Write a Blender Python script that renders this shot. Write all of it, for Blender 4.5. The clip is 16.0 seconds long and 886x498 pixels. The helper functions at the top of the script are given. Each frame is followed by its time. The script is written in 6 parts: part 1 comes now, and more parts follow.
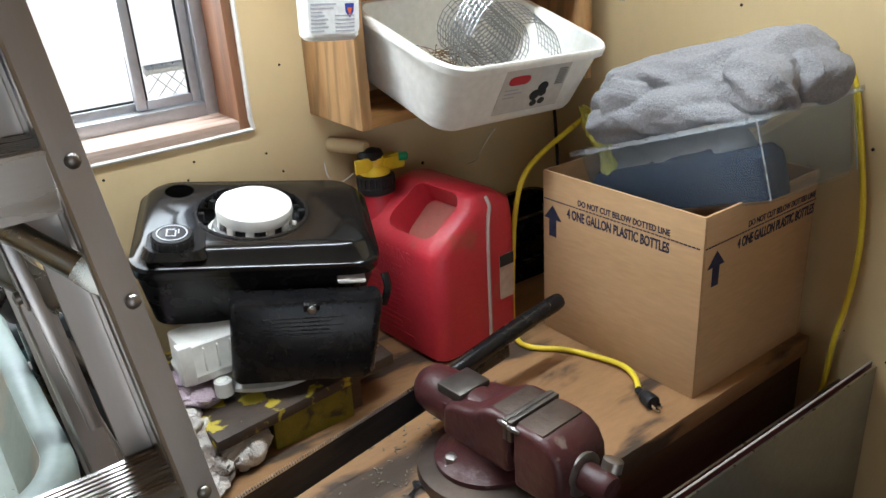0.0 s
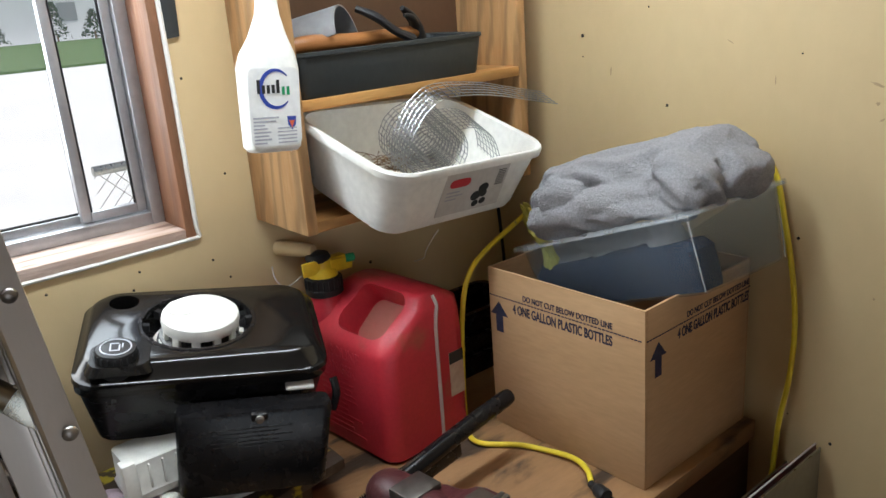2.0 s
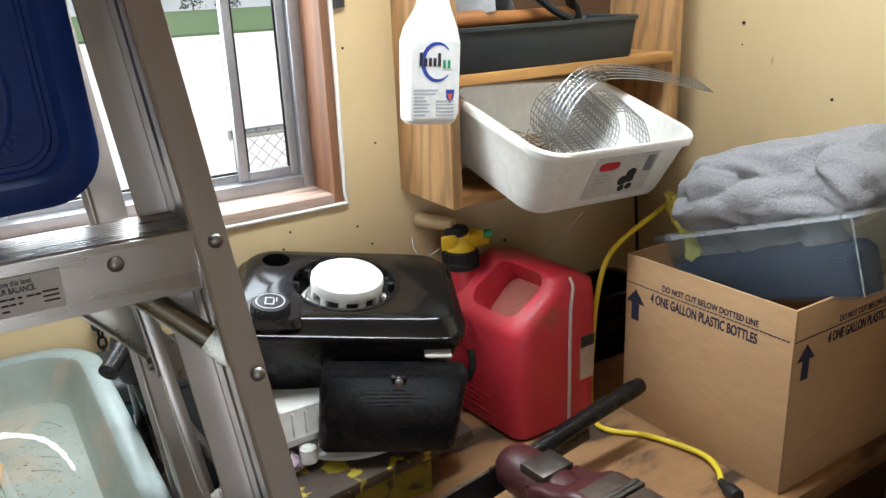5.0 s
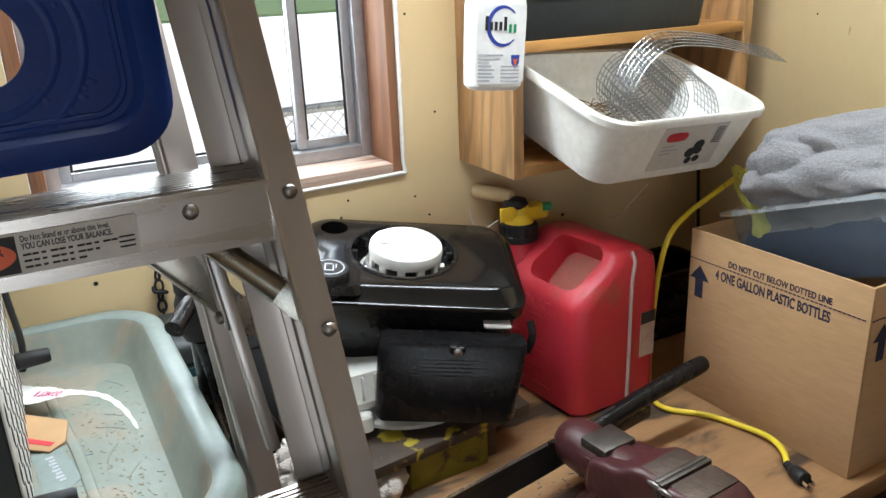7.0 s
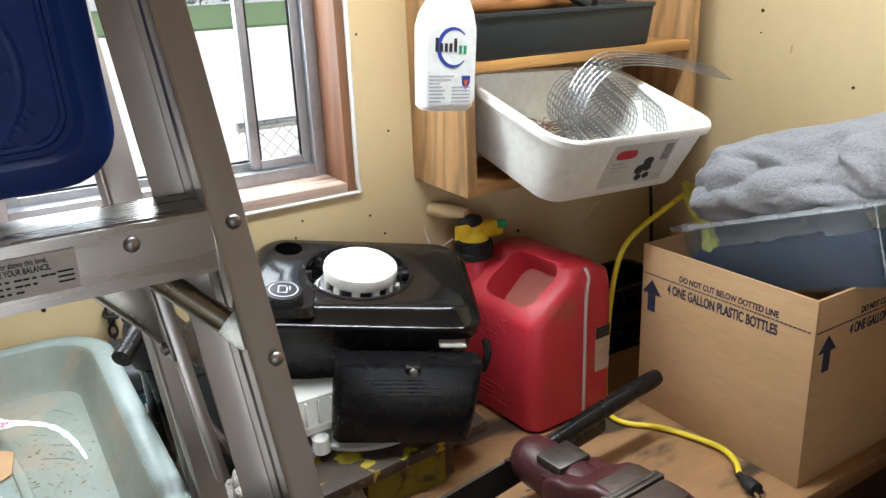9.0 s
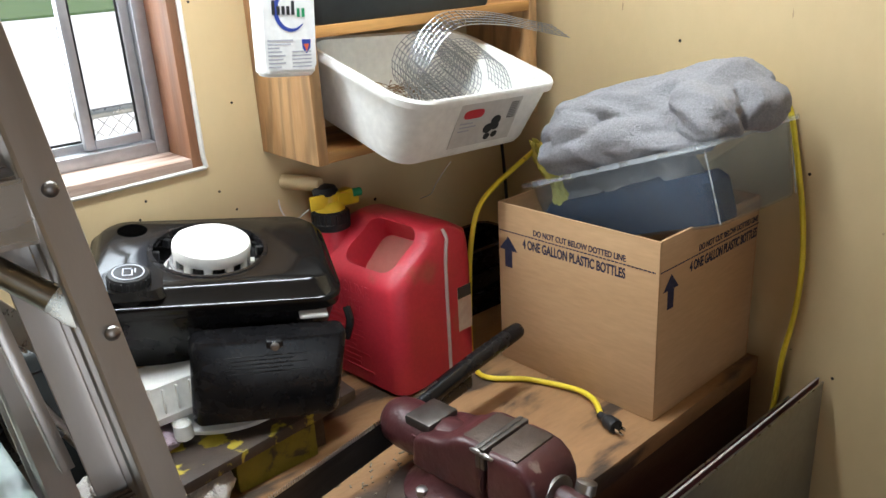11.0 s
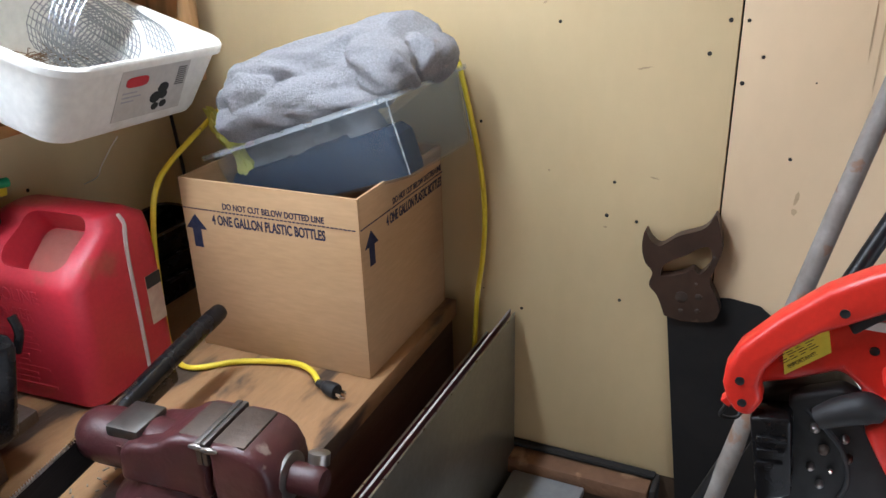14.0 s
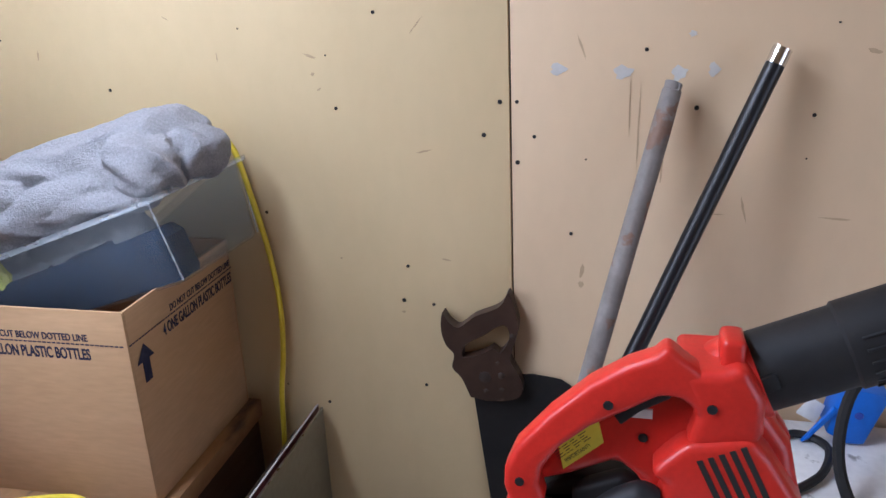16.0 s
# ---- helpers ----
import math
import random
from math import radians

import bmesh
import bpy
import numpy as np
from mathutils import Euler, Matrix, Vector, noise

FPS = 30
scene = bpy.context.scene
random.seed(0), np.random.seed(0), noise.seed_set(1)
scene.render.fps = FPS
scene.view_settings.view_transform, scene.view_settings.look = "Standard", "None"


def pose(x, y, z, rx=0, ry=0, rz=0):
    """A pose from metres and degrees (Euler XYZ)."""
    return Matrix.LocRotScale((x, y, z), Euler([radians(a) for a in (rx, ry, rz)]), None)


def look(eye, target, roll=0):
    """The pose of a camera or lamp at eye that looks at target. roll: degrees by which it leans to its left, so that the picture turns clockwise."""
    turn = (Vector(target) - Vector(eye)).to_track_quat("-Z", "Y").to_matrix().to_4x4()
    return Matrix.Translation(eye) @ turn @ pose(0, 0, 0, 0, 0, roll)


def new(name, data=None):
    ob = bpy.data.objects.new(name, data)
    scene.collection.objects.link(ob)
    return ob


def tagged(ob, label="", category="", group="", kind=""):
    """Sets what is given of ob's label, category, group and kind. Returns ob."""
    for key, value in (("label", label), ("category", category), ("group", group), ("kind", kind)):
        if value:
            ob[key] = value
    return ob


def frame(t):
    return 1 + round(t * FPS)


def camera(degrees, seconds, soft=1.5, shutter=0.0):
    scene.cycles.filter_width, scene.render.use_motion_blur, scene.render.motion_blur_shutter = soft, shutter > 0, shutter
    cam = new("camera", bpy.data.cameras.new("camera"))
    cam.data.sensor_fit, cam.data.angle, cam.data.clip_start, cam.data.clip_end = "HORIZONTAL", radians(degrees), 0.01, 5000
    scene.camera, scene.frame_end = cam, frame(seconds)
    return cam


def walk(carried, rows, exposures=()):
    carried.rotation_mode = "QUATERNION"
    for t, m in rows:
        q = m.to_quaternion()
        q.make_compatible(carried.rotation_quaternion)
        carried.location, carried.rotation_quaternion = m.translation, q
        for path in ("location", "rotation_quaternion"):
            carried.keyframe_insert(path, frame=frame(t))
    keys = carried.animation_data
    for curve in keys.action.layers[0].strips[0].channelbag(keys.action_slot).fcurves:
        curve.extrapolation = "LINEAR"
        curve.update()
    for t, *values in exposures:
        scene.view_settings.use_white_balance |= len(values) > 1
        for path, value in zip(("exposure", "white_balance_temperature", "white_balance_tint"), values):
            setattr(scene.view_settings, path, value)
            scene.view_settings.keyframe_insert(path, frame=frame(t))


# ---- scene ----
cam = camera(57.9, 16.0)
PATH = [
    (0, (-0.067, -0.008, 1.641), (0.992, 1.489, 0.843), -3.6),
    (0.5, (-0.093, 0.008, 1.642), (0.961, 1.55, 0.928), -0.3),
    (1, (-0.093, 0.018, 1.671), (0.979, 1.595, 1.065), -0.6),
    (1.5, (-0.069, -0.012, 1.671), (1.018, 1.558, 1.079), -5.3),
    (2, (-0.057, -0.026, 1.672), (1.141, 1.454, 1.061), -4.4),
    (2.5, (-0.052, -0.04, 1.674), (1.2, 1.406, 1.086), -3.8),
    (3, (-0.053, -0.029, 1.676), (1.219, 1.406, 1.105), -3.3),
    (3.5, (-0.059, -0.005, 1.664), (1.166, 1.456, 1.061), -2.7),
    (4, (-0.071, -0.007, 1.666), (1.043, 1.528, 1.03), -3.2),
    (4.5, (-0.1, -0.004, 1.664), (0.935, 1.587, 1.035), -2.8),
    (4.7, (-0.109, -0.001, 1.671), (0.902, 1.605, 1.039), -2.6),
    (6.8, (-0.131, 0.019, 1.645), (0.77, 1.679, 0.987), -2.6),
    (7, (-0.136, 0.027, 1.642), (0.749, 1.691, 0.974), -2.4),
    (7.5, (-0.147, 0.036, 1.639), (0.701, 1.71, 0.948), -2.0),
    (8, (-0.15, 0.033, 1.64), (0.698, 1.708, 0.95), -2.0),
    (8.5, (-0.143, 0.03, 1.642), (0.733, 1.695, 0.965), -2.4),
    (9, (-0.122, 0.02, 1.655), (0.846, 1.647, 1.009), -2.4),
    (9.5, (-0.108, -0.002, 1.652), (0.972, 1.566, 1.041), -2.3),
    (9.7, (-0.097, -0.012, 1.654), (1.019, 1.533, 1.046), -2.5),
    (11.8, (-0.139, 0.074, 1.609), (1.12, 1.43, 0.851), -1.7),
    (12, (-0.167, 0.114, 1.606), (1.105, 1.456, 0.844), -0.8),
    (12.5, (-0.195, 0.163, 1.597), (1.117, 1.456, 0.819), -0.5),
    (13, (-0.181, 0.16, 1.598), (1.226, 1.34, 0.807), -1.4),
    (13.5, (-0.147, 0.109, 1.605), (1.39, 1.109, 0.808), -2.1),
    (13.6, (-0.137, 0.098, 1.604), (1.437, 1.052, 0.822), -2.9),
    (14, (-0.091, 0.051, 1.598), (1.567, 0.839, 0.803), -1.9),
    (14.5, (-0.049, 0.003, 1.599), (1.64, 0.707, 0.79), -2.4),
    (15, (-0.026, -0.012, 1.607), (1.72, 0.613, 0.859), -2.4),
    (15.5, (-0.006, -0.018, 1.616), (1.82, 0.484, 0.973), -3.1),
    (16, (0.008, -0.025, 1.625), (1.832, 0.441, 0.95), -2.6),
]
walk(cam, [(t, look(eye, target, roll)) for t, eye, target, roll in PATH],
     [(0.0, 0.06, 6150, 9), (0.4, 0.02, 6150, 9), (1.0, -0.30, 6200, 10), (2.0, -0.24, 6250, 10), (3.0, -0.06, 6300, 10), (7.0, 0.06, 6250, 9), (9.0, 0.12, 6250, 10), (10.0, 0.10, 6250, 10), (12.5, 0.36, 6100, 10), (14.0, 0.38, 5800, 13), (14.7, 0.36, 5600, 16), (15.5, 0.10, 5400, 19), (16.0, 0.20, 5400, 20)])

# ---- light ----
world = bpy.data.worlds.new("world")
scene.world = world
world.use_nodes = True
_n = world.node_tree.nodes
_sky = _n.new("ShaderNodeTexSky")
_sky.sky_type = "NISHITA"
_sky.sun_disc = False
_sky.sun_elevation = radians(40)
_sky.sun_rotation = radians(-30)
_sky.dust_density = 4.0
world.node_tree.links.new(_sky.outputs[0], _n["Background"].inputs[0])
_n["Background"].inputs[1].default_value = 0.15


def area(name, m, sx, sy, power, colour):
    lamp = bpy.data.lights.new(name, "AREA")
    lamp.shape, lamp.size, lamp.size_y, lamp.energy, lamp.color = "RECTANGLE", sx, sy, power, colour
    ob = new(name, lamp)
    ob.matrix_world = m
    return ob


sun = bpy.data.lights.new("sun", "SUN")
sun.energy, sun.angle, sun.color = 5.0, radians(12), (1.0, 0.97, 0.92)
new("sun", sun).matrix_world = look((0, 0, 5), (-4.0, 1.6, 1.0))
# daylight in the window, and fill from an unseen door added behind the camera
area("window_daylight", look((0.16, 1.44, 1.75), (0.45, 0.3, 1.15)), 0.56, 0.8, 16.0, (0.88, 0.95, 1.0))
area("door_daylight", look((-0.85, -2.42, 1.2), (0.4, 0.9, 1.15)), 1.5, 2.0, 14.0, (0.86, 0.94, 1.0))
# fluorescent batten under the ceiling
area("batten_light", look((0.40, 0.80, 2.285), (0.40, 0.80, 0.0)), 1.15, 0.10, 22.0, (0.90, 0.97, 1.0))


# ---- materials ----
def mat(name, c1, c2=None, rough=0.6, metal=0.0, scale=6.0, bump=0.15, bscale=80.0, stretch=(1, 1, 1), c3=None,
        c3_scale=3.0, c3_cut=0.62, spec=0.5, trans=0.0, ior=1.45, alpha=1.0, rvar=0.12, coat=0.0, per_object=0.0, fvar=0.14, grain=0.0):
    m = bpy.data.materials.new(name)
    m.use_nodes = True
    t, n, lk = m.node_tree, m.node_tree.nodes, m.node_tree.links
    b = n["Principled BSDF"]
    co = n.new("ShaderNodeTexCoord")
    mp = n.new("ShaderNodeMapping")
    mp.inputs["Scale"].default_value = stretch
    lk.new(co.outputs["Object"], mp.inputs["Vector"])

    def noise_tex(sc, det=4.0, dist=0.0):
        k = n.new("ShaderNodeTexNoise")
        k.inputs["Scale"].default_value, k.inputs["Detail"].default_value, k.inputs["Distortion"].default_value = sc, det, dist
        lk.new(mp.outputs[0], k.inputs["Vector"])
        return k.outputs["Fac"]

    def ramp(fac, a, z):
        k = n.new("ShaderNodeMapRange")
        k.inputs["From Min"].default_value, k.inputs["From Max"].default_value = a, z
        lk.new(fac, k.inputs["Value"])
        return k.outputs["Result"]

    def mix(fac, a, z):
        k = n.new("ShaderNodeMix")
        k.data_type = "RGBA"
        lk.new(fac, k.inputs["Factor"])
        for sock, v in ((k.inputs["A"], a), (k.inputs["B"], z)):
            if isinstance(v, tuple):
                sock.default_value = (*v, 1)
            else:
                lk.new(v, sock)
        return k.outputs["Result"]

    c2 = c2 or tuple(v * 0.8 for v in c1)
    col = mix(ramp(noise_tex(scale, 6.0, 0.4), 0.3, 0.7), c1, c2)
    fine = noise_tex(bscale, 3.0)
    if grain:
        wv = n.new("ShaderNodeTexWave")
        wv.wave_type, wv.bands_direction = "BANDS", "DIAGONAL"
        for key, value in (("Scale", grain), ("Distortion", 7.0), ("Detail", 3.0), ("Detail Scale", 1.2)):
            wv.inputs[key].default_value = value
        lk.new(mp.outputs[0], wv.inputs["Vector"])
        col = mix(ramp(wv.outputs["Fac"], 0.45, 1.35), col, tuple(v * 0.42 for v in c1))
    if c3:
        col = mix(ramp(noise_tex(c3_scale, 8.0, 0.3), c3_cut, c3_cut + 0.06), col, c3)
    k = n.new("ShaderNodeHueSaturation")
    lk.new(ramp(fine, 0.0, 1.0), k.inputs["Value"])
    k.inputs["Value"].default_value = 1.0
    vr = n.new("ShaderNodeMapRange")
    vr.inputs["To Min"].default_value, vr.inputs["To Max"].default_value = 1 - fvar, 1 + fvar
    lk.new(fine, vr.inputs["Value"])
    if per_object:
        oi = n.new("ShaderNodeObjectInfo")
        pr = n.new("ShaderNodeMapRange")
        pr.inputs["To Min"].default_value, pr.inputs["To Max"].default_value = 1 - per_object, 1 + per_object
        lk.new(oi.outputs["Random"], pr.inputs["Value"])
        mu = n.new("ShaderNodeMath")
        mu.operation = "MULTIPLY"
        lk.new(vr.outputs[0], mu.inputs[0])
        lk.new(pr.outputs[0], mu.inputs[1])
        lk.new(mu.outputs[0], k.inputs["Value"])
    else:
        lk.new(vr.outputs[0], k.inputs["Value"])
    lk.new(col, k.inputs["Color"])
    lk.new(k.outputs[0], b.inputs["Base Color"])
    rr = n.new("ShaderNodeMapRange")
    rr.inputs["To Min"].default_value, rr.inputs["To Max"].default_value = max(rough - rvar, 0.03), min(rough + rvar, 1)
    lk.new(noise_tex(scale * 3, 5.0), rr.inputs["Value"])
    lk.new(rr.outputs[0], b.inputs["Roughness"])
    b.inputs["Metallic"].default_value = metal
    b.inputs["Specular IOR Level"].default_value = spec
    b.inputs["Transmission Weight"].default_value = trans
    b.inputs["IOR"].default_value = ior
    b.inputs["Alpha"].default_value = alpha
    b.inputs["Coat Weight"].default_value = coat
    if bump:
        bp = n.new("ShaderNodeBump")
        bp.inputs["Strength"].default_value, bp.inputs["Distance"].default_value = bump, 0.004
        lk.new(fine, bp.inputs["Height"])
        lk.new(bp.outputs[0], b.inputs["Normal"])
    return m


WALL = mat("tan_wall_paint", (0.63, 0.485, 0.275), (0.57, 0.43, 0.235), 0.55, scale=2.2, bump=0.10, bscale=40, stretch=(1, 1, 0.6), c3=(0.44, 0.30, 0.14), c3_scale=7, c3_cut=0.72, fvar=0.04)
WALL_PINK = mat("buff_wall_paint", (0.645, 0.478, 0.303), (0.585, 0.425, 0.258), 0.5, scale=2.0, bump=0.10, bscale=40, stretch=(1, 1, 0.6), c3=(0.42, 0.28, 0.16), c3_scale=9, c3_cut=0.72, fvar=0.04)
DARKSLOT = mat("dark_gap", (0.02, 0.017, 0.015), rough=0.9)
PINE = mat("pine_plywood", (0.52, 0.31, 0.14), (0.42, 0.225, 0.09), 0.55, scale=9, bump=0.2, bscale=60, stretch=(5, 5, 0.7), c3=(0.22, 0.09, 0.03), c3_scale=5, c3_cut=0.69, grain=3.2)
PINE_H = mat("pine_board", (0.58, 0.31, 0.10), (0.40, 0.18, 0.05), 0.5, scale=9, bump=0.2, bscale=60, stretch=(0.5, 5, 5), c3=(0.27, 0.11, 0.03), c3_scale=4, c3_cut=0.60, grain=1.6)
BROWNBACK = mat("dark_brown_hardboard", (0.10, 0.052, 0.028), (0.075, 0.038, 0.02), 0.45, scale=5, bump=0.1)
JAMB = mat("stained_jamb_wood", (0.34, 0.165, 0.085), (0.20, 0.085, 0.042), 0.55, scale=8, stretch=(4, 4, 0.4), bump=0.25, bscale=50, c3=(0.55, 0.33, 0.2), c3_scale=6, c3_cut=0.64, grain=1.6)
SILLW = mat("weathered_sill_wood", (0.50, 0.40, 0.34), (0.33, 0.22, 0.165), 0.7, scale=10, stretch=(0.6, 4, 4), bump=0.4, bscale=50, c3=(0.16, 0.09, 0.06), c3_scale=9, c3_cut=0.60)
WHITEPAINT = mat("white_paint", (0.80, 0.78, 0.74), (0.70, 0.68, 0.63), 0.6, scale=9, bump=0.3, bscale=90)
ALU = mat("mill_aluminium", (0.62, 0.60, 0.57), (0.50, 0.48, 0.46), 0.34, metal=1.0, scale=7, bump=0.06, bscale=120, stretch=(1, 1, 8), rvar=0.15)
ALU_RAIL = mat("worn_aluminium", (0.52, 0.49, 0.465), (0.45, 0.42, 0.395), 0.33, metal=1.0, scale=4, bump=0.012, bscale=120, stretch=(3, 3, 0.4), rvar=0.09, fvar=0.035)
ALU_STEP = mat("scuffed_aluminium_tread", (0.58, 0.55, 0.52), (0.48, 0.455, 0.43), 0.28, metal=1.0, scale=5, bump=0.02, bscale=120, stretch=(0.4, 3, 3), rvar=0.12, fvar=0.045)
ZINC = mat("galvanised_steel", (0.42, 0.40, 0.34), (0.31, 0.31, 0.28), 0.30, metal=1.0, scale=20, bump=0.05)
WINFRAME = mat("grey_window_aluminium", (0.45, 0.45, 0.46), (0.36, 0.36, 0.37), 0.4, metal=0.7, scale=12, bump=0.05)
BENCH = mat("worn_bench_plywood", (0.36, 0.20, 0.09), (0.21, 0.11, 0.048), 0.6, scale=5, bump=0.35, bscale=55, stretch=(0.7, 2.0, 2), c3=(0.055, 0.035, 0.022), c3_scale=5.0, c3_cut=0.54)
# timber brown darkened to carry the shade under the bench and low down
SHADEWOOD = mat("shadowed_old_timber", (0.10, 0.06, 0.035), (0.06, 0.035, 0.02), 0.7, scale=6, stretch=(0.5, 4, 4), bump=0.3)
CARD = mat("brown_cardboard", (0.44, 0.275, 0.145), (0.395, 0.24, 0.122), 0.75, scale=3, bump=0.06, bscale=30, stretch=(1, 1, 6), spec=0.25)
CARD_EDGE = mat("cardboard_edge", (0.52, 0.32, 0.16), (0.36, 0.2, 0.09), 0.9, scale=60, bump=0.3, spec=0.2)
INK = mat("navy_print", (0.018, 0.02, 0.045), (0.03, 0.03, 0.055), 0.7, scale=80, spec=0.2)
RED_HDPE = mat("red_polyethylene", (0.50, 0.030, 0.045), (0.43, 0.024, 0.038), 0.38, scale=6, bump=0.12, bscale=140, c3=(0.36, 0.06, 0.045), c3_scale=9, c3_cut=0.64)
RED_DUSTY = mat("dusty_red_polyethylene", (0.36, 0.06, 0.045), (0.27, 0.10, 0.07), 0.7, scale=10, bump=0.2)
SEAMGREY = mat("grey_seam_strip", (0.50, 0.40, 0.37), (0.42, 0.32, 0.30), 0.6, scale=20)
BLACKPL = mat("black_gloss_paint", (0.005, 0.005, 0.006), (0.009, 0.008, 0.008), 0.26, scale=14, bump=0.04, spec=0.3, bscale=220, c3=(0.05, 0.045, 0.04), c3_scale=120, c3_cut=0.76)
BLACKTOP = mat("black_painted_steel_dusty", (0.005, 0.0048, 0.0048), (0.010, 0.009, 0.008), 0.15, rvar=0.04, spec=0.36, scale=10, bump=0.02, bscale=200, c3=(0.20, 0.18, 0.15), c3_scale=150, c3_cut=0.77)
BLACKMAT = mat("black_rubber", (0.011, 0.011, 0.012), (0.019, 0.018, 0.018), 0.55, scale=20, bump=0.15, spec=0.35)
CHARCOAL = mat("charcoal_plastic", (0.025, 0.030, 0.031), (0.034, 0.039, 0.040), 0.5, scale=10, bump=0.12)
WHITEPL = mat("white_plastic", (0.80, 0.80, 0.76), (0.74, 0.73, 0.68), 0.35, scale=8, bump=0.04, c3=(0.66, 0.64, 0.57), c3_scale=14, c3_cut=0.70)
WHITECAST = mat("white_casting", (0.76, 0.75, 0.70), (0.68, 0.67, 0.62), 0.45, scale=14, bump=0.15, c3=(0.35, 0.31, 0.25), c3_scale=16, c3_cut=0.68)
YELLOWPL = mat("yellow_plastic", (0.80, 0.56, 0.03), (0.72, 0.49, 0.02), 0.4, scale=12, bump=0.05)
YELLOWCORD = mat("yellow_vinyl_cord", (0.76, 0.60, 0.04), (0.66, 0.50, 0.03), 0.45, scale=20, bump=0.05, c3=(0.35, 0.27, 0.06), c3_scale=40, c3_cut=0.70)
GREENPL = mat("green_plastic", (0.02, 0.30, 0.12), rough=0.4)
BLUEPL = mat("blue_plastic", (0.006, 0.030, 0.165), (0.005, 0.022, 0.13), 0.45, scale=9, bump=0.10, bscale=120, spec=0.3, c3=(0.012, 0.04, 0.17), c3_scale=40, c3_cut=0.70)
SAGE = mat("dusty_sage_plastic", (0.225, 0.25, 0.215), (0.185, 0.21, 0.18), 0.55, scale=9, bump=0.10, c3=(0.26, 0.235, 0.185), c3_scale=7, c3_cut=0.50, fvar=0.10)
SAGE_RIM = mat("sage_green_rim", (0.215, 0.26, 0.245), (0.185, 0.225, 0.21), 0.42, scale=10, bump=0.08, c3=(0.40, 0.44, 0.41), c3_scale=34, c3_cut=0.70)
TEAL = mat("teal_plastic", (0.008, 0.045, 0.052), (0.006, 0.035, 0.042), 0.5, scale=12)
TOWEL = mat("grey_terry_cloth", (0.36, 0.355, 0.365), (0.28, 0.275, 0.285), 0.95, scale=260, bump=1.0, bscale=480, spec=0.1, fvar=0.20)
RAG = mat("dirty_white_rag", (0.62, 0.58, 0.54), (0.40, 0.36, 0.33), 0.95, scale=18, bump=0.8, bscale=300, spec=0.1, c3=(0.16, 0.13, 0.11), c3_scale=14, c3_cut=0.62)
MAUVE = mat("mauve_rag", (0.46, 0.37, 0.40), (0.33, 0.25, 0.29), 0.95, scale=18, bump=0.8, bscale=300, spec=0.1)
NAVYCLOTH = mat("navy_cloth", (0.009, 0.020, 0.046), (0.018, 0.034, 0.066), 0.9, scale=22, bump=0.2, bscale=60, spec=0.15)
BLUECLOTH = mat("blue_cloth", (0.03, 0.09, 0.30), (0.03, 0.07, 0.22), 0.9, scale=14, bump=0.4, spec=0.15)
LIMECLOTH = mat("yellow_cloth", (0.70, 0.66, 0.16), (0.60, 0.56, 0.14), 0.9, scale=14, bump=0.4, spec=0.15)
VISE = mat("maroon_hammered_paint", (0.062, 0.017, 0.018), (0.040, 0.012, 0.013), 0.38, scale=16, bump=0.35, bscale=70, c3=(0.17, 0.12, 0.10), c3_scale=26, c3_cut=0.66)
STEEL = mat("worn_bare_steel", (0.36, 0.34, 0.32), (0.20, 0.18, 0.165), 0.40, metal=1.0, scale=20, bump=0.2, bscale=90, rvar=0.2)
DULLSTEEL = mat("dull_grey_steel", (0.15, 0.14, 0.13), (0.085, 0.075, 0.068), 0.45, metal=0.9, scale=24, bump=0.2, bscale=90, rvar=0.15)
RUSTY = mat("oily_cast_iron", (0.10, 0.075, 0.06), (0.055, 0.04, 0.032), 0.5, metal=0.6, scale=18, bump=0.3)
SAWSTEEL = mat("dark_saw_steel", (0.045, 0.040, 0.037), (0.025, 0.022, 0.020), 0.35, metal=0.6, scale=12, bump=0.1, stretch=(0.5, 4, 4))
TOOTH = mat("bright_tooth_edge", (0.65, 0.62, 0.58), rough=0.3, metal=1.0)
YELLOWWOOD = mat("chipped_yellow_paint_wood", (0.065, 0.042, 0.028), (0.035, 0.024, 0.018), 0.6, scale=14, bump=0.4, bscale=60, c3=(0.42, 0.33, 0.025), c3_scale=34, c3_cut=0.545)
YELLOWLEG = mat("yellow_painted_wood", (0.24, 0.20, 0.012), (0.15, 0.125, 0.010), 0.6, scale=16, bump=0.3, c3=(0.05, 0.04, 0.02), c3_scale=22, c3_cut=0.56)
GUNMETAL = mat("bronze_grey_tube", (0.20, 0.175, 0.15), (0.15, 0.13, 0.11), 0.32, metal=0.9, scale=10, bump=0.03)
GREYSHEET = mat("dull_metal_sheet", (0.30, 0.29, 0.25), (0.24, 0.23, 0.20), 0.38, metal=0.85, scale=4, bump=0.05)
MAROONSHEET = mat("maroon_sheet", (0.13, 0.018, 0.026), (0.09, 0.013, 0.018), 0.4, scale=10)
EDGEWHITE = mat("bare_sheet_edge", (0.36, 0.32, 0.30), rough=0.5)
BLADE = mat("blackened_saw_blade", (0.011, 0.0105, 0.0105), (0.018, 0.016, 0.015), 0.5, metal=0.0, scale=9, bump=0.1, spec=0.35)
SAWGRIP = mat("old_beech_handle", (0.055, 0.030, 0.020), (0.028, 0.016, 0.011), 0.38, scale=16, bump=0.15, c3=(0.24, 0.15, 0.10), c3_scale=12, c3_cut=0.63)
PIPE = mat("weathered_pole", (0.27, 0.245, 0.225), (0.15, 0.125, 0.105), 0.6, scale=16, bump=0.25, bscale=140, c3=(0.20, 0.12, 0.08), c3_scale=30, c3_cut=0.58)
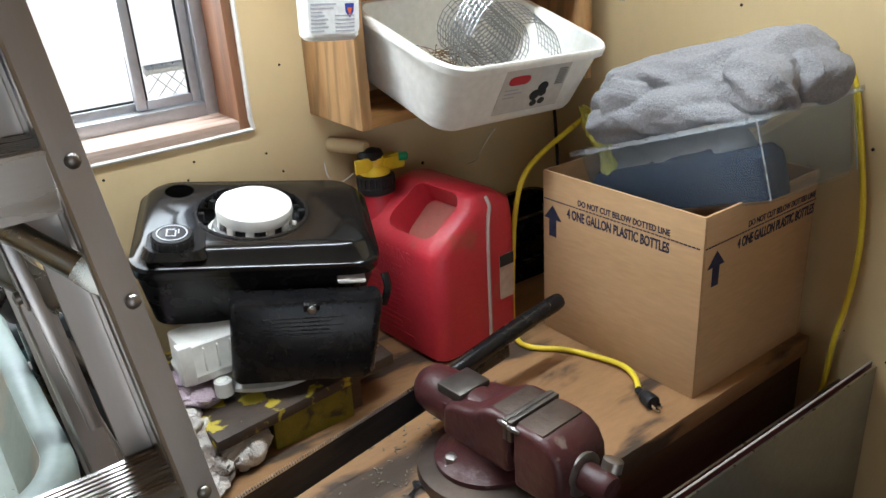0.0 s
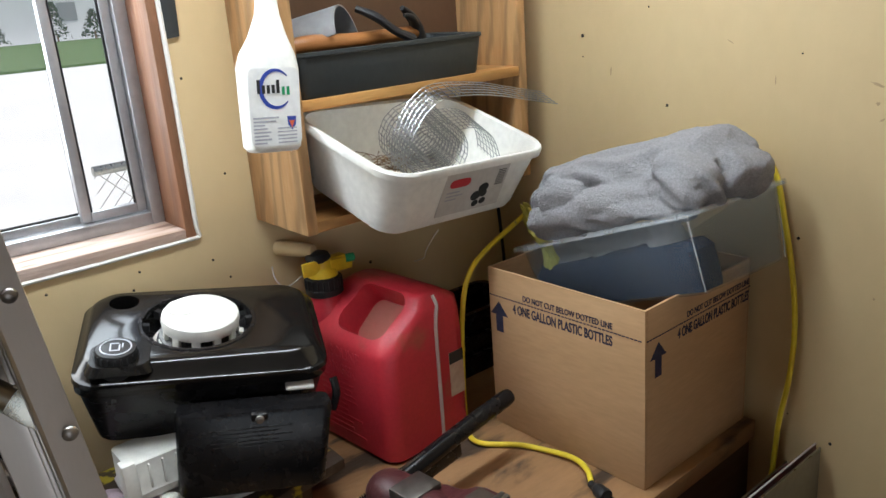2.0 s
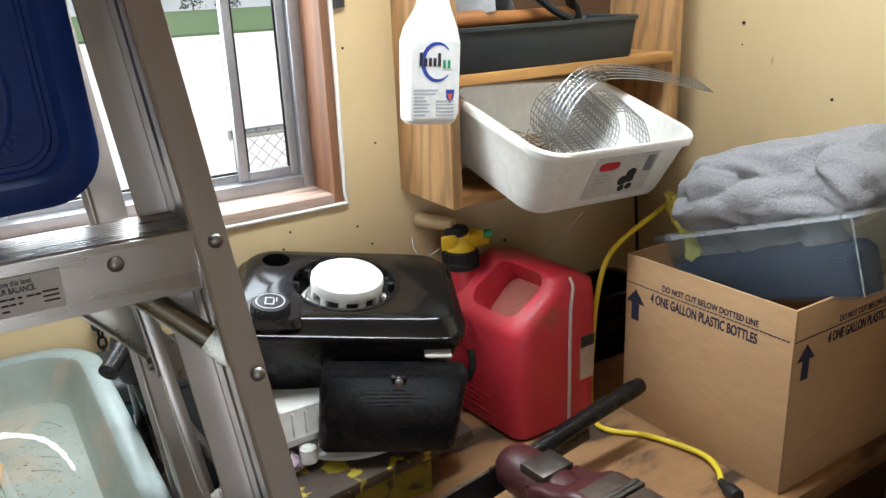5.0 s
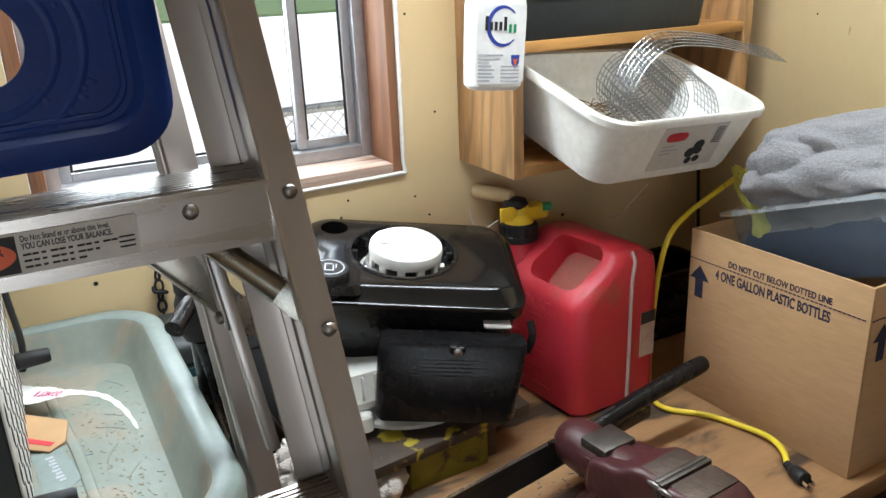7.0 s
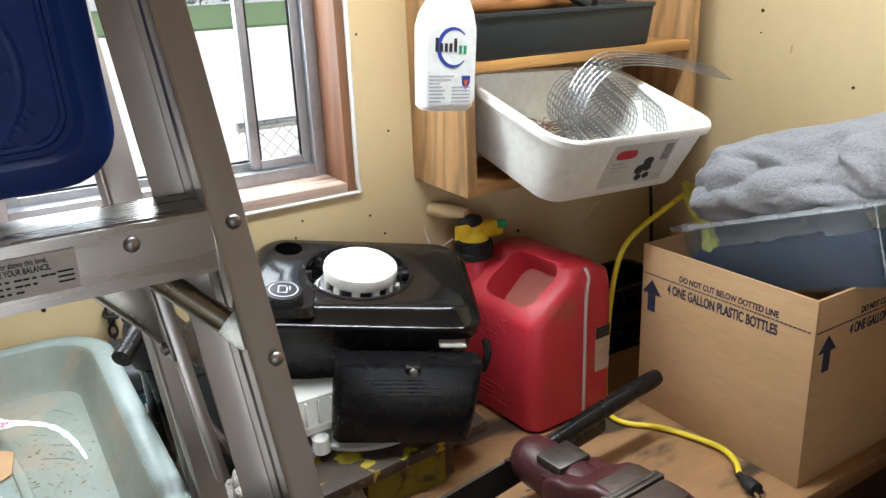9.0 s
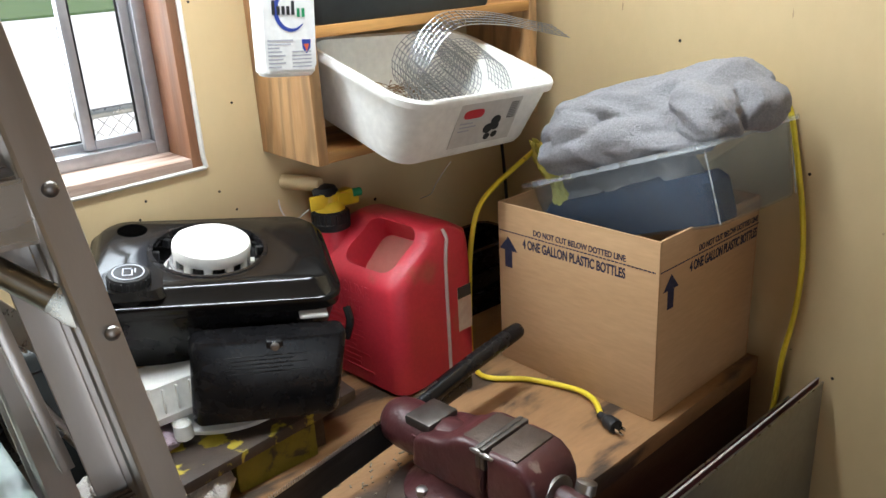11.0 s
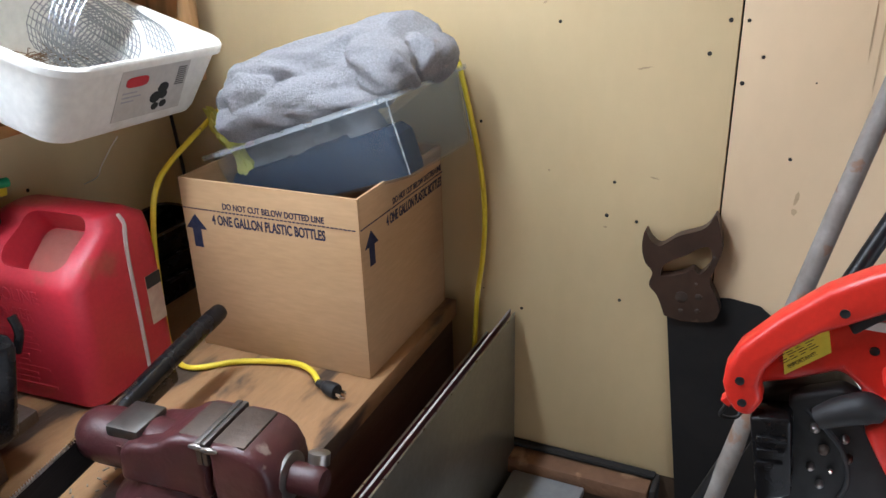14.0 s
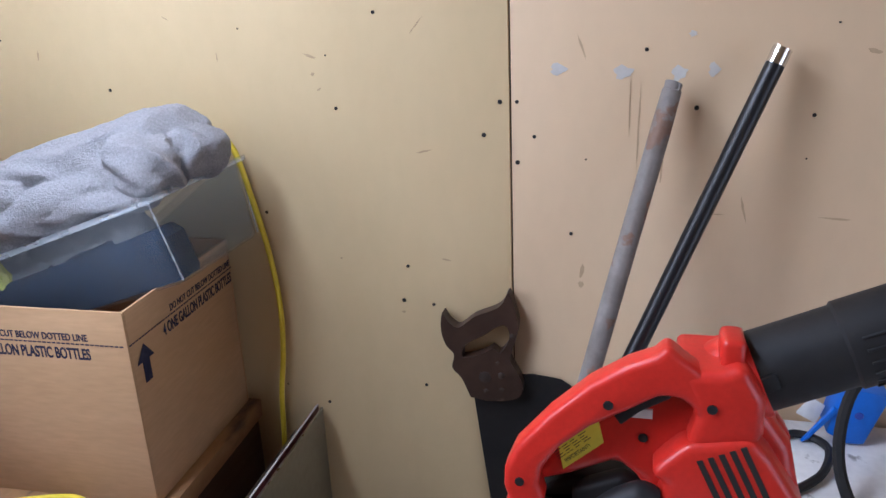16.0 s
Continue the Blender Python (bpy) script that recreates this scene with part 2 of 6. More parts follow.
BLACKTUBE = mat("gloss_black_tube", (0.008, 0.008, 0.009), rough=0.36, bump=0.02)
CHROME = mat("chrome", (0.75, 0.73, 0.70), rough=0.14, metal=1.0, bump=0.0)
REDPL = mat("red_blower_plastic", (0.60, 0.028, 0.016), (0.54, 0.024, 0.014), 0.33, scale=7, bump=0.06, bscale=160)
LABELYEL = mat("yellow_label", (0.78, 0.66, 0.06), (0.70, 0.60, 0.05), 0.5, scale=20)
LABELWHITE = mat("white_label", (0.78, 0.78, 0.76), (0.70, 0.70, 0.68), 0.45, scale=20)
LABELGREY = mat("pale_label", (0.56, 0.54, 0.50), (0.50, 0.48, 0.44), 0.45, scale=20, bump=0.03)
LABELRED = mat("red_print", (0.55, 0.03, 0.04), rough=0.5)
LABELORANGE = mat("orange_print", (0.72, 0.13, 0.05), rough=0.5)
LABELBLACK = mat("black_print", (0.02, 0.02, 0.02), rough=0.6)
PRINTBLUE = mat("blue_print", (0.03, 0.06, 0.33), rough=0.5)
PRINTGREY = mat("grey_print", (0.42, 0.43, 0.47), rough=0.6)
TABLEWHITE = mat("paint_spattered_white_top", (0.74, 0.74, 0.73), (0.62, 0.62, 0.62), 0.5, scale=9, bump=0.2, c3=(0.28, 0.27, 0.26), c3_scale=30, c3_cut=0.64)
HANDLEWOOD = mat("varnished_hickory", (0.33, 0.14, 0.045), (0.22, 0.085, 0.025), 0.35, scale=10, stretch=(0.5, 5, 5), bump=0.1, grain=1.6)
WIRE = mat("galvanised_mesh_wire", (0.36, 0.37, 0.38), rough=0.4, metal=0.9, bump=0.0)
GREYMETAL = mat("painted_grey_metal", (0.34, 0.35, 0.36), (0.28, 0.29, 0.30), 0.4, metal=0.4, scale=10)
NEST = mat("dry_twigs", (0.20, 0.12, 0.06), (0.12, 0.07, 0.035), 0.9, scale=30, bump=0.2)
BROWNBOARD = mat("battered_brown_board", (0.22, 0.11, 0.055), (0.13, 0.065, 0.035), 0.8, scale=10, bump=0.5, c3=(0.38, 0.22, 0.12), c3_scale=12, c3_cut=0.60)

def see_through(name, tint, body, rough, amount):
    """Thin clear sheet: mostly let through, a little haze and gloss."""
    m = bpy.data.materials.new(name)
    m.use_nodes = True
    n, lk = m.node_tree.nodes, m.node_tree.links
    b = n["Principled BSDF"]
    b.inputs["Base Color"].default_value, b.inputs["Roughness"].default_value = (*body, 1), rough
    tr = n.new("ShaderNodeBsdfTransparent")
    tr.inputs["Color"].default_value = (*tint, 1)
    co, no, mr, mx = n.new("ShaderNodeTexCoord"), n.new("ShaderNodeTexNoise"), n.new("ShaderNodeMapRange"), n.new("ShaderNodeMixShader")
    no.inputs["Scale"].default_value = 14.0
    mr.inputs["To Min"].default_value, mr.inputs["To Max"].default_value = amount * 0.75, amount * 1.25
    lk.new(co.outputs["Object"], no.inputs["Vector"])
    lk.new(no.outputs["Fac"], mr.inputs["Value"])
    lk.new(mr.outputs[0], mx.inputs["Fac"])
    lk.new(tr.outputs[0], mx.inputs[1])
    lk.new(b.outputs[0], mx.inputs[2])
    lk.new(mx.outputs[0], n["Material Output"].inputs["Surface"])
    return m


CLEAR = see_through("hazy_clear_plastic", (0.92, 0.94, 0.95), (0.40, 0.44, 0.47), 0.16, 0.11)
CLEAR_RIM = see_through("clear_plastic_rim", (0.88, 0.91, 0.93), (0.72, 0.76, 0.78), 0.15, 0.30)
GLASS = see_through("window_glass", (0.97, 0.98, 0.98), (0.5, 0.5, 0.5), 0.03, 0.05)
FLOORM = mat("dirty_plank_floor", (0.16, 0.11, 0.07), (0.10, 0.07, 0.05), 0.8, scale=5, stretch=(0.5, 4, 4), bump=0.3)
CEILM = mat("bare_rafter_board", (0.40, 0.28, 0.16), (0.30, 0.20, 0.11), 0.7, scale=5, stretch=(0.5, 4, 4), bump=0.3)
CONCRETE = mat("pale_concrete", (0.80, 0.79, 0.77), (0.72, 0.71, 0.70), 0.85, scale=0.6, bump=0.2, bscale=20, c3=(0.48, 0.48, 0.47), c3_scale=0.25, c3_cut=0.62)
GRASS = mat("lawn", (0.09, 0.17, 0.04), (0.06, 0.12, 0.03), 0.9, scale=2, bump=0.5, bscale=30)
SIDING = mat("white_siding", (0.72, 0.72, 0.72), (0.66, 0.66, 0.66), 0.6, scale=1)
SHRUB = mat("shrub_leaves", (0.045, 0.085, 0.04), (0.03, 0.055, 0.025), 0.8, scale=4)


# ---- mesh helpers ----
M = Matrix
PLACE = {}


def thing(name, m, label, category, group="", kind=""):
    """An Empty at a thing's base."""
    ob = new(name)
    ob.empty_display_size = 0.02
    ob.matrix_world = m
    PLACE[ob.name] = m.copy()
    return tagged(ob, label, category, group, kind)


def finish(bm, name, material, smooth=True):
    bmesh.ops.recalc_face_normals(bm, faces=bm.faces)
    me = bpy.data.meshes.new(name)
    bm.to_mesh(me)
    bm.free()
    me.materials.append(material)
    if smooth:
        me.shade_smooth()
        me.set_sharp_from_angle(angle=radians(38))
    return me


def part(name, bm, material, parent=None, label="", at_world=False, smooth=True):
    """One mesh object under a thing or part; at_world: the bmesh is in world metres."""
    if at_world and parent is not None:
        bm.transform(PLACE[parent.name].inverted())
    ob = new(name, finish(bm, name, material, smooth))
    if parent is not None:
        ob.parent = parent
        PLACE[ob.name] = PLACE[parent.name]
    else:
        PLACE[ob.name] = Matrix()
    if label:
        tagged(ob, label)
    return ob


def single(name, bm, material, label, category, group="", kind="", smooth=True):
    ob = part(name, bm, material, None, "", False, smooth)
    return tagged(ob, label, category, group, kind)


def B():
    return bmesh.new()


def add_box(bm, lo, hi, bevel=0.0, m=None, seg=2):
    t = bmesh.new()
    bmesh.ops.create_cube(t, size=1)
    lo, hi = Vector(lo), Vector(hi)
    bmesh.ops.transform(t, matrix=M.Translation((lo + hi) / 2) @ M.Diagonal((*(hi - lo), 1)), verts=t.verts)
    if bevel:
        bmesh.ops.bevel(t, geom=t.edges[:], offset=bevel, segments=seg, affect="EDGES", profile=0.5)
    join(bm, t, m)
    return bm


def join(bm, t, m=None):
    if m is not None:
        t.transform(m)
    me = bpy.data.meshes.new("tmp")
    t.to_mesh(me)
    t.free()
    bm.from_mesh(me)
    bpy.data.meshes.remove(me)
    return bm


def rrect(w, d, r, n=5, cx=0.0, cy=0.0):
    pts = []
    r = min(r, w / 2 - 1e-4, d / 2 - 1e-4)
    for sx, sy, a0 in ((1, 1, 0), (-1, 1, 90), (-1, -1, 180), (1, -1, 270)):
        for k in range(n + 1):
            a = radians(a0 + 90 * k / n)
            pts.append((cx + sx * (w / 2 - r) + r * math.cos(a), cy + sy * (d / 2 - r) + r * math.sin(a)))
    return pts


def loft(bm, loops, cap0=True, cap1=True, m=None):
    t = bmesh.new()
    rows = [[t.verts.new(p) for p in lp] for lp in loops]
    for a, z in zip(rows, rows[1:]):
        for i in range(len(a)):
            j = (i + 1) % len(a)
            t.faces.new((a[i], a[j], z[j], z[i]))
    if cap0:
        t.faces.new(rows[0][::-1])
    if cap1:
        t.faces.new(rows[-1])
    return join(bm, t, m)


def rloft(bm, secs, n=5, m=None, cap0=True, cap1=True):
    """Rounded-rectangle sections: (z, w, d, r[, cx, cy])."""
    loops = []
    for s in secs:
        z, w, d, r = s[:4]
        cx, cy = s[4:6] if len(s) > 4 else (0, 0)
        loops.append([(x, y, z) for x, y in rrect(w, d, r, n, cx, cy)])
    return loft(bm, loops, cap0, cap1, m)


def lathe(bm, prof, n=28, m=None, caps=True):
    loops = [[(r * math.cos(2 * math.pi * i / n), r * math.sin(2 * math.pi * i / n), z) for i in range(n)] for r, z in prof]
    return loft(bm, loops, caps, caps, m)


def spline(pts, k=6):
    pts = [Vector(p) for p in pts]
    if k < 2:
        return pts
    out = []
    for i in range(len(pts) - 1):
        p0, p1, p2, p3 = pts[max(i - 1, 0)], pts[i], pts[i + 1], pts[min(i + 2, len(pts) - 1)]
        for j in range(k):
            s = j / k
            out.append(0.5 * ((2 * p1) + (p2 - p0) * s + (2 * p0 - 5 * p1 + 4 * p2 - p3) * s * s + (3 * p1 - p0 - 3 * p2 + p3) * s ** 3))
    return out + [pts[-1]]


def tube(bm, pts, r, n=8, k=6, m=None, flat=1.0):
    """A round bar along a smooth line; r: radius or one per given point."""
    path = spline(pts, k)
    if not isinstance(r, (list, tuple)):
        r = [r] * len(pts)
    radii = []
    for i in range(len(path)):
        f = i / max(len(path) - 1, 1) * (len(pts) - 1)
        a = min(int(f), len(pts) - 2)
        radii.append(r[a] + (r[a + 1] - r[a]) * (f - a))
    loops, side = [], None
    for i, p in enumerate(path):
        d = (path[min(i + 1, len(path) - 1)] - path[max(i - 1, 0)]).normalized()
        if side is None:
            side = d.cross(Vector((0, 0, 1)))
            if side.length < 0.1:
                side = d.cross(Vector((1, 0, 0)))
        side = (side - d * side.dot(d)).normalized()
        up = side.cross(d)
        loops.append([p + side * math.cos(2 * math.pi * j / n) * radii[i] * flat + up * math.sin(2 * math.pi * j / n) * radii[i] for j in range(n)])
    return loft(bm, loops, True, True, m)


def slab(bm, outline, z0, z1, m=None, bevel=0.0, seg=2):
    """An outline in the local xy plane, thick from z0 to z1."""
    t = bmesh.new()
    f = t.faces.new([t.verts.new((x, y, z0)) for x, y in outline])
    got = bmesh.ops.extrude_face_region(t, geom=[f])
    bmesh.ops.translate(t, verts=[v for v in got["geom"] if isinstance(v, bmesh.types.BMVert)], vec=(0, 0, z1 - z0))
    bmesh.ops.recalc_face_normals(t, faces=t.faces)
    if bevel:
        bmesh.ops.bevel(t, geom=[e for e in t.edges if e.calc_face_angle(0) > 0.6], offset=bevel, segments=seg, affect="EDGES", profile=0.5)
    return join(bm, t, m)


def basis(o, ex, ey):
    """A pose from an origin and two directions."""
    ex, ey = Vector(ex).normalized(), Vector(ey)
    ez = ex.cross(ey).normalized()
    ey = ez.cross(ex)
    m = M((ex, ey, ez)).transposed().to_4x4()
    m.translation = o
    return m


def carve(bm, tool):
    """bm less tool."""
    obs = []
    for t in (bm, tool):
        bmesh.ops.recalc_face_normals(t, faces=t.faces)
        me = bpy.data.meshes.new("tmp")
        t.to_mesh(me)
        t.free()
        obs.append(new("tmp", me))
    mod = obs[0].modifiers.new("cut", "BOOLEAN")
    mod.operation, mod.object, mod.solver = "DIFFERENCE", obs[1], "EXACT"
    bpy.context.view_layer.update()
    me = bpy.data.meshes.new_from_object(obs[0].evaluated_get(bpy.context.evaluated_depsgraph_get()))
    out = bmesh.new()
    out.from_mesh(me)
    for o in obs:
        old = o.data
        bpy.data.objects.remove(o)
        bpy.data.meshes.remove(old)
    bpy.data.meshes.remove(me)
    return out


def lettering(name, text, size, m, material, parent=None, depth=0.0003, squeeze=1.0, label="", align="LEFT", weight=0.0):
    """Letters in the built-in font, lying in the xy plane of m, under a thing whose frame is m's world."""
    cu = bpy.data.curves.new(name, "FONT")
    cu.body, cu.size, cu.extrude, cu.align_x, cu.offset = text, size, depth, align, size * weight
    ob = new("tmp", cu)
    bpy.context.view_layer.update()
    me = bpy.data.meshes.new_from_object(ob.evaluated_get(bpy.context.evaluated_depsgraph_get()))
    bpy.data.objects.remove(ob)
    bpy.data.curves.remove(cu)
    t = bmesh.new()
    t.from_mesh(me)
    bpy.data.meshes.remove(me)
    t.transform(m @ M.Diagonal((squeeze, 1, 1, 1)))
    return part(name, t, material, parent, label, True, False)


def heap(bm, m, size, seed, nu=40, nv=24, folds=0.25, freq=(3.0, 3.0, 3.0), flat=0.0, twist=0.0):
    """A soft lump with rounded folds and deep creases between them."""
    off = Vector((seed * 7.3, seed * 3.1, seed * 1.7))
    if not isinstance(freq, tuple):
        freq = (freq,) * 3
    loops = []
    for j in range(nv + 1):
        th = math.pi * (j + 0.02) / (nv + 0.04)
        lp = []
        for i in range(nu):
            ph = 2 * math.pi * i / nu
            d = Vector((math.sin(th) * math.cos(ph), math.sin(th) * math.sin(ph), math.cos(th)))
            q = Vector(((d.x + twist * d.y) * freq[0], d.y * freq[1], (d.z - twist * 0.6 * d.y) * freq[2])) + off
            n1 = noise.noise(q * 0.5)
            n2 = math.hypot(noise.noise(q + Vector((n1, n1, n1)) * 0.8), 0.055)
            n3 = noise.noise(q * 4.0)
            k = 1 + folds * (0.8 * n1 + 1.9 * (0.36 * math.tanh(n2 / 0.30) ** 0.8 * 1.25 - 0.27) + 0.08 * n3)
            p = Vector((d.x * size[0], d.y * size[1], d.z * size[2])) * k
            if flat and p.z < -flat:
                p.z = -flat
            lp.append(p)
        loops.append(lp)
    return loft(bm, loops, True, True, m)

SCUFF = mat("brown_scuff", (0.40, 0.28, 0.165), (0.48, 0.35, 0.21), 0.7, scale=60)

# ---- the shed ----
WX, WY = 1.165, 1.27            # the two wall faces that meet in the corner
TOP = 0.90                      # bench top
WIN_L, WIN_R, WIN_B, WIN_T = -0.13, 0.455, 1.317, 2.02

single("floor", add_box(B(), (-2.4, -2.5, -0.08), (1.3, 1.4, 0.0)), FLOORM, "dirty old plank floor of the shed", "floor", kind="structure")
single("ceiling", add_box(B(), (-2.4, -2.5, 2.36), (1.3, 1.4, 2.44)), CEILM, "bare boarded ceiling of the shed", "ceiling", kind="structure")

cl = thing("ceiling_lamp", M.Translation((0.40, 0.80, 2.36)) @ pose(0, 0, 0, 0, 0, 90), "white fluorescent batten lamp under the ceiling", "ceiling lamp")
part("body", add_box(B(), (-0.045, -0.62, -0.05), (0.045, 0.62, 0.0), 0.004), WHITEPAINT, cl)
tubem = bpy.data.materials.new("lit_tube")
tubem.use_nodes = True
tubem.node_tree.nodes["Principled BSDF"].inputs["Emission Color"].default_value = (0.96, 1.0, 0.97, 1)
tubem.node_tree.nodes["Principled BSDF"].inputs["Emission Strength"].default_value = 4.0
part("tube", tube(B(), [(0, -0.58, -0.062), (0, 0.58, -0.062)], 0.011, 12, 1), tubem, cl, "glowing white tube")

north = thing("wall_north", M.Translation((0, WY, 0)), "tan painted plywood wall with a window", "wall", kind="structure")
for lo, hi in (((-2.4, 0, 0), (WIN_L, 0.12, 2.36)), ((WIN_R, 0, 0), (1.3, 0.12, 2.36)), ((WIN_L, 0, 0), (WIN_R, 0.12, WIN_B)), ((WIN_L, 0, WIN_T), (WIN_R, 0.12, 2.36))):
    part("panel", add_box(B(), lo, hi), WALL, north)
east = thing("wall_east", M.Translation((WX, 0, 0)), "buff painted plywood wall of nailed sheets", "wall", kind="structure")
for a, z in ((0.1615, 1.266), (-1.06, 0.1585), (-2.5, -1.063)):
    part("panel", add_box(B(), (0, a, 0.60), (0.012, z, 2.36), 0.0012), WALL_PINK if a < 0.1 else WALL, east)
part("backing", add_box(B(), (0.0125, -2.5, 0), (0.12, 1.27, 2.36)), DARKSLOT, east)
part("panel", add_box(B(), (0.004, -2.5, 0), (0.012, 1.266, 0.598)), SHADEWOOD, east, "dark lower boarding")
# unseen south walls, around the doorway added for the fill lamp
south = single("wall_south", add_box(B(), (-2.4, -2.62, 0), (-1.65, -2.5, 2.36)), WALL, "tan painted plywood wall", "wall", kind="structure")
single("wall_south_2", add_box(add_box(B(), (-0.05, -2.62, 0), (1.3, -2.5, 2.36)), (-1.65, -2.62, 2.2), (-0.05, -2.5, 2.36)), WALL, "tan painted plywood wall beside an added unseen doorway", "wall", kind="structure")
single("wall_west", add_box(B(), (-2.52, -2.62, 0), (-2.4, 1.4, 2.36)), WALL, "tan painted plywood wall", "wall", kind="structure")

# nail heads and old screw holes
rng = random.Random(5)


def nail(parent, m, r=0.0032, proud=0.0012, material=None):
    part("nail", lathe(B(), ((r, -0.001), (r, proud * 0.6), (r * 0.7, proud)), 10, m), material or DARKSLOT, parent, "", True)


for x, z in ((0.471, 1.568), (0.473, 1.254), (0.478, 1.74), (0.20, 1.272), (0.345, 1.268), (0.06, 1.14), (-0.07, 1.21), (0.80, 1.16), (0.52, 1.40), (0.33, 1.24), (0.50, 1.215)):
    nail(north, M.Translation((x, WY, z)) @ pose(0, 0, 0, 90), 0.0035 if rng.random() < 0.5 else 0.0022)
EAST_NAILS = ((1.011, 1.572), (1.011, 1.533), (0.579, 1.542), (0.567, 1.249), (0.566, 0.929), (0.175, 1.429), (0.15, 1.429), (0.15, 1.339),
              (-0.252, 1.41), (-0.248, 1.35), (0.27, 1.61), (0.36, 1.56), (0.44, 1.50), (0.43, 1.42), (0.20, 1.38), (0.125, 1.378), (0.05, 1.345), (0.07, 1.23), (0.29, 1.10), (0.34, 1.105),
              (-0.10, 1.42), (0.31, 0.95), (0.33, 1.165), (0.49, 0.90), (0.82, 1.45), (0.86, 1.62), (-0.27, 1.53), (-0.03, 1.50))
for y, z in EAST_NAILS:
    nail(east, M.Translation((WX, y, z)) @ pose(0, 0, 0, 0, -90), rng.choice((0.0034, 0.0028, 0.0016, 0.0014)))
for y, z, w, h in ((0.09, 1.475, 0.022, 0.016), (0.0, 1.47, 0.026, 0.018), (-0.075, 1.468, 0.02, 0.02), (-0.12, 1.472, 0.014, 0.018), (-0.09, 1.52, 0.01, 0.008)):
    t = B()
    slab(t, [(w * 0.5 * (1 + 0.3 * math.sin(5 * a + y * 90)) * math.cos(a), h * 0.5 * (1 + 0.3 * math.cos(3 * a)) * math.sin(a)) for a in [2 * math.pi * i / 14 for i in range(14)]], 0, 0.0006, M.Translation((WX - 0.0002, y, z)) @ pose(0, 0, 0, 90, 0, -90))
    part("paint_patch", t, LABELGREY, east, "pale blue-grey dab of old paint", True)

# scuffs, scratches and drips
for y, z, w, h, a in ((0.465, 1.499, 0.020, 0.004, 20), (0.463, 1.472, 0.006, 0.005, 0), (0.455, 1.449, 0.008, 0.003, -30), (0.058, 1.505, 0.003, 0.034, -20), (0.053, 1.170, 0.006, 0.022, 10), (0.054, 1.148, 0.008, 0.010, 0),
                      (-0.172, 1.276, 0.003, 0.036, -14), (-0.295, 1.265, 0.036, 0.003, 4), (0.297, 1.540, 0.002, 0.030, 40), (0.294, 1.354, 0.022, 0.003, -12), (0.266, 1.179, 0.014, 0.003, 10), (0.342, 1.084, 0.006, 0.004, 0),
                      (0.443, 1.174, 0.004, 0.004, 0), (-0.057, 1.332, 0.003, 0.040, 2), (-0.023, 1.390, 0.0025, 0.110, 1), (-0.010, 1.42, 0.002, 0.08, 0), (0.944, 1.507, 0.003, 0.016, 5), (-0.138, 1.267, 0.016, 0.002, 0), (-0.316, 1.493, 0.018, 0.006, 15), (0.70, 1.56, 0.012, 0.002, 30), (0.62, 1.50, 0.002, 0.014, 0)):
    o = [(w * 0.5 * (1 + 0.35 * math.sin(7 * q + y * 50)) * math.cos(q), h * 0.5 * (1 + 0.3 * math.cos(5 * q + z * 40)) * math.sin(q)) for q in [2 * math.pi * i / 12 for i in range(12)]]
    part("scuff", slab(B(), o, 0, 0.0004, M.Translation((WX - 0.0001, y, z)) @ pose(0, 0, 0, 90, a, -90)), SCUFF, east, "", True)

# battered ledge where the east boarding stops
t = B()
add_box(t, (1.108, 0.225, 0.56), (WX + 0.003, 0.60, 0.596), 0.006)
single("wall_ledge", t, BROWNBOARD, "battered brown board ledge along the wall foot", "ledge", kind="structure")
t = B()
add_box(t, (WX - 0.018, 0.22, 0.598), (WX - 0.001, 0.60, 0.608), 0.003)
add_box(t, (1.108, 0.212, 0.55), (WX - 0.001, 0.223, 0.604), 0.004)
single("trim", t, DARKSLOT, "black strip along the ledge's wall side and end", "trim", kind="structure")

# ---- the window ----
win = thing("window_1", M.Translation((0.16, 1.33, WIN_B)), "grey aluminium sliding window in a wooden reveal", "window", kind="structure")
t = add_box(B(), (WIN_R - 0.022, WY - 0.002, WIN_B - 0.02), (WIN_R - 0.001, 1.36, WIN_T), 0.002)
part("jamb", t, JAMB, win, "reddish stained wooden jamb", True)
part("jamb", add_box(B(), (WIN_L + 0.001, WY - 0.002, WIN_B - 0.02), (WIN_L + 0.022, 1.36, WIN_T), 0.002), JAMB, win, "", True)
part("sill", add_box(B(), (WIN_L + 0.022, WY - 0.004, WIN_B - 0.018), (WIN_R - 0.022, 1.36, WIN_B + 0.004), 0.003), SILLW, win, "weathered bare wooden sill", True)
t = B()
pts = [(WIN_R - 0.004, WY - 0.003, WIN_T - 0.1), (WIN_R - 0.002, WY - 0.004, 1.6), (WIN_R - 0.003, WY - 0.004, WIN_B + 0.004)]
tube(t, pts, 0.0042, 6, 8)
tube(t, [(WIN_R - 0.001, WY - 0.004, WIN_B - 0.015), (0.2, WY - 0.004, WIN_B - 0.018), (WIN_L, WY - 0.004, WIN_B - 0.017)], 0.0036, 6, 8)
tube(t, [(WIN_R - 0.003, WY - 0.004, WIN_B + 0.004), (WIN_R, WY - 0.004, WIN_B - 0.015)], 0.004, 6, 2)
part("caulk", t, WHITEPAINT, win, "ragged white caulk line", True)


def bar_frame(x0, x1, z0, z1, y0, y1, w, material, name, parent):
    for lo, hi in (((x0, y0, z0), (x0 + w, y1, z1)), ((x1 - w, y0, z0), (x1, y1, z1)), ((x0 + w, y0, z0), (x1 - w, y1, z0 + w)), ((x0 + w, y0, z1 - w), (x1 - w, y1, z1))):
        part(name, add_box(B(), lo, hi, 0.002), material, parent, "", True)


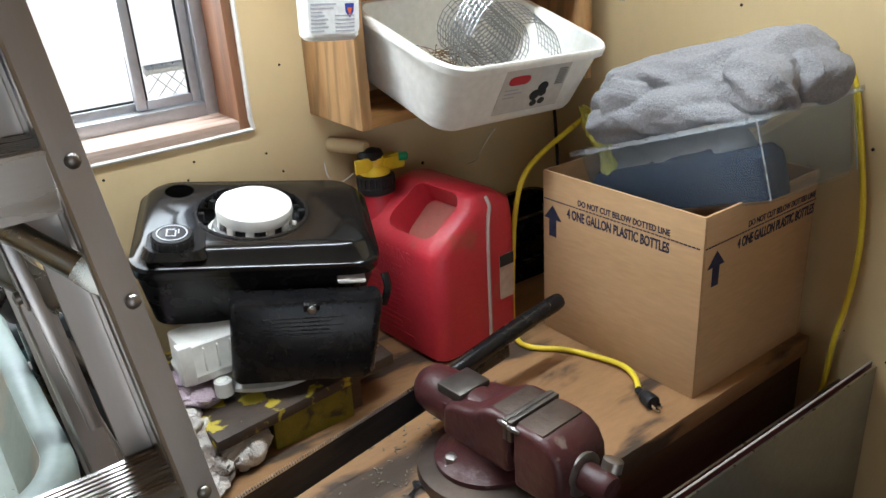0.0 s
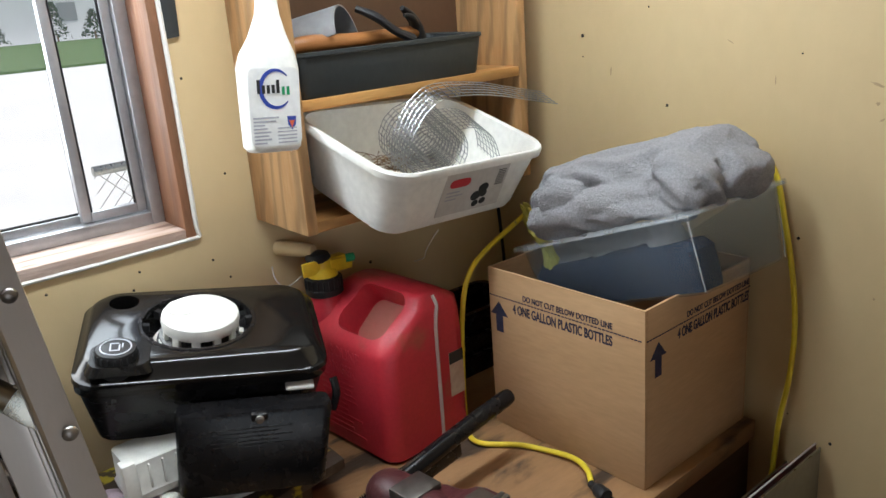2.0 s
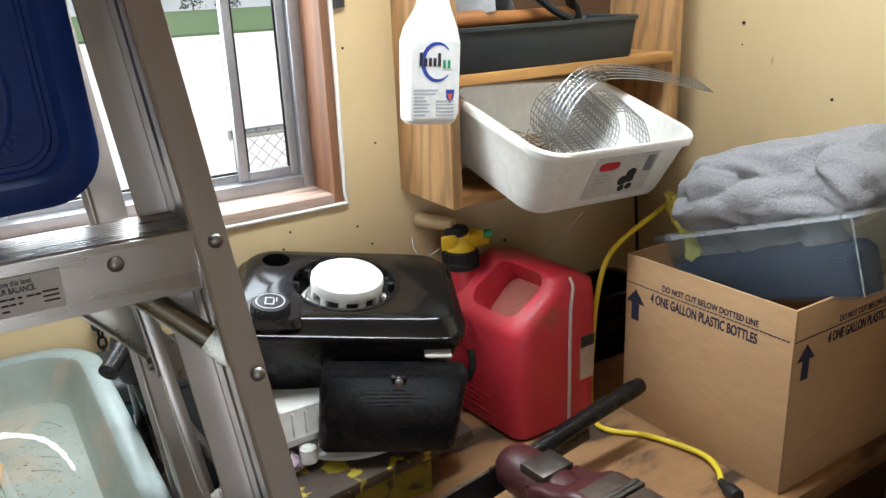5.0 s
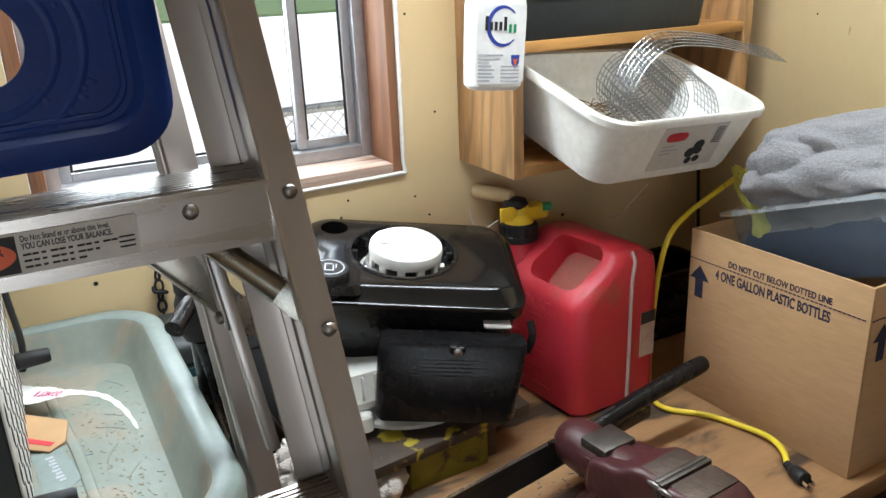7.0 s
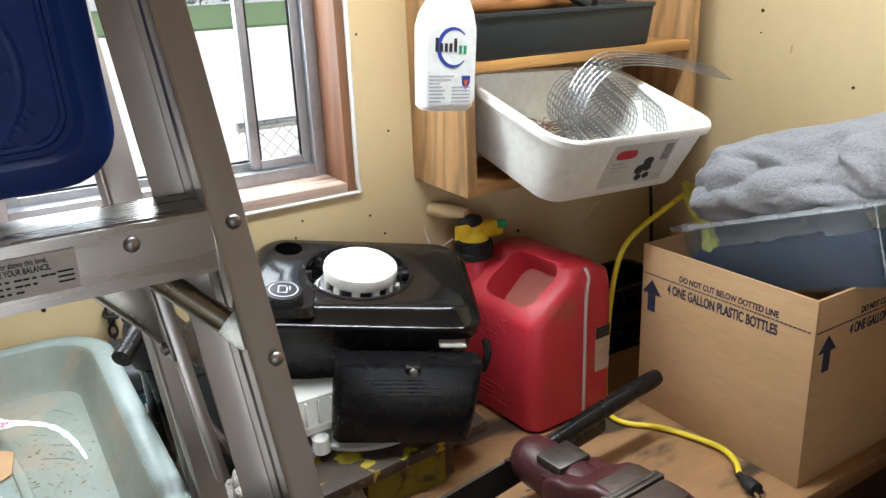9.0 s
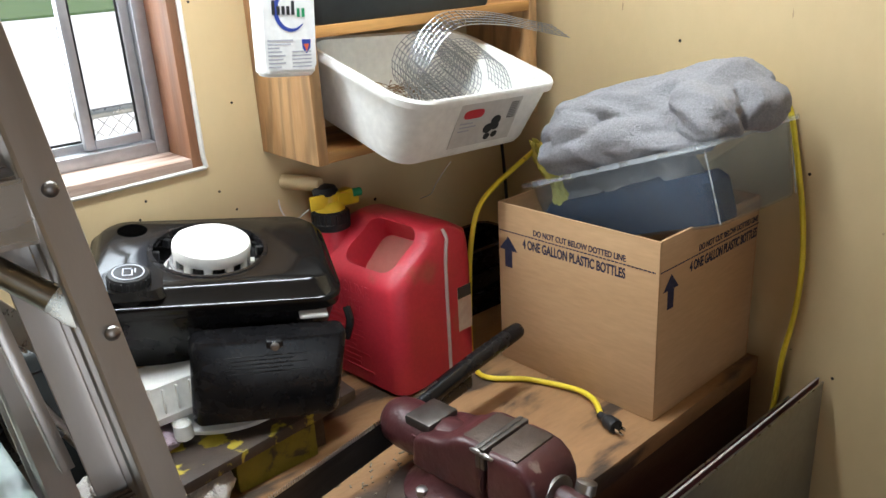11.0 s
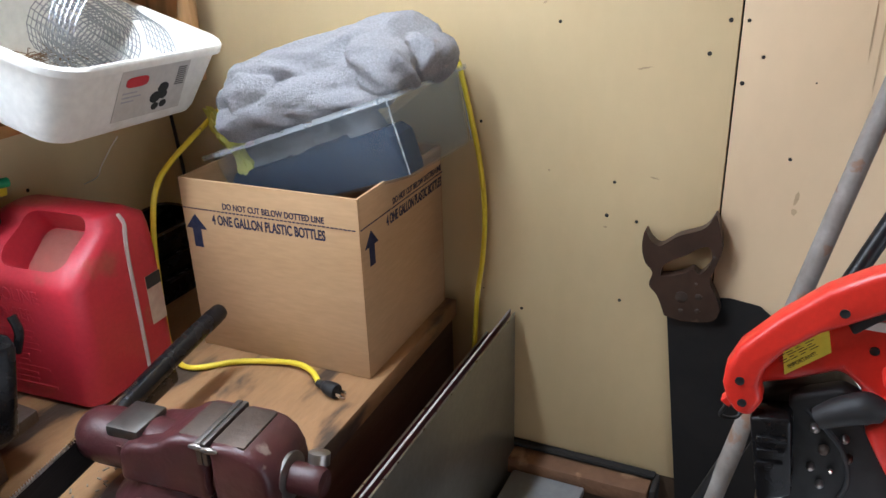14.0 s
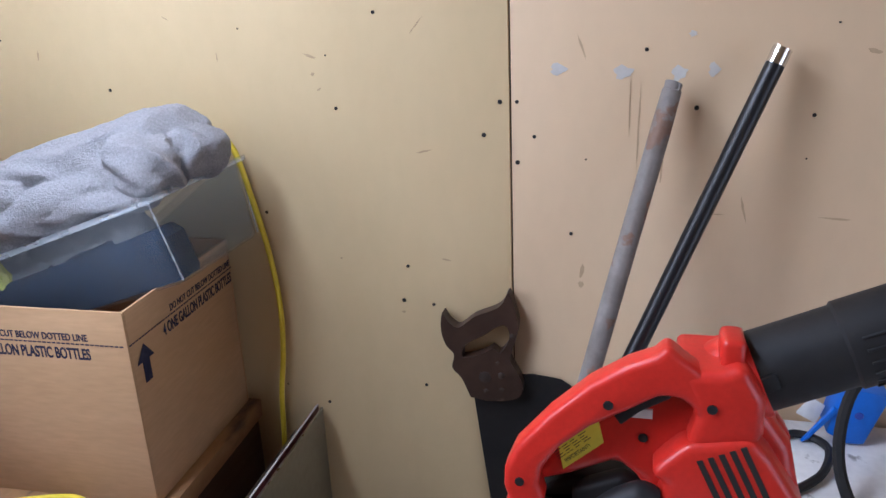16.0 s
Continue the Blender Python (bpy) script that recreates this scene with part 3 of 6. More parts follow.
bar_frame(WIN_L + 0.022, WIN_R - 0.022, WIN_B + 0.004, WIN_T, 1.352, 1.40, 0.022, WINFRAME, "window_frame", win)
bar_frame(0.300, WIN_R - 0.045, WIN_B + 0.028, WIN_T - 0.03, 1.366, 1.382, 0.016, WINFRAME, "sash", win)
bar_frame(WIN_L + 0.045, 0.322, WIN_B + 0.022, WIN_T - 0.03, 1.384, 1.398, 0.017, WINFRAME, "sash", win)
for x0, x1, y in ((0.316, WIN_R - 0.061, 1.374), (WIN_L + 0.062, 0.305, 1.391)):
    g = part("pane", add_box(B(), (x0, y - 0.0015, WIN_B + 0.04), (x1, y + 0.0015, WIN_T - 0.045)), GLASS, win, "", True)
    g.visible_shadow = False
    bar_frame(x0 - 0.0005, x1 + 0.0005, WIN_B + 0.0395, WIN_T - 0.0445, y - 0.0052, y - 0.0018, 0.0045, BLACKMAT, "gasket", win)

# ---- outside ----
single("ground", add_box(B(), (-400, -400, -0.3), (400, 900, -0.1)), CONCRETE, "pale concrete yard outside", "ground", kind="structure")
single("lawn", add_box(B(), (-60, 34, -0.1), (90, 75, 0.0)), GRASS, "strip of mown green lawn", "lawn", kind="structure")
house = thing("house", M.Translation((12, 78, 0)), "white sided house beyond the lawn", "house")
part("wall", add_box(B(), (-14, 0, -0.2), (26, 8, 5.2)), SIDING, house)
t = B()
slab(t, [(-14.5, 5.2), (26.5, 5.2), (24, 7.6), (-12, 7.6)], -0.4, 8.4, pose(0, 8, 0, 90))
part("roof", t, GREYMETAL, house, "grey roof")
for x in (3.0, 9.6, 16.2):
    w = part("window", add_box(B(), (x, -0.06, 1.6), (x + 1.6, 0.04, 3.2)), GREYMETAL, house)
for x, y, h in ((15.2, 74, 2.6), (20.4, 75, 3.0), (22.6, 72, 2.2)):
    t = B()
    r2 = random.Random(int(x * 10))
    for _ in range(260):
        a, b2, rr = r2.uniform(0, 6.28), r2.random(), r2.uniform(0.5, 1.0)
        c = Vector((math.cos(a) * rr * 1.1 * (1.15 - b2), math.sin(a) * rr * 1.1 * (1.15 - b2), 0.2 + b2 * h))
        slab(t, [(-0.16, 0), (0, -0.07), (0.17, 0.01), (0, 0.08)], 0, 0.01, M.Translation(c) @ pose(0, 0, 0, r2.uniform(0, 180), r2.uniform(0, 180), 0))
    s = thing("shrub", M.Translation((x, y, 0)), "dark green shrub before the house", "shrub", "shrubs")
    part("crown", t, SHRUB, s)
    part("trunk", lathe(B(), ((0.09, -0.1), (0.06, 0.6)), 8), NEST, s)
fence = thing("chain_link_fence", M.Translation((1.1, 3.95, -0.1)), "galvanised chain-link fence with a tube top rail", "fence")
part("top_rail", tube(B(), [(1.04, 3.9, 0.985), (3.4, 3.9, 1.0)], 0.024, 10, 2), ZINC, fence, "", True)
for x in (2.1, 3.3):
    part("post", tube(B(), [(x, 3.93, -0.1), (x, 3.93, 1.02)], 0.028, 10, 2), ZINC, fence, "", True)
t = B()
for i in range(35):
    x = 1.06 + i * 0.07
    for s in (-1, 1):
        run = min(1.0, x - 1.04 if s < 0 else 3.3 - x)
        if run > 0.02:
            tube(t, [(x, 3.9, 0.97), (x + s * run, 3.9, 0.97 - 1.03 * run)], 0.0022, 4, 1)
ob = part("wire_mesh", t, ZINC, fence, "", True)
tagged(ob, kind="stuff")

# ---- the bench ----
bench = thing("workbench", M.Translation((0.6, 0.95, 0)), "worn plywood workbench stained with oil along the wall", "workbench")
t = B()
slab(t, [(0.02, 0.592), (1.155, 0.618), (1.155, 1.262), (0.02, 1.262)], TOP - 0.034, TOP, None, 0.002)
part("worktop", t, BENCH, bench, "worn brown plywood top with dark stains", True)
part("apron", add_box(B(), (0.05, 0.625, TOP - 0.16), (1.15, 0.66, TOP - 0.036), 0.003), SHADEWOOD, bench, "", True)
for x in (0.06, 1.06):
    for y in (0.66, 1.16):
        part("leg", add_box(B(), (x, y, 0), (x + 0.085, y + 0.085, TOP - 0.036), 0.004), SHADEWOOD, bench, "", True)
part("shelf", add_box(B(), (0.06, 0.68, 0.28), (1.14, 1.25, 0.31), 0.003), SHADEWOOD, bench, "", True)

# ---- cardboard box ----
BX0, BX1, BY0, BY1, BH = 0.846, 1.148, 0.632, 0.962, 0.306
bx = thing("cardboard_box", pose(BX0, BY0, TOP, 0, 0, 1.0), "open brown cardboard carton printed with arrows on the bench", "cardboard box")
bw, bd = BX1 - BX0, BY1 - BY0
for nm, lo, hi in (("side", (0, 0, 0), (0.005, bd, BH)), ("side", (bw - 0.005, 0, 0), (bw, bd, BH)), ("side", (0.005, 0, 0), (bw - 0.005, 0.005, BH)), ("side", (0.005, bd - 0.005, 0), (bw - 0.005, bd, BH))):
    part(nm, add_box(B(), lo, hi, 0.0018), CARD, bx)
part("bottom", add_box(B(), (0.005, 0.005, 0.0), (bw - 0.005, bd - 0.005, 0.005)), CARD, bx)
bm_w = PLACE[bx.name]
face_l = bm_w @ basis((-0.0004, bd, 0), (0, -1, 0), (0, 0, 1))     # the west side: x along the side, y up
face_n = bm_w @ basis((0, -0.0004, 0), (1, 0, 0), (0, 0, 1))       # the south side


def arrow(x, y, s, m, parent):
    o = [(-0.25, 0), (0.25, 0), (0.25, 0.95), (0.62, 0.95), (0, 1.7), (-0.62, 0.95), (-0.25, 0.95)]
    part("arrow", slab(B(), [(x + a * s, y + b * s) for a, b in o], 0, 0.0004, m), INK, parent, "dark blue printed arrow", True, False)


for fm, wd, tx, ax in ((face_l, bd, 0.058, 0.036), (face_n, bw, 0.085, 0.045)):
    t = B()
    for i in range(int(wd / 0.0075)):
        add_box(t, (0.003 + i * 0.0075, BH - 0.0515, 0), (0.003 + i * 0.0075 + 0.0058, BH - 0.0495, 0.0004), 0, fm)
    tagged(part("dotted_line", t, INK, bx, "printed dashed line", True, False), kind="stuff")
    lettering("printed_line", "DO NOT CUT BELOW DOTTED LINE", 0.0145, fm @ M.Translation((tx + 0.024, BH - 0.0455, 0)), INK, bx, 0.0003, 0.78, weight=0.018)
    lettering("printed_line", "4 ONE GALLON PLASTIC BOTTLES", 0.0235, fm @ M.Translation((tx, BH - 0.0735, 0)), INK, bx, 0.0003, 0.585, weight=0.022)
    arrow(ax - 0.012, BH - 0.118, 0.034, fm, bx)

# ---- shelf on the north wall ----
SX0, SX1, SY, SB = 0.566, 1.090, 1.090, 1.306
sh = thing("wall_shelf", M.Translation((0.83, WY, SB)), "open pine plywood shelf unit fixed to the wall", "shelf")
part("side_panel", add_box(B(), (SX0, SY, SB), (SX0 + 0.020, WY - 0.001, 2.05), 0.0015), PINE, sh, "", True)
part("side_panel", add_box(B(), (SX1 - 0.020, SY, SB), (SX1, WY - 0.001, 2.05), 0.0015), PINE, sh, "", True)
part("bottom_board", add_box(B(), (SX0 + 0.020, SY + 0.002, SB + 0.001), (SX1 - 0.020, WY - 0.001, SB + 0.019), 0.0015), PINE_H, sh, "", True)
part("shelf_board", add_box(B(), (SX0 + 0.020, SY + 0.001, 1.506), (SX1 - 0.020, WY - 0.006, 1.524), 0.0015), PINE_H, sh, "", True)
part("top_board", add_box(B(), (SX0 + 0.020, SY + 0.001, 1.99), (SX1 - 0.020, WY - 0.006, 2.01), 0.0015), PINE_H, sh, "", True)
part("back_panel", add_box(B(), (SX0 + 0.020, WY - 0.006, 1.500), (SX1 - 0.020, WY - 0.001, 2.05)), BROWNBACK, sh, "dark brown hardboard back", True)

# ---- white tub on the shelf ----
TUB = M.Translation((0.802, 0.918, 1.406)) @ pose(0, 0, 0, 18, 3.5, 5)
tub = thing("storage_tub", TUB, "white plastic storage tub tilted out of the shelf", "tub")
tw, td, th = 0.382, 0.275, 0.120
t = B()
out = [(-th, tw - 0.07, td - 0.06, 0.035, 0, td / 2), (-th + 0.012, tw - 0.055, td - 0.045, 0.045, 0, td / 2), (-0.014, tw - 0.018, td - 0.014, 0.05, 0, td / 2),
       (-0.014, tw, td, 0.055, 0, td / 2), (-0.004, tw + 0.002, td + 0.002, 0.056, 0, td / 2), (0, tw - 0.003, td - 0.003, 0.054, 0, td / 2), (-0.002, tw - 0.022, td - 0.018, 0.046, 0, td / 2),
       (-th + 0.014, tw - 0.062, td - 0.052, 0.042, 0, td / 2), (-th + 0.004, tw - 0.078, td - 0.068, 0.03, 0, td / 2)]
rloft(t, out, 7)
part("body", t, WHITEPL, tub)
lab = TUB @ basis((-0.03, 0.0145, -0.062), (1, 0, 0), (0, -0.14, 1))
t = add_box(B(), (-0.035, -0.038, 0.0002), (0.118, 0.044, 0.0008), 0, lab)
part("label", t, LABELGREY, tub, "translucent printed label", True)
part("logo", slab(B(), [(-0.022 + 0.024 * (1 + math.copysign(abs(math.cos(a)) ** 0.5, math.cos(a))), 0.024 + 0.0085 * math.copysign(abs(math.sin(a)) ** 0.7, math.sin(a))) for a in [2 * math.pi * i / 20 for i in range(20)]], 0.0009, 0.0013, lab), LABELRED, tub, "red lozenge on the label", True)
t = B()
for i, w in enumerate((0.03, 0.04, 0.026)):
    add_box(t, (-0.024, 0.006 - i * 0.007, 0.0009), (-0.024 + w, 0.0085 - i * 0.007, 0.0013), 0, lab)
part("printed_line", t, PRINTGREY, tub, "", True)
t = B()
for x, y, r in ((0.052, -0.010, 0.012), (0.066, 0.004, 0.012), (0.056, -0.026, 0.008), (0.074, -0.024, 0.008), (0.07, -0.008, 0.009)):
    slab(t, [(x + r * math.cos(a), y + r * 0.8 * math.sin(a)) for a in [2 * math.pi * i / 14 for i in range(14)]], 0.0009, 0.0013 + r * 0.02, lab)
part("picture", t, LABELBLACK, tub, "dark printed picture", True)
t = B()
for i in range(9):
    add_box(t, (0.092, 0.005 + i * 0.0036, 0.0009), (0.112, 0.0066 + i * 0.0036, 0.0013), 0, lab)
part("barcode", t, LABELBLACK, tub, "", True)

# ---- petrol can ----
CAN = pose(0.694, 1.112, TOP, 0, 0, 4)
can = thing("petrol_can", CAN, "dusty red plastic petrol can with a yellow spout on the bench", "petrol can")
t = B()
rloft(t, [(0.0, 0.176, 0.256, 0.022), (0.008, 0.194, 0.274, 0.030), (0.195, 0.196, 0.276, 0.032), (0.208, 0.190, 0.274, 0.034, 0.003, -0.001), (0.242, 0.150, 0.262, 0.034, 0.021, -0.006),
          (0.262, 0.110, 0.240, 0.030, 0.036, -0.014), (0.278, 0.072, 0.205, 0.026, 0.030, -0.022), (0.284, 0.052, 0.185, 0.022, 0.028, -0.024)], 8)
cut = B()
rloft(cut, [(-0.028, 0.088, 0.112, 0.022), (0.03, 0.100, 0.130, 0.028), (0.12, 0.118, 0.15, 0.034)], 6, M.Translation((-0.026, -0.040, 0.236)) @ pose(0, 0, 0, 0, -40))
t = carve(t, cut)
part("body", t, RED_HDPE, can)
part("recess_dust", rloft(B(), [(-0.0276, 0.084, 0.108, 0.021), (-0.0268, 0.084, 0.108, 0.021)], 6, M.Translation((-0.026, -0.040, 0.236)) @ pose(0, 0, 0, 0, -40)), RED_DUSTY, can, "grey-brown dust in the grip recess")
part("seam", tube(B(), [(0.020, -0.1362, 0.012), (0.020, -0.1372, 0.10), (0.020, -0.1375, 0.205), (0.023, -0.137, 0.242), (0.030, -0.133, 0.262), (0.030, -0.124, 0.277)], 0.0042, 6, 5), SEAMGREY, can, "pale scuffed mould seam")
t = B()
lathe(t, ((0.030, 0.258), (0.035, 0.262), (0.035, 0.272), (0.033, 0.274), (0.033, 0.292), (0.029, 0.295)), 28, M.Translation((-0.045, 0.085, 0)))
part("neck", lathe(B(), ((0.046, 0.200), (0.040, 0.236), (0.033, 0.250), (0.032, 0.262)), 28, M.Translation((-0.045, 0.085, 0))), RED_HDPE, can)
collar = part("collar", t, BLACKMAT, can, "black ribbed screw collar")
for i in range(20):
    a = 2 * math.pi * i / 20
    x, y = -0.045 + 0.033 * math.cos(a), 0.085 + 0.033 * math.sin(a)
    part("rib", add_box(B(), (x - 0.0015, y - 0.0015, 0.271), (x + 0.0015, y + 0.0015, 0.291)), BLACKMAT, collar)
SP = M.Translation((-0.045, 0.085, 0.295))
t = lathe(B(), ((0.028, 0), (0.026, 0.010), (0.020, 0.016), (0.019, 0.030)), 20, SP)
add_box(t, (-0.045, -0.016, 0.008), (0.012, -0.010, 0.034), 0.002, SP @ pose(0, 0, 0, 0, 0, -8))
add_box(t, (0.0, -0.022, 0.006), (0.058, -0.014, 0.030), 0.002, SP @ pose(0, 0, 0, 0, 8, 12))
add_box(t, (-0.02, -0.012, 0.012), (0.05, 0.012, 0.030), 0.005, SP)
part("spout", t, YELLOWPL, can, "yellow plastic spout with wings")
part("button", lathe(B(), ((0.008, 0), (0.008, 0.016), (0.006, 0.018)), 12, SP @ M.Translation((0.048, -0.008, 0.020)) @ pose(0, 0, 0, 0, 90, -20)), GREENPL, can, "green release button")
part("vent_cap", lathe(B(), ((0.022, 0.028), (0.024, 0.034), (0.020, 0.042), (0.008, 0.046)), 18, SP @ M.Translation((-0.004, 0.004, 0))), BLACKMAT, can, "black cap")
part("tether", tube(B(), [(-0.08, 0.10, 0.30), (-0.11, 0.11, 0.285), (-0.12, 0.125, 0.30), (-0.115, 0.14, 0.32)], 0.0013, 5, 6), LABELGREY, can, "thin wire loop")
cs = CAN @ basis((-0.0972, 0.10, 0), (0, -1, 0), (0, 0, 1))
lettering("embossed_word", "GASOLINE", 0.030, cs @ M.Translation((0.050, 0.176, 0)), RED_HDPE, can, 0.0016, 0.85)
lettering("embossed_word", "DANGER", 0.028, cs @ M.Translation((0.055, 0.146, 0)), RED_HDPE, can, 0.0016, 0.85)
t = B()
rr = random.Random(3)
for i in range(11):
    y = 0.134 - i * 0.0105
    add_box(t, (0.05 + (0.01 if i == 6 else 0), y, -0.0004), (0.05 + rr.uniform(0.07, 0.115), y + 0.0045, 0.0008), 0.0004, cs)
tagged(part("embossed_line", t, RED_HDPE, can, "", True), kind="stuff")
cf = CAN @ basis((0.046, -0.1376, 0.125), (1, 0, 0), (0, 0, 1))
part("label", add_box(B(), (0, -0.045, 0.0), (0.034, 0.040, 0.0008), 0, cf), mat("worn_label", (0.52, 0.42, 0.33), (0.40, 0.28, 0.22), 0.6, scale=30), can, "worn beige warning label", True)
part("label", add_box(B(), (0, 0.018, 0.001), (0.034, 0.040, 0.0014), 0, cf), LABELBLACK, can, "black band on the label", True)

# ---- yellow crate under the engine ----
crate = thing("wooden_stool", M.Translation((0.33, 1.02, TOP)), "low yellow stool with chipped paint on the bench", "stool")
t = B()
slab(t, [(0.193, 0.925), (0.506, 0.960), (0.52, 1.23), (0.185, 1.22)], 0.957, 0.975, None, 0.002)
part("seat", t, YELLOWWOOD, crate, "dark board with flaking yellow and blue paint", True)
for x0, x1, y0 in ((0.285, 0.42, 0.950), (0.285, 0.42, 1.18)):
    part("leg", add_box(B(), (x0, y0, TOP), (x1, y0 + 0.022, 0.956), 0.002), YELLOWLEG, crate, "yellow painted board leg", True)
part("brace", add_box(B(), (0.420, 0.965, TOP), (0.445, 1.19, 0.956), 0.002), SHADEWOOD, crate, "", True)

# ---- small engine ----
eo = Vector((0.483, 0.942, 1.150))                      # cover's south-east corner, lower edge
eu = Vector((-0.313, 0.138, 0.040)).normalized()        # along its front, to the west
ev = Vector((0.080, 0.185, 0.035)).normalized()         # along its east side, to the north
ENG = basis(eo, -eu, ev)
ew, ed = 0.352, 0.236
eng = thing("engine", ENG, "black vertical-shaft mower engine with white recoil fan on a stool", "engine")
cx, cy = -ew / 2 + 0.003, ed / 2 - 0.013
t = B()
rloft(t, [(-0.012, ew - 0.004, ed - 0.004, 0.034, cx, cy), (-0.010, ew + 0.002, ed + 0.002, 0.036, cx, cy), (0.0, ew + 0.002, ed + 0.002, 0.036, cx, cy), (0.004, ew + 0.006, ed + 0.006, 0.038, cx, cy), (0.010, ew + 0.004, ed + 0.004, 0.040, cx, cy), (0.012, ew - 0.004, ed - 0.004, 0.042, cx, cy),
          (0.027, ew - 0.022, ed - 0.022, 0.045, cx, cy + 0.004), (0.032, ew - 0.036, ed - 0.036, 0.04, cx, cy + 0.004)], 8)
HX, HY = -0.180, 0.108
cut = lathe(B(), ((0.083, -0.02), (0.085, 0.1)), 40, M.Translation((HX, HY, 0)))
t = carve(t, cut)
cut = lathe(B(), ((0.022, 0.008), (0.023, 0.1)), 24, M.Translation((-0.290, 0.178, 0)))
t = carve(t, cut)
part("cover", t, BLACKTOP, eng, "glossy black steel blower cover with dust specks")
part("lip", lathe(B(), ((0.081, 0.024), (0.081, 0.034), (0.086, 0.034), (0.088, 0.031)), 40, M.Translation((HX, HY, 0)), False), BLACKPL, eng)
for i in range(11):
    a = 2 * math.pi * (i + 0.3) / 11
    t = add_box(B(), (0.072, -0.004, 0.012), (0.084, 0.004, 0.026), 0.001, M.Translation((HX, HY, 0)) @ pose(0, 0, 0, 0, 0, math.degrees(a)))
    part("clip", t, BLACKMAT, eng)
part("flywheel", lathe(B(), ((0.078, -0.02), (0.078, -0.004), (0.060, 0.002), (0.010, 0.004)), 32, M.Translation((HX, HY, 0))), WHITECAST, eng, "dirty white flywheel fan")
part("screen", lathe(B(), ((0.062, 0.003), (0.058, 0.014), (0.030, 0.016)), 32, M.Translation((HX, HY, 0))), mat("perforated_screen", (0.10, 0.10, 0.10), (0.30, 0.30, 0.29), 0.5, metal=0.5, scale=220), eng, "grey perforated screen")
CUP = M.Translation((HX + 0.004, HY - 0.002, 0.011))
cup = part("recoil_cup", lathe(B(), ((0.046, 0.016), (0.0565, 0.017), (0.0580, 0.027), (0.0565, 0.035), (0.053, 0.038), (0.030, 0.040), (0.006, 0.0405)), 48, CUP), WHITEPL, eng, "clean white plastic starter cup")
add = lathe(B(), ((0.024, 0.038), (0.023, 0.0425), (0.018, 0.044), (0.003, 0.0445)), 32, CUP @ M.Translation((-0.026, 0.010, 0)))
part("hub", add, WHITEPL, cup)
for i in range(11):
    q = CUP @ pose(0, 0, 0, 0, 0, 360 * i / 11)
    part("tooth", add_box(B(), (0.0505, -0.0065, -0.002), (0.0565, 0.0065, 0.020), 0.0014, q), WHITEPL, cup)
    part("foot", add_box(B(), (0.0545, -0.0065, -0.003), (0.0635, 0.0065, 0.001), 0.001, q), WHITEPL, cup)
CAPP = M.Translation((-0.290, 0.022, 0.013))
cap = part("fuel_cap", lathe(B(), ((0.033, -0.004), (0.033, 0.006), (0.0285, 0.010), (0.0280, 0.030), (0.0265, 0.034), (0.024, 0.0352), (0.004, 0.0355)), 36, CAPP), BLACKMAT, eng, "black ribbed fuel cap")
for i in range(20):
    part("rib", add_box(B(), (0.0270, -0.0016, 0.011), (0.0292, 0.0016, 0.031), 0.0006, CAPP @ pose(0, 0, 0, 0, 0, 18 * i)), BLACKMAT, cap)
t = lathe(B(), ((0.0215, 0.0352), (0.0215, 0.0360), (0.0195, 0.0360), (0.0195, 0.0352)), 32, CAPP, False)
part("ring", t, PRINTGREY, cap, "pale printed ring")
t = B()
for lo, hi in (((-0.008, -0.008), (-0.006, 0.010)), ((-0.008, -0.010), (0.006, -0.008)), ((0.004, -0.008), (0.006, 0.006)), ((-0.006, 0.008), (0.004, 0.010)), ((0.008, -0.002), (0.010, 0.009))):
    add_box(t, (*lo, 0.0355), (*hi, 0.0361), 0, CAPP)
part("pump_sign", t, PRINTGREY, cap, "pale pump pictogram")
t = B()
rloft(t, [(0.022, 0.090, 0.075, 0.016, -0.286, 0.024), (0.0335, 0.080, 0.066, 0.020, -0.286, 0.026)], 5)
part("cap_seat", t, BLACKTOP, eng, "raised seat of the cap")
t = B()
rloft(t, [(-0.108, ew - 0.04, ed - 0.05, 0.03, cx, cy + 0.004), (-0.03, ew - 0.01, ed - 0.02, 0.035, cx, cy), (-0.001, ew - 0.012, ed - 0.012, 0.035, cx, cy)], 6)
part("shroud", t, BLACKPL, eng, "black lower shroud")
t = B()
rloft(t, [(-0.150, 0.196, 0.030, 0.010, -0.112, -0.066), (-0.143, 0.208, 0.036, 0.012, -0.111, -0.064), (-0.036, 0.220, 0.040, 0.014, -0.106, -0.036), (-0.030, 0.214, 0.034, 0.012, -0.106, -0.034)], 5)
part("side_cover", t, BLACKPL, eng, "glossy black air filter cover with a screw")
t = B()
for i in range(5):
    add_box(t, (-0.17 + (i % 3) * 0.004, -0.0612 - i * 0.0016, -0.052 - i * 0.006), (-0.055 - (i % 2) * 0.02, -0.0598 - i * 0.0016, -0.0508 - i * 0.006))
part("embossed_line", t, BLACKMAT, eng)
part("lug", add_box(B(), (-0.113, -0.060, -0.043), (-0.089, -0.044, -0.029), 0.004), BLACKPL, eng)
part("bolt", lathe(B(), ((0.0062, 0), (0.0062, 0.004), (0.004, 0.006)), 12, M.Translation((-0.101, -0.061, -0.036)) @ pose(0, 0, 0, 90)), STEEL, eng, "steel bolt head")
part("filter_element", add_box(B(), (-0.060, -0.020, -0.023), (-0.018, 0.020, -0.017), 0.003), LABELGREY, eng, "dirty grey filter edge")
part("clip", tube(B(), [(0.008, -0.030, -0.055), (0.014, -0.024, -0.03), (0.010, -0.01, -0.012)], 0.006, 8, 5), BLACKPL, eng)
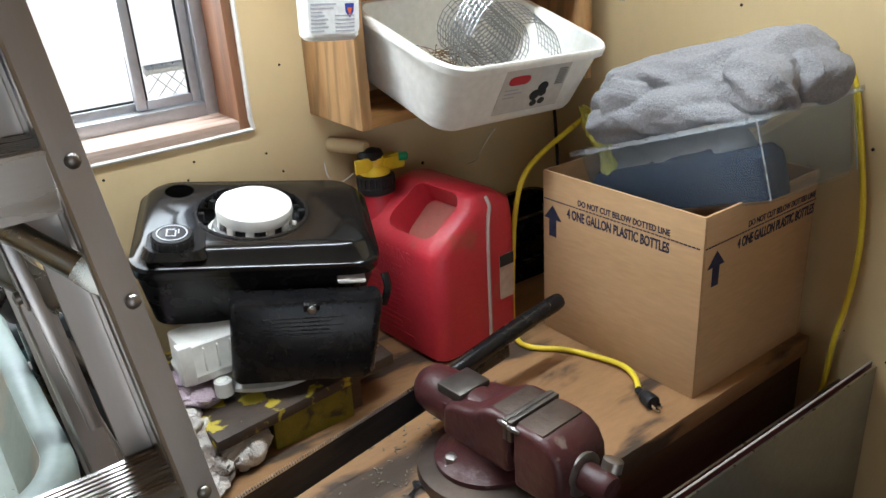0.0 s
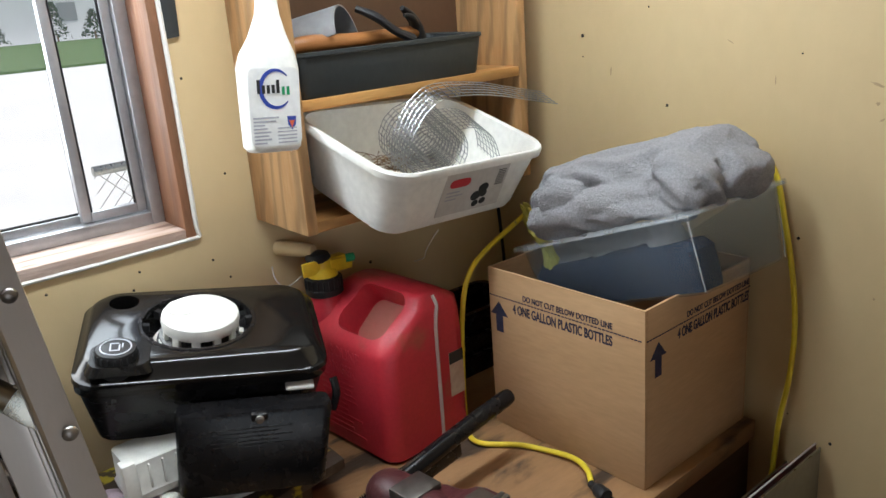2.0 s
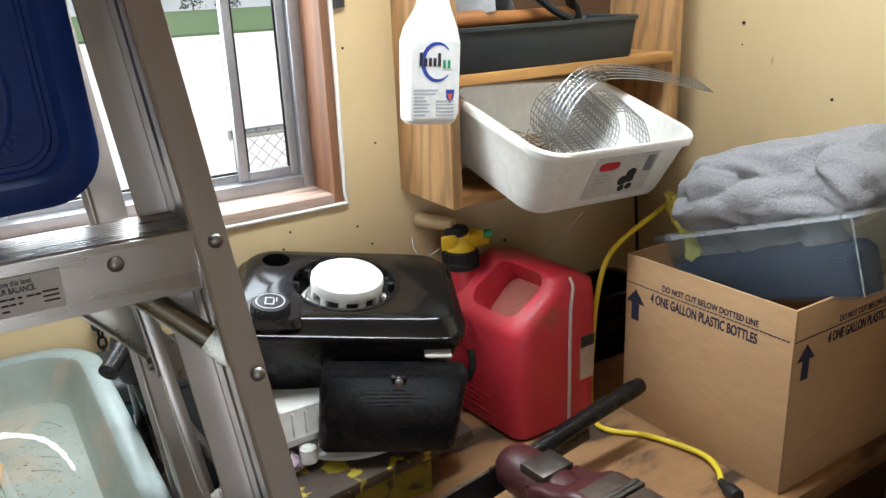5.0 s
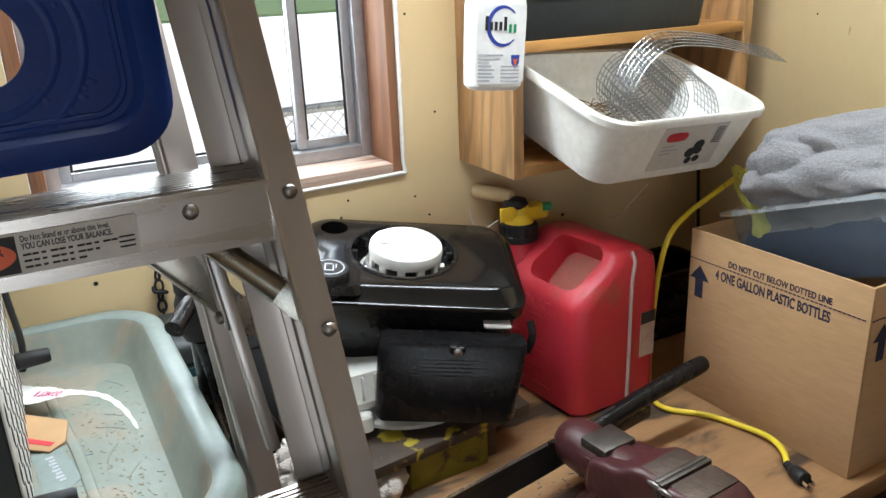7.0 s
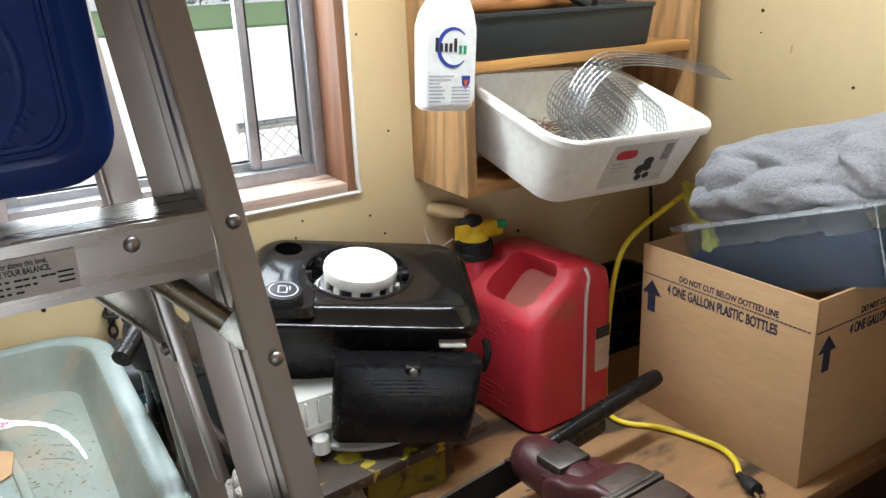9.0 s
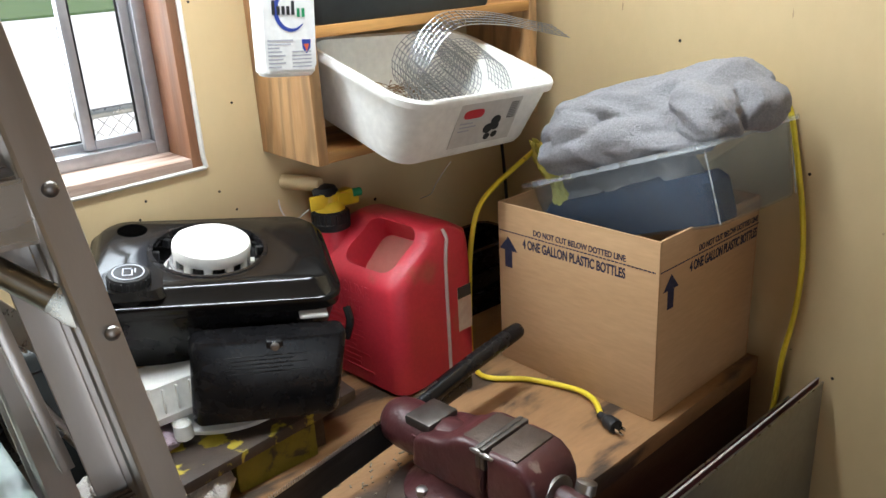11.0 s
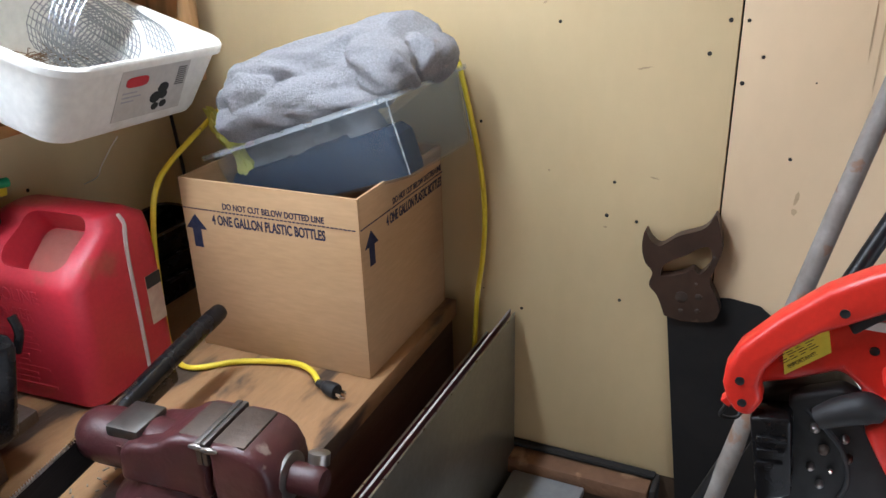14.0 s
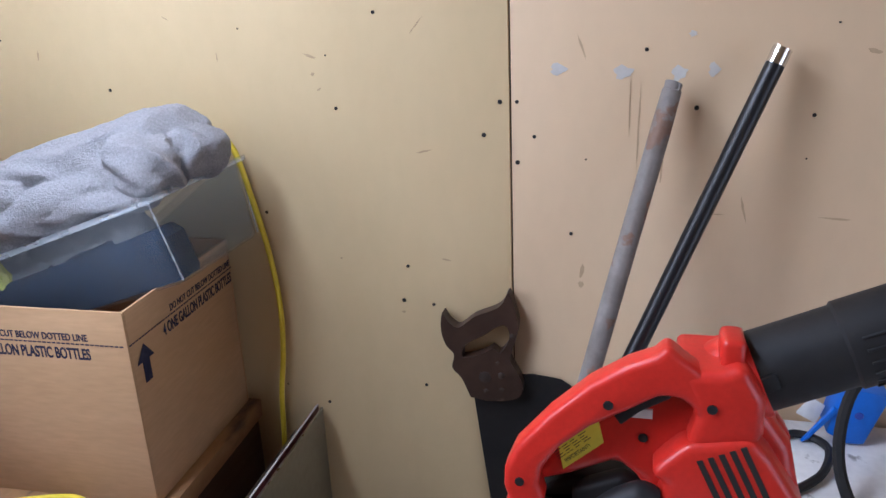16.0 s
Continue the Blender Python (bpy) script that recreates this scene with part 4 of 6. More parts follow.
BASE = pose(0.355, 1.098, 0.976, 0, 0, 0)
t = lathe(B(), ((0.116, 0.0), (0.122, 0.004), (0.122, 0.010), (0.105, 0.016), (0.070, 0.022), (0.070, 0.075)), 48, BASE)
rloft(t, [(0.040, 0.100, 0.075, 0.010, -0.108, -0.040), (0.052, 0.104, 0.080, 0.010, -0.108, -0.040), (0.056, 0.098, 0.076, 0.010, -0.108, -0.040), (0.100, 0.096, 0.075, 0.010, -0.108, -0.040)], 4, BASE)
add_box(t, (-0.166, -0.086, 0.046), (-0.146, -0.064, 0.108), 0.003, BASE)
lathe(t, ((0.008, 0.010), (0.014, 0.014), (0.013, 0.036), (0.009, 0.038), (0.006, 0.036)), 16, BASE @ M.Translation((-0.112, -0.086, 0)))
for k in range(5):
    add_box(t, (-0.150 + 0.020 * k, -0.084, 0.058), (-0.147 + 0.020 * k, -0.078, 0.096), 0.001, BASE)
part("crankcase", t, WHITECAST, eng, "white cast crankcase and round flange", True)

# ---- bench vise ----
VI = basis((0.498, 0.715, TOP), (0.9968, 0.08, 0), (-0.08, 0.9968, 0))   # local -y is the screw's way
vise = thing("bench_vise", VI, "maroon painted bench vise bolted to the bench", "vise")
t = lathe(B(), ((0.098, 0), (0.100, 0.006), (0.098, 0.018), (0.085, 0.022), (0.04, 0.024)), 48)
part("base_plate", t, RUSTY, vise, "oily bare iron swivel base")
t = lathe(B(), ((0.074, 0.018), (0.074, 0.030), (0.058, 0.040), (0.045, 0.052), (0.04, 0.075)), 40)
add_box(t, (-0.072, -0.018, 0.02), (0.072, 0.018, 0.034), 0.008)
part("swivel", t, VISE, vise)
for x in (-0.055, 0.055):
    part("bolt", lathe(B(), ((0.0125, 0.030), (0.0125, 0.034), (0.0095, 0.035), (0.0095, 0.045), (0.006, 0.047)), 6, M.Translation((x, 0.012, 0))), STEEL, vise, "bright hexagon bolt")
AX = pose(0, 0, 0.088, 90)                              # lathe axis to local -y
t = lathe(B(), ((0.012, -0.128), (0.026, -0.124), (0.034, -0.112), (0.037, -0.09), (0.037, 0.065), (0.043, 0.070), (0.043, 0.084)), 36, AX)
add_box(t, (-0.030, -0.055, 0.05), (0.030, 0.04, 0.11), 0.012)
part("body", t, VISE, vise, "maroon rounded barrel with chipped paint")
part("anvil", add_box(B(), (-0.029, 0.018, 0.112), (0.029, 0.066, 0.127), 0.003), DULLSTEEL, vise, "flat bare steel anvil pad")


def jaw(outline, wide):
    """A jaw from its side view, as wide as the vise, well rounded."""
    return slab(B(), outline, -wide, wide, M(((0, 0, 1, 0), (1, 0, 0, 0), (0, 1, 0, 0), (0, 0, 0, 1))), 0.010, 4)


part("fixed_jaw", jaw([(-0.0865, 0.060), (-0.0865, 0.146), (-0.056, 0.146), (-0.040, 0.141), (-0.024, 0.130), (-0.006, 0.122), (0.020, 0.118), (0.040, 0.108), (0.045, 0.060)], 0.044), VISE, vise)
part("moving_jaw", jaw([(-0.0945, 0.050), (-0.0945, 0.146), (-0.128, 0.146), (-0.148, 0.142), (-0.163, 0.131), (-0.172, 0.112), (-0.175, 0.085), (-0.172, 0.052)], 0.046), VISE, vise)
for y0, y1, w in ((-0.140, -0.098, 0.037), (-0.082, -0.050, 0.034)):
    part("jaw_cap", add_box(B(), (-w, y0, 0.1425), (w, y1, 0.1466), 0.0018), RUSTY, vise, "worn dark steel jaw top")
for y, w in ((-0.0990, 0.047), (-0.0820, 0.045)):
    part("worn_edge", tube(B(), [(-w + 0.002, y - 0.010, 0.1395), (-w, y, 0.1415), (-w + 0.002, y + 0.012, 0.1385)], [0.002, 0.0042, 0.002], 8, 4), STEEL, vise, "bright worn corner")
for y in (-0.0905, -0.0825):
    part("jaw_plate", add_box(B(), (-0.045, y - 0.0036, 0.116), (0.045, y + 0.0036, 0.1470), 0.0012), DULLSTEEL, vise, "worn steel jaw plate")
t = lathe(B(), ((0.040, 0.092), (0.040, 0.156), (0.036, 0.166), (0.025, 0.168)), 36, AX)
add_box(t, (-0.036, -0.164, 0.05), (0.036, -0.096, 0.12), 0.014)
part("slide", t, VISE, vise)
part("ring", lathe(B(), ((0.028, 0.166), (0.030, 0.168), (0.030, 0.174), (0.024, 0.176)), 30, AX), STEEL, vise, "bright steel collar")
t = lathe(B(), ((0.019, 0.172), (0.019, 0.210), (0.016, 0.216)), 24, AX)
part("screw_head", t, VISE, vise)
t = tube(B(), [(0.020, -0.200, 0.106), (-0.030, -0.200, -0.03)], 0.0072, 12, 1)
part("handle", t, STEEL, vise)
for x, z in ((0.020, 0.106), (-0.030, -0.03)):
    part("knob", lathe(B(), ((0.008, -0.009), (0.013, -0.007), (0.013, 0.007), (0.008, 0.009)), 16, M.Translation((x, -0.200, z)) @ pose(0, 0, 0, 0, 20)), STEEL, vise)
t = B()
vs = basis((-0.0365, -0.005, 0.09), (0, -1, 0), (0, 0, 1))
for i in range(6):
    add_box(t, (-0.05 + i * 0.014, 0.006, -0.001), (-0.05 + i * 0.014 + 0.008, 0.018, 0.0012), 0.0005, vs)
part("cast_letters", t, VISE, vise, "raised cast marks")

# ---- pruning saw lying across ----
s0, s1 = Vector((0.10, 0.80, 0.955)), Vector((0.778, 0.858, 1.012))
SAWM = basis(s0, s1 - s0, (0, 0, 1))
ps = thing("hand_saw", SAWM, "long pruning saw with a black grip lying on the bench", "saw")
L = (s1 - s0).length
t = B()
slab(t, [(0, -0.045), (L - 0.19, -0.040), (L - 0.15, -0.028), (L - 0.15, 0.002), (L - 0.2, 0.006), (0, 0.010)], -0.0008, 0.0008)
part("blade", t, SAWSTEEL, ps, "dark steel blade")
t = B()
n = 120
for i in range(n):
    x = (L - 0.2) * i / n
    slab(t, [(x, 0.0065), (x + 0.0042, 0.0065), (x + 0.002, 0.0125)], -0.0011, 0.0011)
part("teeth", t, TOOTH, ps, "fine bright teeth")
t = tube(B(), [(L - 0.30, -0.010, 0), (L - 0.22, -0.006, 0), (L - 0.12, 0.0, 0), (L - 0.02, 0.002, 0), (L, 0.002, 0)], [0.010, 0.015, 0.0145, 0.0145, 0.0125], 14, 5)
add_box(t, (L - 0.29, -0.038, -0.009), (L - 0.13, -0.006, 0.009), 0.006)
part("grip", t, BLACKPL, ps, "black rubber grip")

# ---- sheets standing before the bench ----
for i, (x0, x1, y, z, mt, nm, lb) in enumerate(((0.30, 1.145, 0.497, 0.898, GREYSHEET, "metal_sheet", "dull grey metal sheet standing on edge"),
                                                 (0.28, 1.150, 0.507, 0.900, MAROONSHEET, "maroon_sheet", "thin maroon sheet standing on edge"),
                                                 (0.26, 1.147, 0.514, 0.888, GREYSHEET, "metal_sheet", "dull grey metal sheet behind maroon sheets"),
                                                 (0.22, 1.150, 0.545, 0.842, MAROONSHEET, "maroon_sheet", "thin maroon sheet leaning beside the bench"),
                                                 (0.22, 1.146, 0.552, 0.846, MAROONSHEET, "maroon_sheet", "second thin maroon sheet beside the bench"))):
    sm = M.Translation((0.7, y, 0))
    ob = thing(nm, sm, lb, "sheet", "sheets before the bench")
    part("sheet", add_box(B(), (x0, y - 0.0014, 0.002), (x1, y + 0.0014, z), 0.0006), mt, ob, "", True)
    part("edge", add_box(B(), (x0, y - 0.0017, z), (x1, y + 0.0017, z + 0.0016)), EDGEWHITE if i % 2 else ZINC, ob, "bare bright edge", True)
t = B()
add_box(t, (0.93, 0.345, 0.40), (1.10, 0.478, 0.562), 0.006)
ob = thing("metal_box", M.Translation((1.0, 0.41, 0.40)), "grey painted metal box before the ledge", "metal box")
part("body", t, GREYMETAL, ob, "", True)
part("lid", add_box(B(), (0.925, 0.340, 0.562), (1.104, 0.483, 0.578), 0.004), GREYMETAL, ob, "", True)
ob = thing("lumber_block", M.Translation((1.0, 0.40, 0)), "dark old timber block on the floor", "timber")
part("block", add_box(B(), (0.90, 0.30, 0.0), (1.14, 0.48, 0.398), 0.006), SHADEWOOD, ob, "", True)

# ---- clear tub in the carton ----
CT = basis((0.925, 0.583, 1.219), (0.995, -0.05, 0), (0.03, 0.94, -0.335))
ct = thing("clear_tub", CT, "clear plastic tub of dark clothes tilted in a carton", "tub")
cw, cl, ch = 0.222, 0.362, 0.128
X, Y = cw / 2, cl / 2
t = B()
rloft(t, [(0, cw - 0.01, cl - 0.01, 0.018, X, Y), (0.006, cw, cl, 0.022, X, Y), (ch - 0.004, cw + 0.03, cl + 0.03, 0.026, X, Y),
          (ch - 0.004, cw + 0.026, cl + 0.026, 0.024, X, Y), (0.010, cw - 0.004, cl - 0.004, 0.020, X, Y), (0.0035, cw - 0.014, cl - 0.014, 0.016, X, Y)], 5)
o = part("shell", t, CLEAR, ct, "hazy clear plastic shell")
o.visible_shadow = False
t = B()
rloft(t, [(ch - 0.0035, cw + 0.026, cl + 0.026, 0.024, X, Y), (ch - 0.0035, cw + 0.050, cl + 0.050, 0.03, X, Y), (ch - 0.008, cw + 0.052, cl + 0.052, 0.031, X, Y), (ch - 0.008, cw + 0.055, cl + 0.055, 0.031, X, Y), (ch, cw + 0.055, cl + 0.055, 0.031, X, Y), (ch, cw + 0.026, cl + 0.026, 0.024, X, Y)], 5, None, False, False)
o = part("rim", t, CLEAR_RIM, ct, "turned clear rim")
o.visible_shadow = False
for px, py in ((0.0, 0.0), (cw, 0.0)):
    q = part("corner_ridge", tube(B(), [(X + (px - X) * 0.955, Y + (py - Y) * 0.985, 0.004), (X + (px - X) * 1.07, Y + (py - Y) * 1.055, ch - 0.004)], 0.0013, 8, 1), CLEAR_RIM, ct, "pale corner ridge")
    q.visible_shadow = False
t = B()
rloft(t, [(0.0042, 0.052, cl - 0.014, 0.008, 0.033, Y), (0.012, 0.055, cl - 0.008, 0.010, 0.033, Y), (0.040, 0.060, cl - 0.004, 0.012, 0.031, Y), (0.068, 0.062, cl, 0.014, 0.029, Y), (0.082, 0.048, cl - 0.02, 0.014, 0.030, Y)], 5, CT)
heap(t, CT @ M.Translation((0.038, Y - 0.03, 0.070)), (0.030, 0.130, 0.026), 3, 90, 50, 0.30, 2.6)
single("folded_clothes", t, NAVYCLOTH, "dark navy clothes inside a clear tub", "clothes")
single("blue_cloth", heap(B(), CT @ M.Translation((0.014, cl - 0.085, 0.040)), (0.010, 0.034, 0.026), 8, 22, 12, 0.20, 3.0), BLUECLOTH, "bright blue cloth inside a clear tub", "cloth")
t = B()
heap(t, CT @ M.Translation((0.014, cl - 0.040, 0.085)), (0.012, 0.018, 0.040), 9, 40, 26, 0.45, 3.4)
heap(t, CT @ M.Translation((0.022, cl - 0.018, 0.150)) @ pose(0, 0, 0, -25, 0, 0), (0.016, 0.015, 0.052), 13, 40, 26, 0.45, 3.4)
single("yellow_cloth", t, LIMECLOTH, "pale yellow cloth hanging at the tub's end", "cloth")


def bolster(bm, pts, radii, seed, flat=1.0):
    """A soft terry roll along a line, tapered at its ends, with slack wrinkles and a rough pile."""
    t = bmesh.new()
    p0, p1 = Vector(pts[0]), Vector(pts[-1])
    d0, d1 = (p0 - Vector(pts[1])).normalized(), (p1 - Vector(pts[-2])).normalized()
    pts = [p0 + d0 * radii[0] * 0.55, p0 + d0 * radii[0] * 0.40] + list(pts) + [p1 + d1 * radii[-1] * 0.40, p1 + d1 * radii[-1] * 0.55]
    radii = [radii[0] * 0.25, radii[0] * 0.70] + list(radii) + [radii[-1] * 0.70, radii[-1] * 0.25]
    tube(t, pts, radii, 60, 14, None, flat)
    t.normal_update()
    off = Vector((seed * 5.1, seed * 2.3, seed * 3.7))
    for v in t.verts:
        q = v.co + off
        w = math.hypot(noise.noise(Vector((q.x * 24, q.y * 9, q.z * 24))), 0.05) * 0.027 - 0.007
        v.co += v.normal * (w + noise.noise(q * 14) * 0.006 + noise.noise(q * 45) * 0.0015)
    return join(bm, t)


t = B()
bolster(t, [(0.968, 0.905, 1.330), (0.985, 0.835, 1.352), (1.008, 0.740, 1.382), (1.030, 0.665, 1.403), (1.045, 0.625, 1.405)], [0.046, 0.050, 0.050, 0.050, 0.044], 1, 1.15)
bolster(t, [(0.934, 0.915, 1.288), (0.932, 0.860, 1.304), (0.936, 0.800, 1.326), (0.948, 0.735, 1.352), (0.975, 0.690, 1.385)], [0.022, 0.027, 0.029, 0.027, 0.022], 2)
bolster(t, [(0.955, 0.925, 1.318), (0.940, 0.885, 1.335), (0.945, 0.830, 1.345)], [0.024, 0.032, 0.028], 3)
bolster(t, [(1.020, 0.700, 1.395), (0.985, 0.660, 1.398), (0.962, 0.630, 1.384), (0.955, 0.610, 1.372)], [0.036, 0.042, 0.040, 0.030], 4, 1.1)
bolster(t, [(1.050, 0.700, 1.412), (1.066, 0.655, 1.424), (1.070, 0.620, 1.416)], [0.028, 0.034, 0.030], 5)
bolster(t, [(1.010, 0.612, 1.398), (1.045, 0.600, 1.396), (1.080, 0.606, 1.385)], [0.032, 0.036, 0.030], 6)
bolster(t, [(1.045, 0.880, 1.318), (1.060, 0.760, 1.345), (1.080, 0.660, 1.378)], [0.040, 0.046, 0.042], 7)
bolster(t, [(0.940, 0.800, 1.318), (0.944, 0.720, 1.345), (0.950, 0.645, 1.368)], [0.026, 0.030, 0.028], 12)
for y0, y1, zz, sd in ((0.052, 0.150, 0.094, 8), (0.150, 0.235, 0.106, 9), (0.225, 0.320, 0.100, 10)):
    bolster(t, [CT @ Vector((0.034, y0, zz + 0.008)), CT @ Vector((0.032, (y0 + y1) / 2, zz)), CT @ Vector((0.034, y1, zz + 0.010))], [0.036, 0.040, 0.036], sd, 0.45)
me = bpy.data.meshes.new("tmp")
t.to_mesh(me)
t.free()
ob = new("tmp", me)
mod = ob.modifiers.new("skin", "REMESH")
mod.mode, mod.voxel_size = "VOXEL", 0.0024
bpy.context.view_layer.update()
skin = bpy.data.meshes.new_from_object(ob.evaluated_get(bpy.context.evaluated_depsgraph_get()))
bpy.data.objects.remove(ob)
bpy.data.meshes.remove(me)
t = B()
t.from_mesh(skin)
bpy.data.meshes.remove(skin)
for _ in range(2):
    bmesh.ops.smooth_vert(t, verts=t.verts, factor=0.5, use_axis_x=True, use_axis_y=True, use_axis_z=True)
t.normal_update()
for v in t.verts:
    v.co += v.normal * (0.001 + noise.noise(v.co * 85) * 0.0007 + noise.noise(v.co * 230) * 0.0011 + noise.noise(v.co * 430) * 0.0007)
    v.co.z -= 0.016
single("towel", t, TOWEL, "crumpled grey terry towel heaped on a clear tub", "towel")

# ---- step ladder ----
def rail_at(z):
    """Middle of the east rail's front flange at a height."""
    k = (z - 1.479) / (1.20 - 1.479)
    return Vector((0.046 + 0.026 * k, 0.627 - 0.056 * k, z))


lad = thing("step_ladder", M.Translation((-0.15, 0.45, 0)), "scuffed aluminium step ladder standing before the bench", "ladder")
W_OFF = -0.44


def channel(name, p0, p1, w, d, side, parent, label="", back=0.026):
    """A rolled rail between two points: front flange w wide, web d deep, rear flange turned inwards."""
    ey = (p1 - p0).normalized()
    ez = Vector((1, 0, 0)).cross(ey).normalized()          # towards the south
    ex = ey.cross(ez)
    m = M((ex, ey, ez)).transposed().to_4x4()
    m.translation = p0
    l = (p1 - p0).length
    h, k = 0.0028, w / 2
    o = [(-k, 0), (k, 0), (k, -0.006), (k - h, -0.006), (k - h, -h), (-k + h, -h), (-k + h, -d * 0.40), (-k + 0.0045, -d * 0.44), (-k + 0.0045, -d * 0.56), (-k + h, -d * 0.60), (-k + h, -d),
         (-k - back, -d), (-k - back, -d + h), (-k, -d + h), (-k, -d * 0.62), (-k + 0.0016, -d * 0.58), (-k + 0.0016, -d * 0.42), (-k, -d * 0.38), (-k, -0.014), (-k - 0.003, -0.012), (-k - 0.003, -0.002)]
    if side < 0:
        o = [(-x, z) for x, z in o[::-1]]
    t = slab(B(), o, 0, l, m @ M(((1, 0, 0, 0), (0, 0, 1, 0), (0, 1, 0, 0), (0, 0, 0, 1))), 0.0006, 1)
    return part(name, t, ALU_RAIL, parent, label, True, False)


e0, e1 = rail_at(0.0), rail_at(1.84)
channel("rail", e0, e1, 0.0245, 0.078, 1, lad)
channel("rail", e0 + Vector((W_OFF - 0.09, 0, 0)), e1 + Vector((W_OFF + 0.06, 0, 0)), 0.0245, 0.078, -1, lad)
channel("rear_rail", e0 + Vector((-0.045, 0.36, 0)), e1 + Vector((-0.052, 0.094, 0)), 0.026, 0.030, 1, lad, "", 0.006)


def step(z):
    c = rail_at(z)
    x1, x0 = c.x - 0.0125, c.x + W_OFF - 0.03
    o = [(0.001, -0.049), (0.001, 0.001)]
    for i in range(10):
        y = 0.010 + i * 0.0064
        o += [(y, 0.0), (y, 0.0016), (y + 0.003, 0.0016), (y + 0.003, 0.0)]
    o += [(0.0745, 0.0), (0.0745, -0.030), (0.0715, -0.030), (0.0715, -0.003), (0.004, -0.003), (0.004, -0.046), (0.018, -0.046), (0.018, -0.049)]
    t = slab(B(), o, x0, x1, M(((0, 0, 1, 0), (1, 0, 0, c.y), (0, 1, 0, z), (0, 0, 0, 1))))
    part("step", t, ALU_STEP, lad, "ribbed aluminium step", True, False)
    return c


RIV = ((0.0064, 0), (0.0064, 0.0010), (0.0048, 0.0032), (0.0016, 0.0042))


def rivet(p):
    part("rivet", lathe(B(), RIV, 14, M.Translation(p) @ pose(0, 0, 0, 90)), STEEL, lad, "domed rivet head", True)


for z in (0.32, 0.61, 0.905, 1.198, 1.488):
    c = step(z)
    rivet((c.x + 0.002, c.y - 0.003, z - 0.010))
c = rail_at(1.488)
rivet((c.x - 0.075, c.y + 0.001, 1.474))
r3 = rail_at(1.364)
rivet((r3.x + 0.004, r3.y - 0.003, 1.364))
# braces under the marked step
t = tube(B(), [(-0.028, 0.668, 1.450), (-0.020, 0.664, 1.443), (0.008, 0.644, 1.417), (0.031, 0.628, 1.395)], [0.0105, 0.0105, 0.0105, 0.0112], 14, 6)
part("brace", t, ZINC, lad, "galvanised tubular diagonal brace", True)
t = B()
gm = basis((0.031, 0.6255, 1.395), (0.030, -0.012, -0.032), (0.6, 0, 0.6))
slab(t, [(-0.010, -0.010), (-0.006, 0.012), (0.012, 0.011), (0.044, 0.006), (0.050, 0.0), (0.044, -0.007), (0.018, -0.012)], -0.0015, 0.0015, gm, 0.0006)
part("brace_end", t, ZINC, lad, "flattened and pinched brace end", True)
t = B()
gm = basis((-0.046, 0.722, 1.420), (0.092, 0.0, -0.107), (0.6, 0, 0.6))
slab(t, [(-0.012, -0.016), (-0.004, 0.020), (0.040, 0.015), (0.130, 0.011), (0.141, 0.005), (0.141, -0.007), (0.132, -0.012), (0.050, -0.014)], -0.0012, 0.0012, gm, 0.0006)
add_box(t, (0.0, -0.0145, -0.001), (0.118, -0.012, 0.009), 0.0008, gm)
part("gusset", t, ZINC, lad, "galvanised gusset strap", True)
part("rivet", lathe(B(), ((0.006, 0), (0.005, 0.002), (0.002, 0.003)), 12, gm @ M.Translation((0.120, 0.0, 0.0012))), STEEL, lad, "", True)
t = B()
m = basis((-0.012, 0.699, 1.432), (0.026, -0.031, -0.202), (0, 1, 0))
for lo, hi in (((0, -0.0085, -0.001), (0.208, 0.0085, 0.001)), ((0, -0.0085, -0.001), (0.208, -0.0068, 0.010)), ((0, 0.0068, -0.001), (0.208, 0.0085, 0.010)), ((0, -0.0012, -0.001), (0.208, 0.0012, 0.004))):
    add_box(t, lo, hi, 0.0006, m)
part("spreader", t, ALU_RAIL, lad, "folded channel spreader bar", True)
t = B()
add_box(t, (0.0, -0.011, -0.0042), (0.085, 0.011, -0.0012), 0.0008, m)
part("spreader", t, STEEL, lad, "short dark spreader link", True)
part("rivet", lathe(B(), ((0.006, 0), (0.006, 0.004), (0.003, 0.006)), 12, m @ M.Translation((0.074, 0, -0.0042)) @ pose(0, 0, 0, 180)), STEEL, lad, "", True)
sm = basis((-0.197, c.y + 0.0004, 1.448), (1, 0, 0.0), (0, 0, 1))
part("label", add_box(B(), (-0.09, 0.002, 0), (0.128, 0.032, 0.0007), 0, sm), LABELGREY, lad, "worn metallic warning label", True)
part("label_panel", add_box(B(), (-0.09, 0.0035, 0.0008), (0.048, 0.0305, 0.0012), 0, sm), LABELBLACK, lad, "black warning panel", True)
part("label_oval", slab(B(), [(0.022 + 0.025 * math.cos(a), 0.017 + 0.0108 * math.sin(a)) for a in [2 * math.pi * i / 28 for i in range(28)]], 0.0013, 0.0017, sm), LABELORANGE, lad, "orange oval", True)
lettering("label_word", "DANGER", 0.0092, sm @ M.Translation((0.003, 0.0178, 0.0018)), LABELBLACK, lad, 0.0001, 0.98, weight=0.02)
lettering("label_word", "PELIGRO", 0.0092, sm @ M.Translation((0.003, 0.0095, 0.0018)), LABELBLACK, lad, 0.0001, 0.88, weight=0.02)
lettering("label_line", "Do Not Stand at or above this level.", 0.0060, sm @ M.Translation((0.051, 0.0255, 0.0009)), LABELBLACK, lad, 0.0001, 0.66, weight=0.02)
lettering("label_line", "YOU CAN LOSE YOUR BALANCE.", 0.0062, sm @ M.Translation((0.051, 0.0198, 0.0009)), LABELBLACK, lad, 0.0001, 0.64, weight=0.03)
t = B()
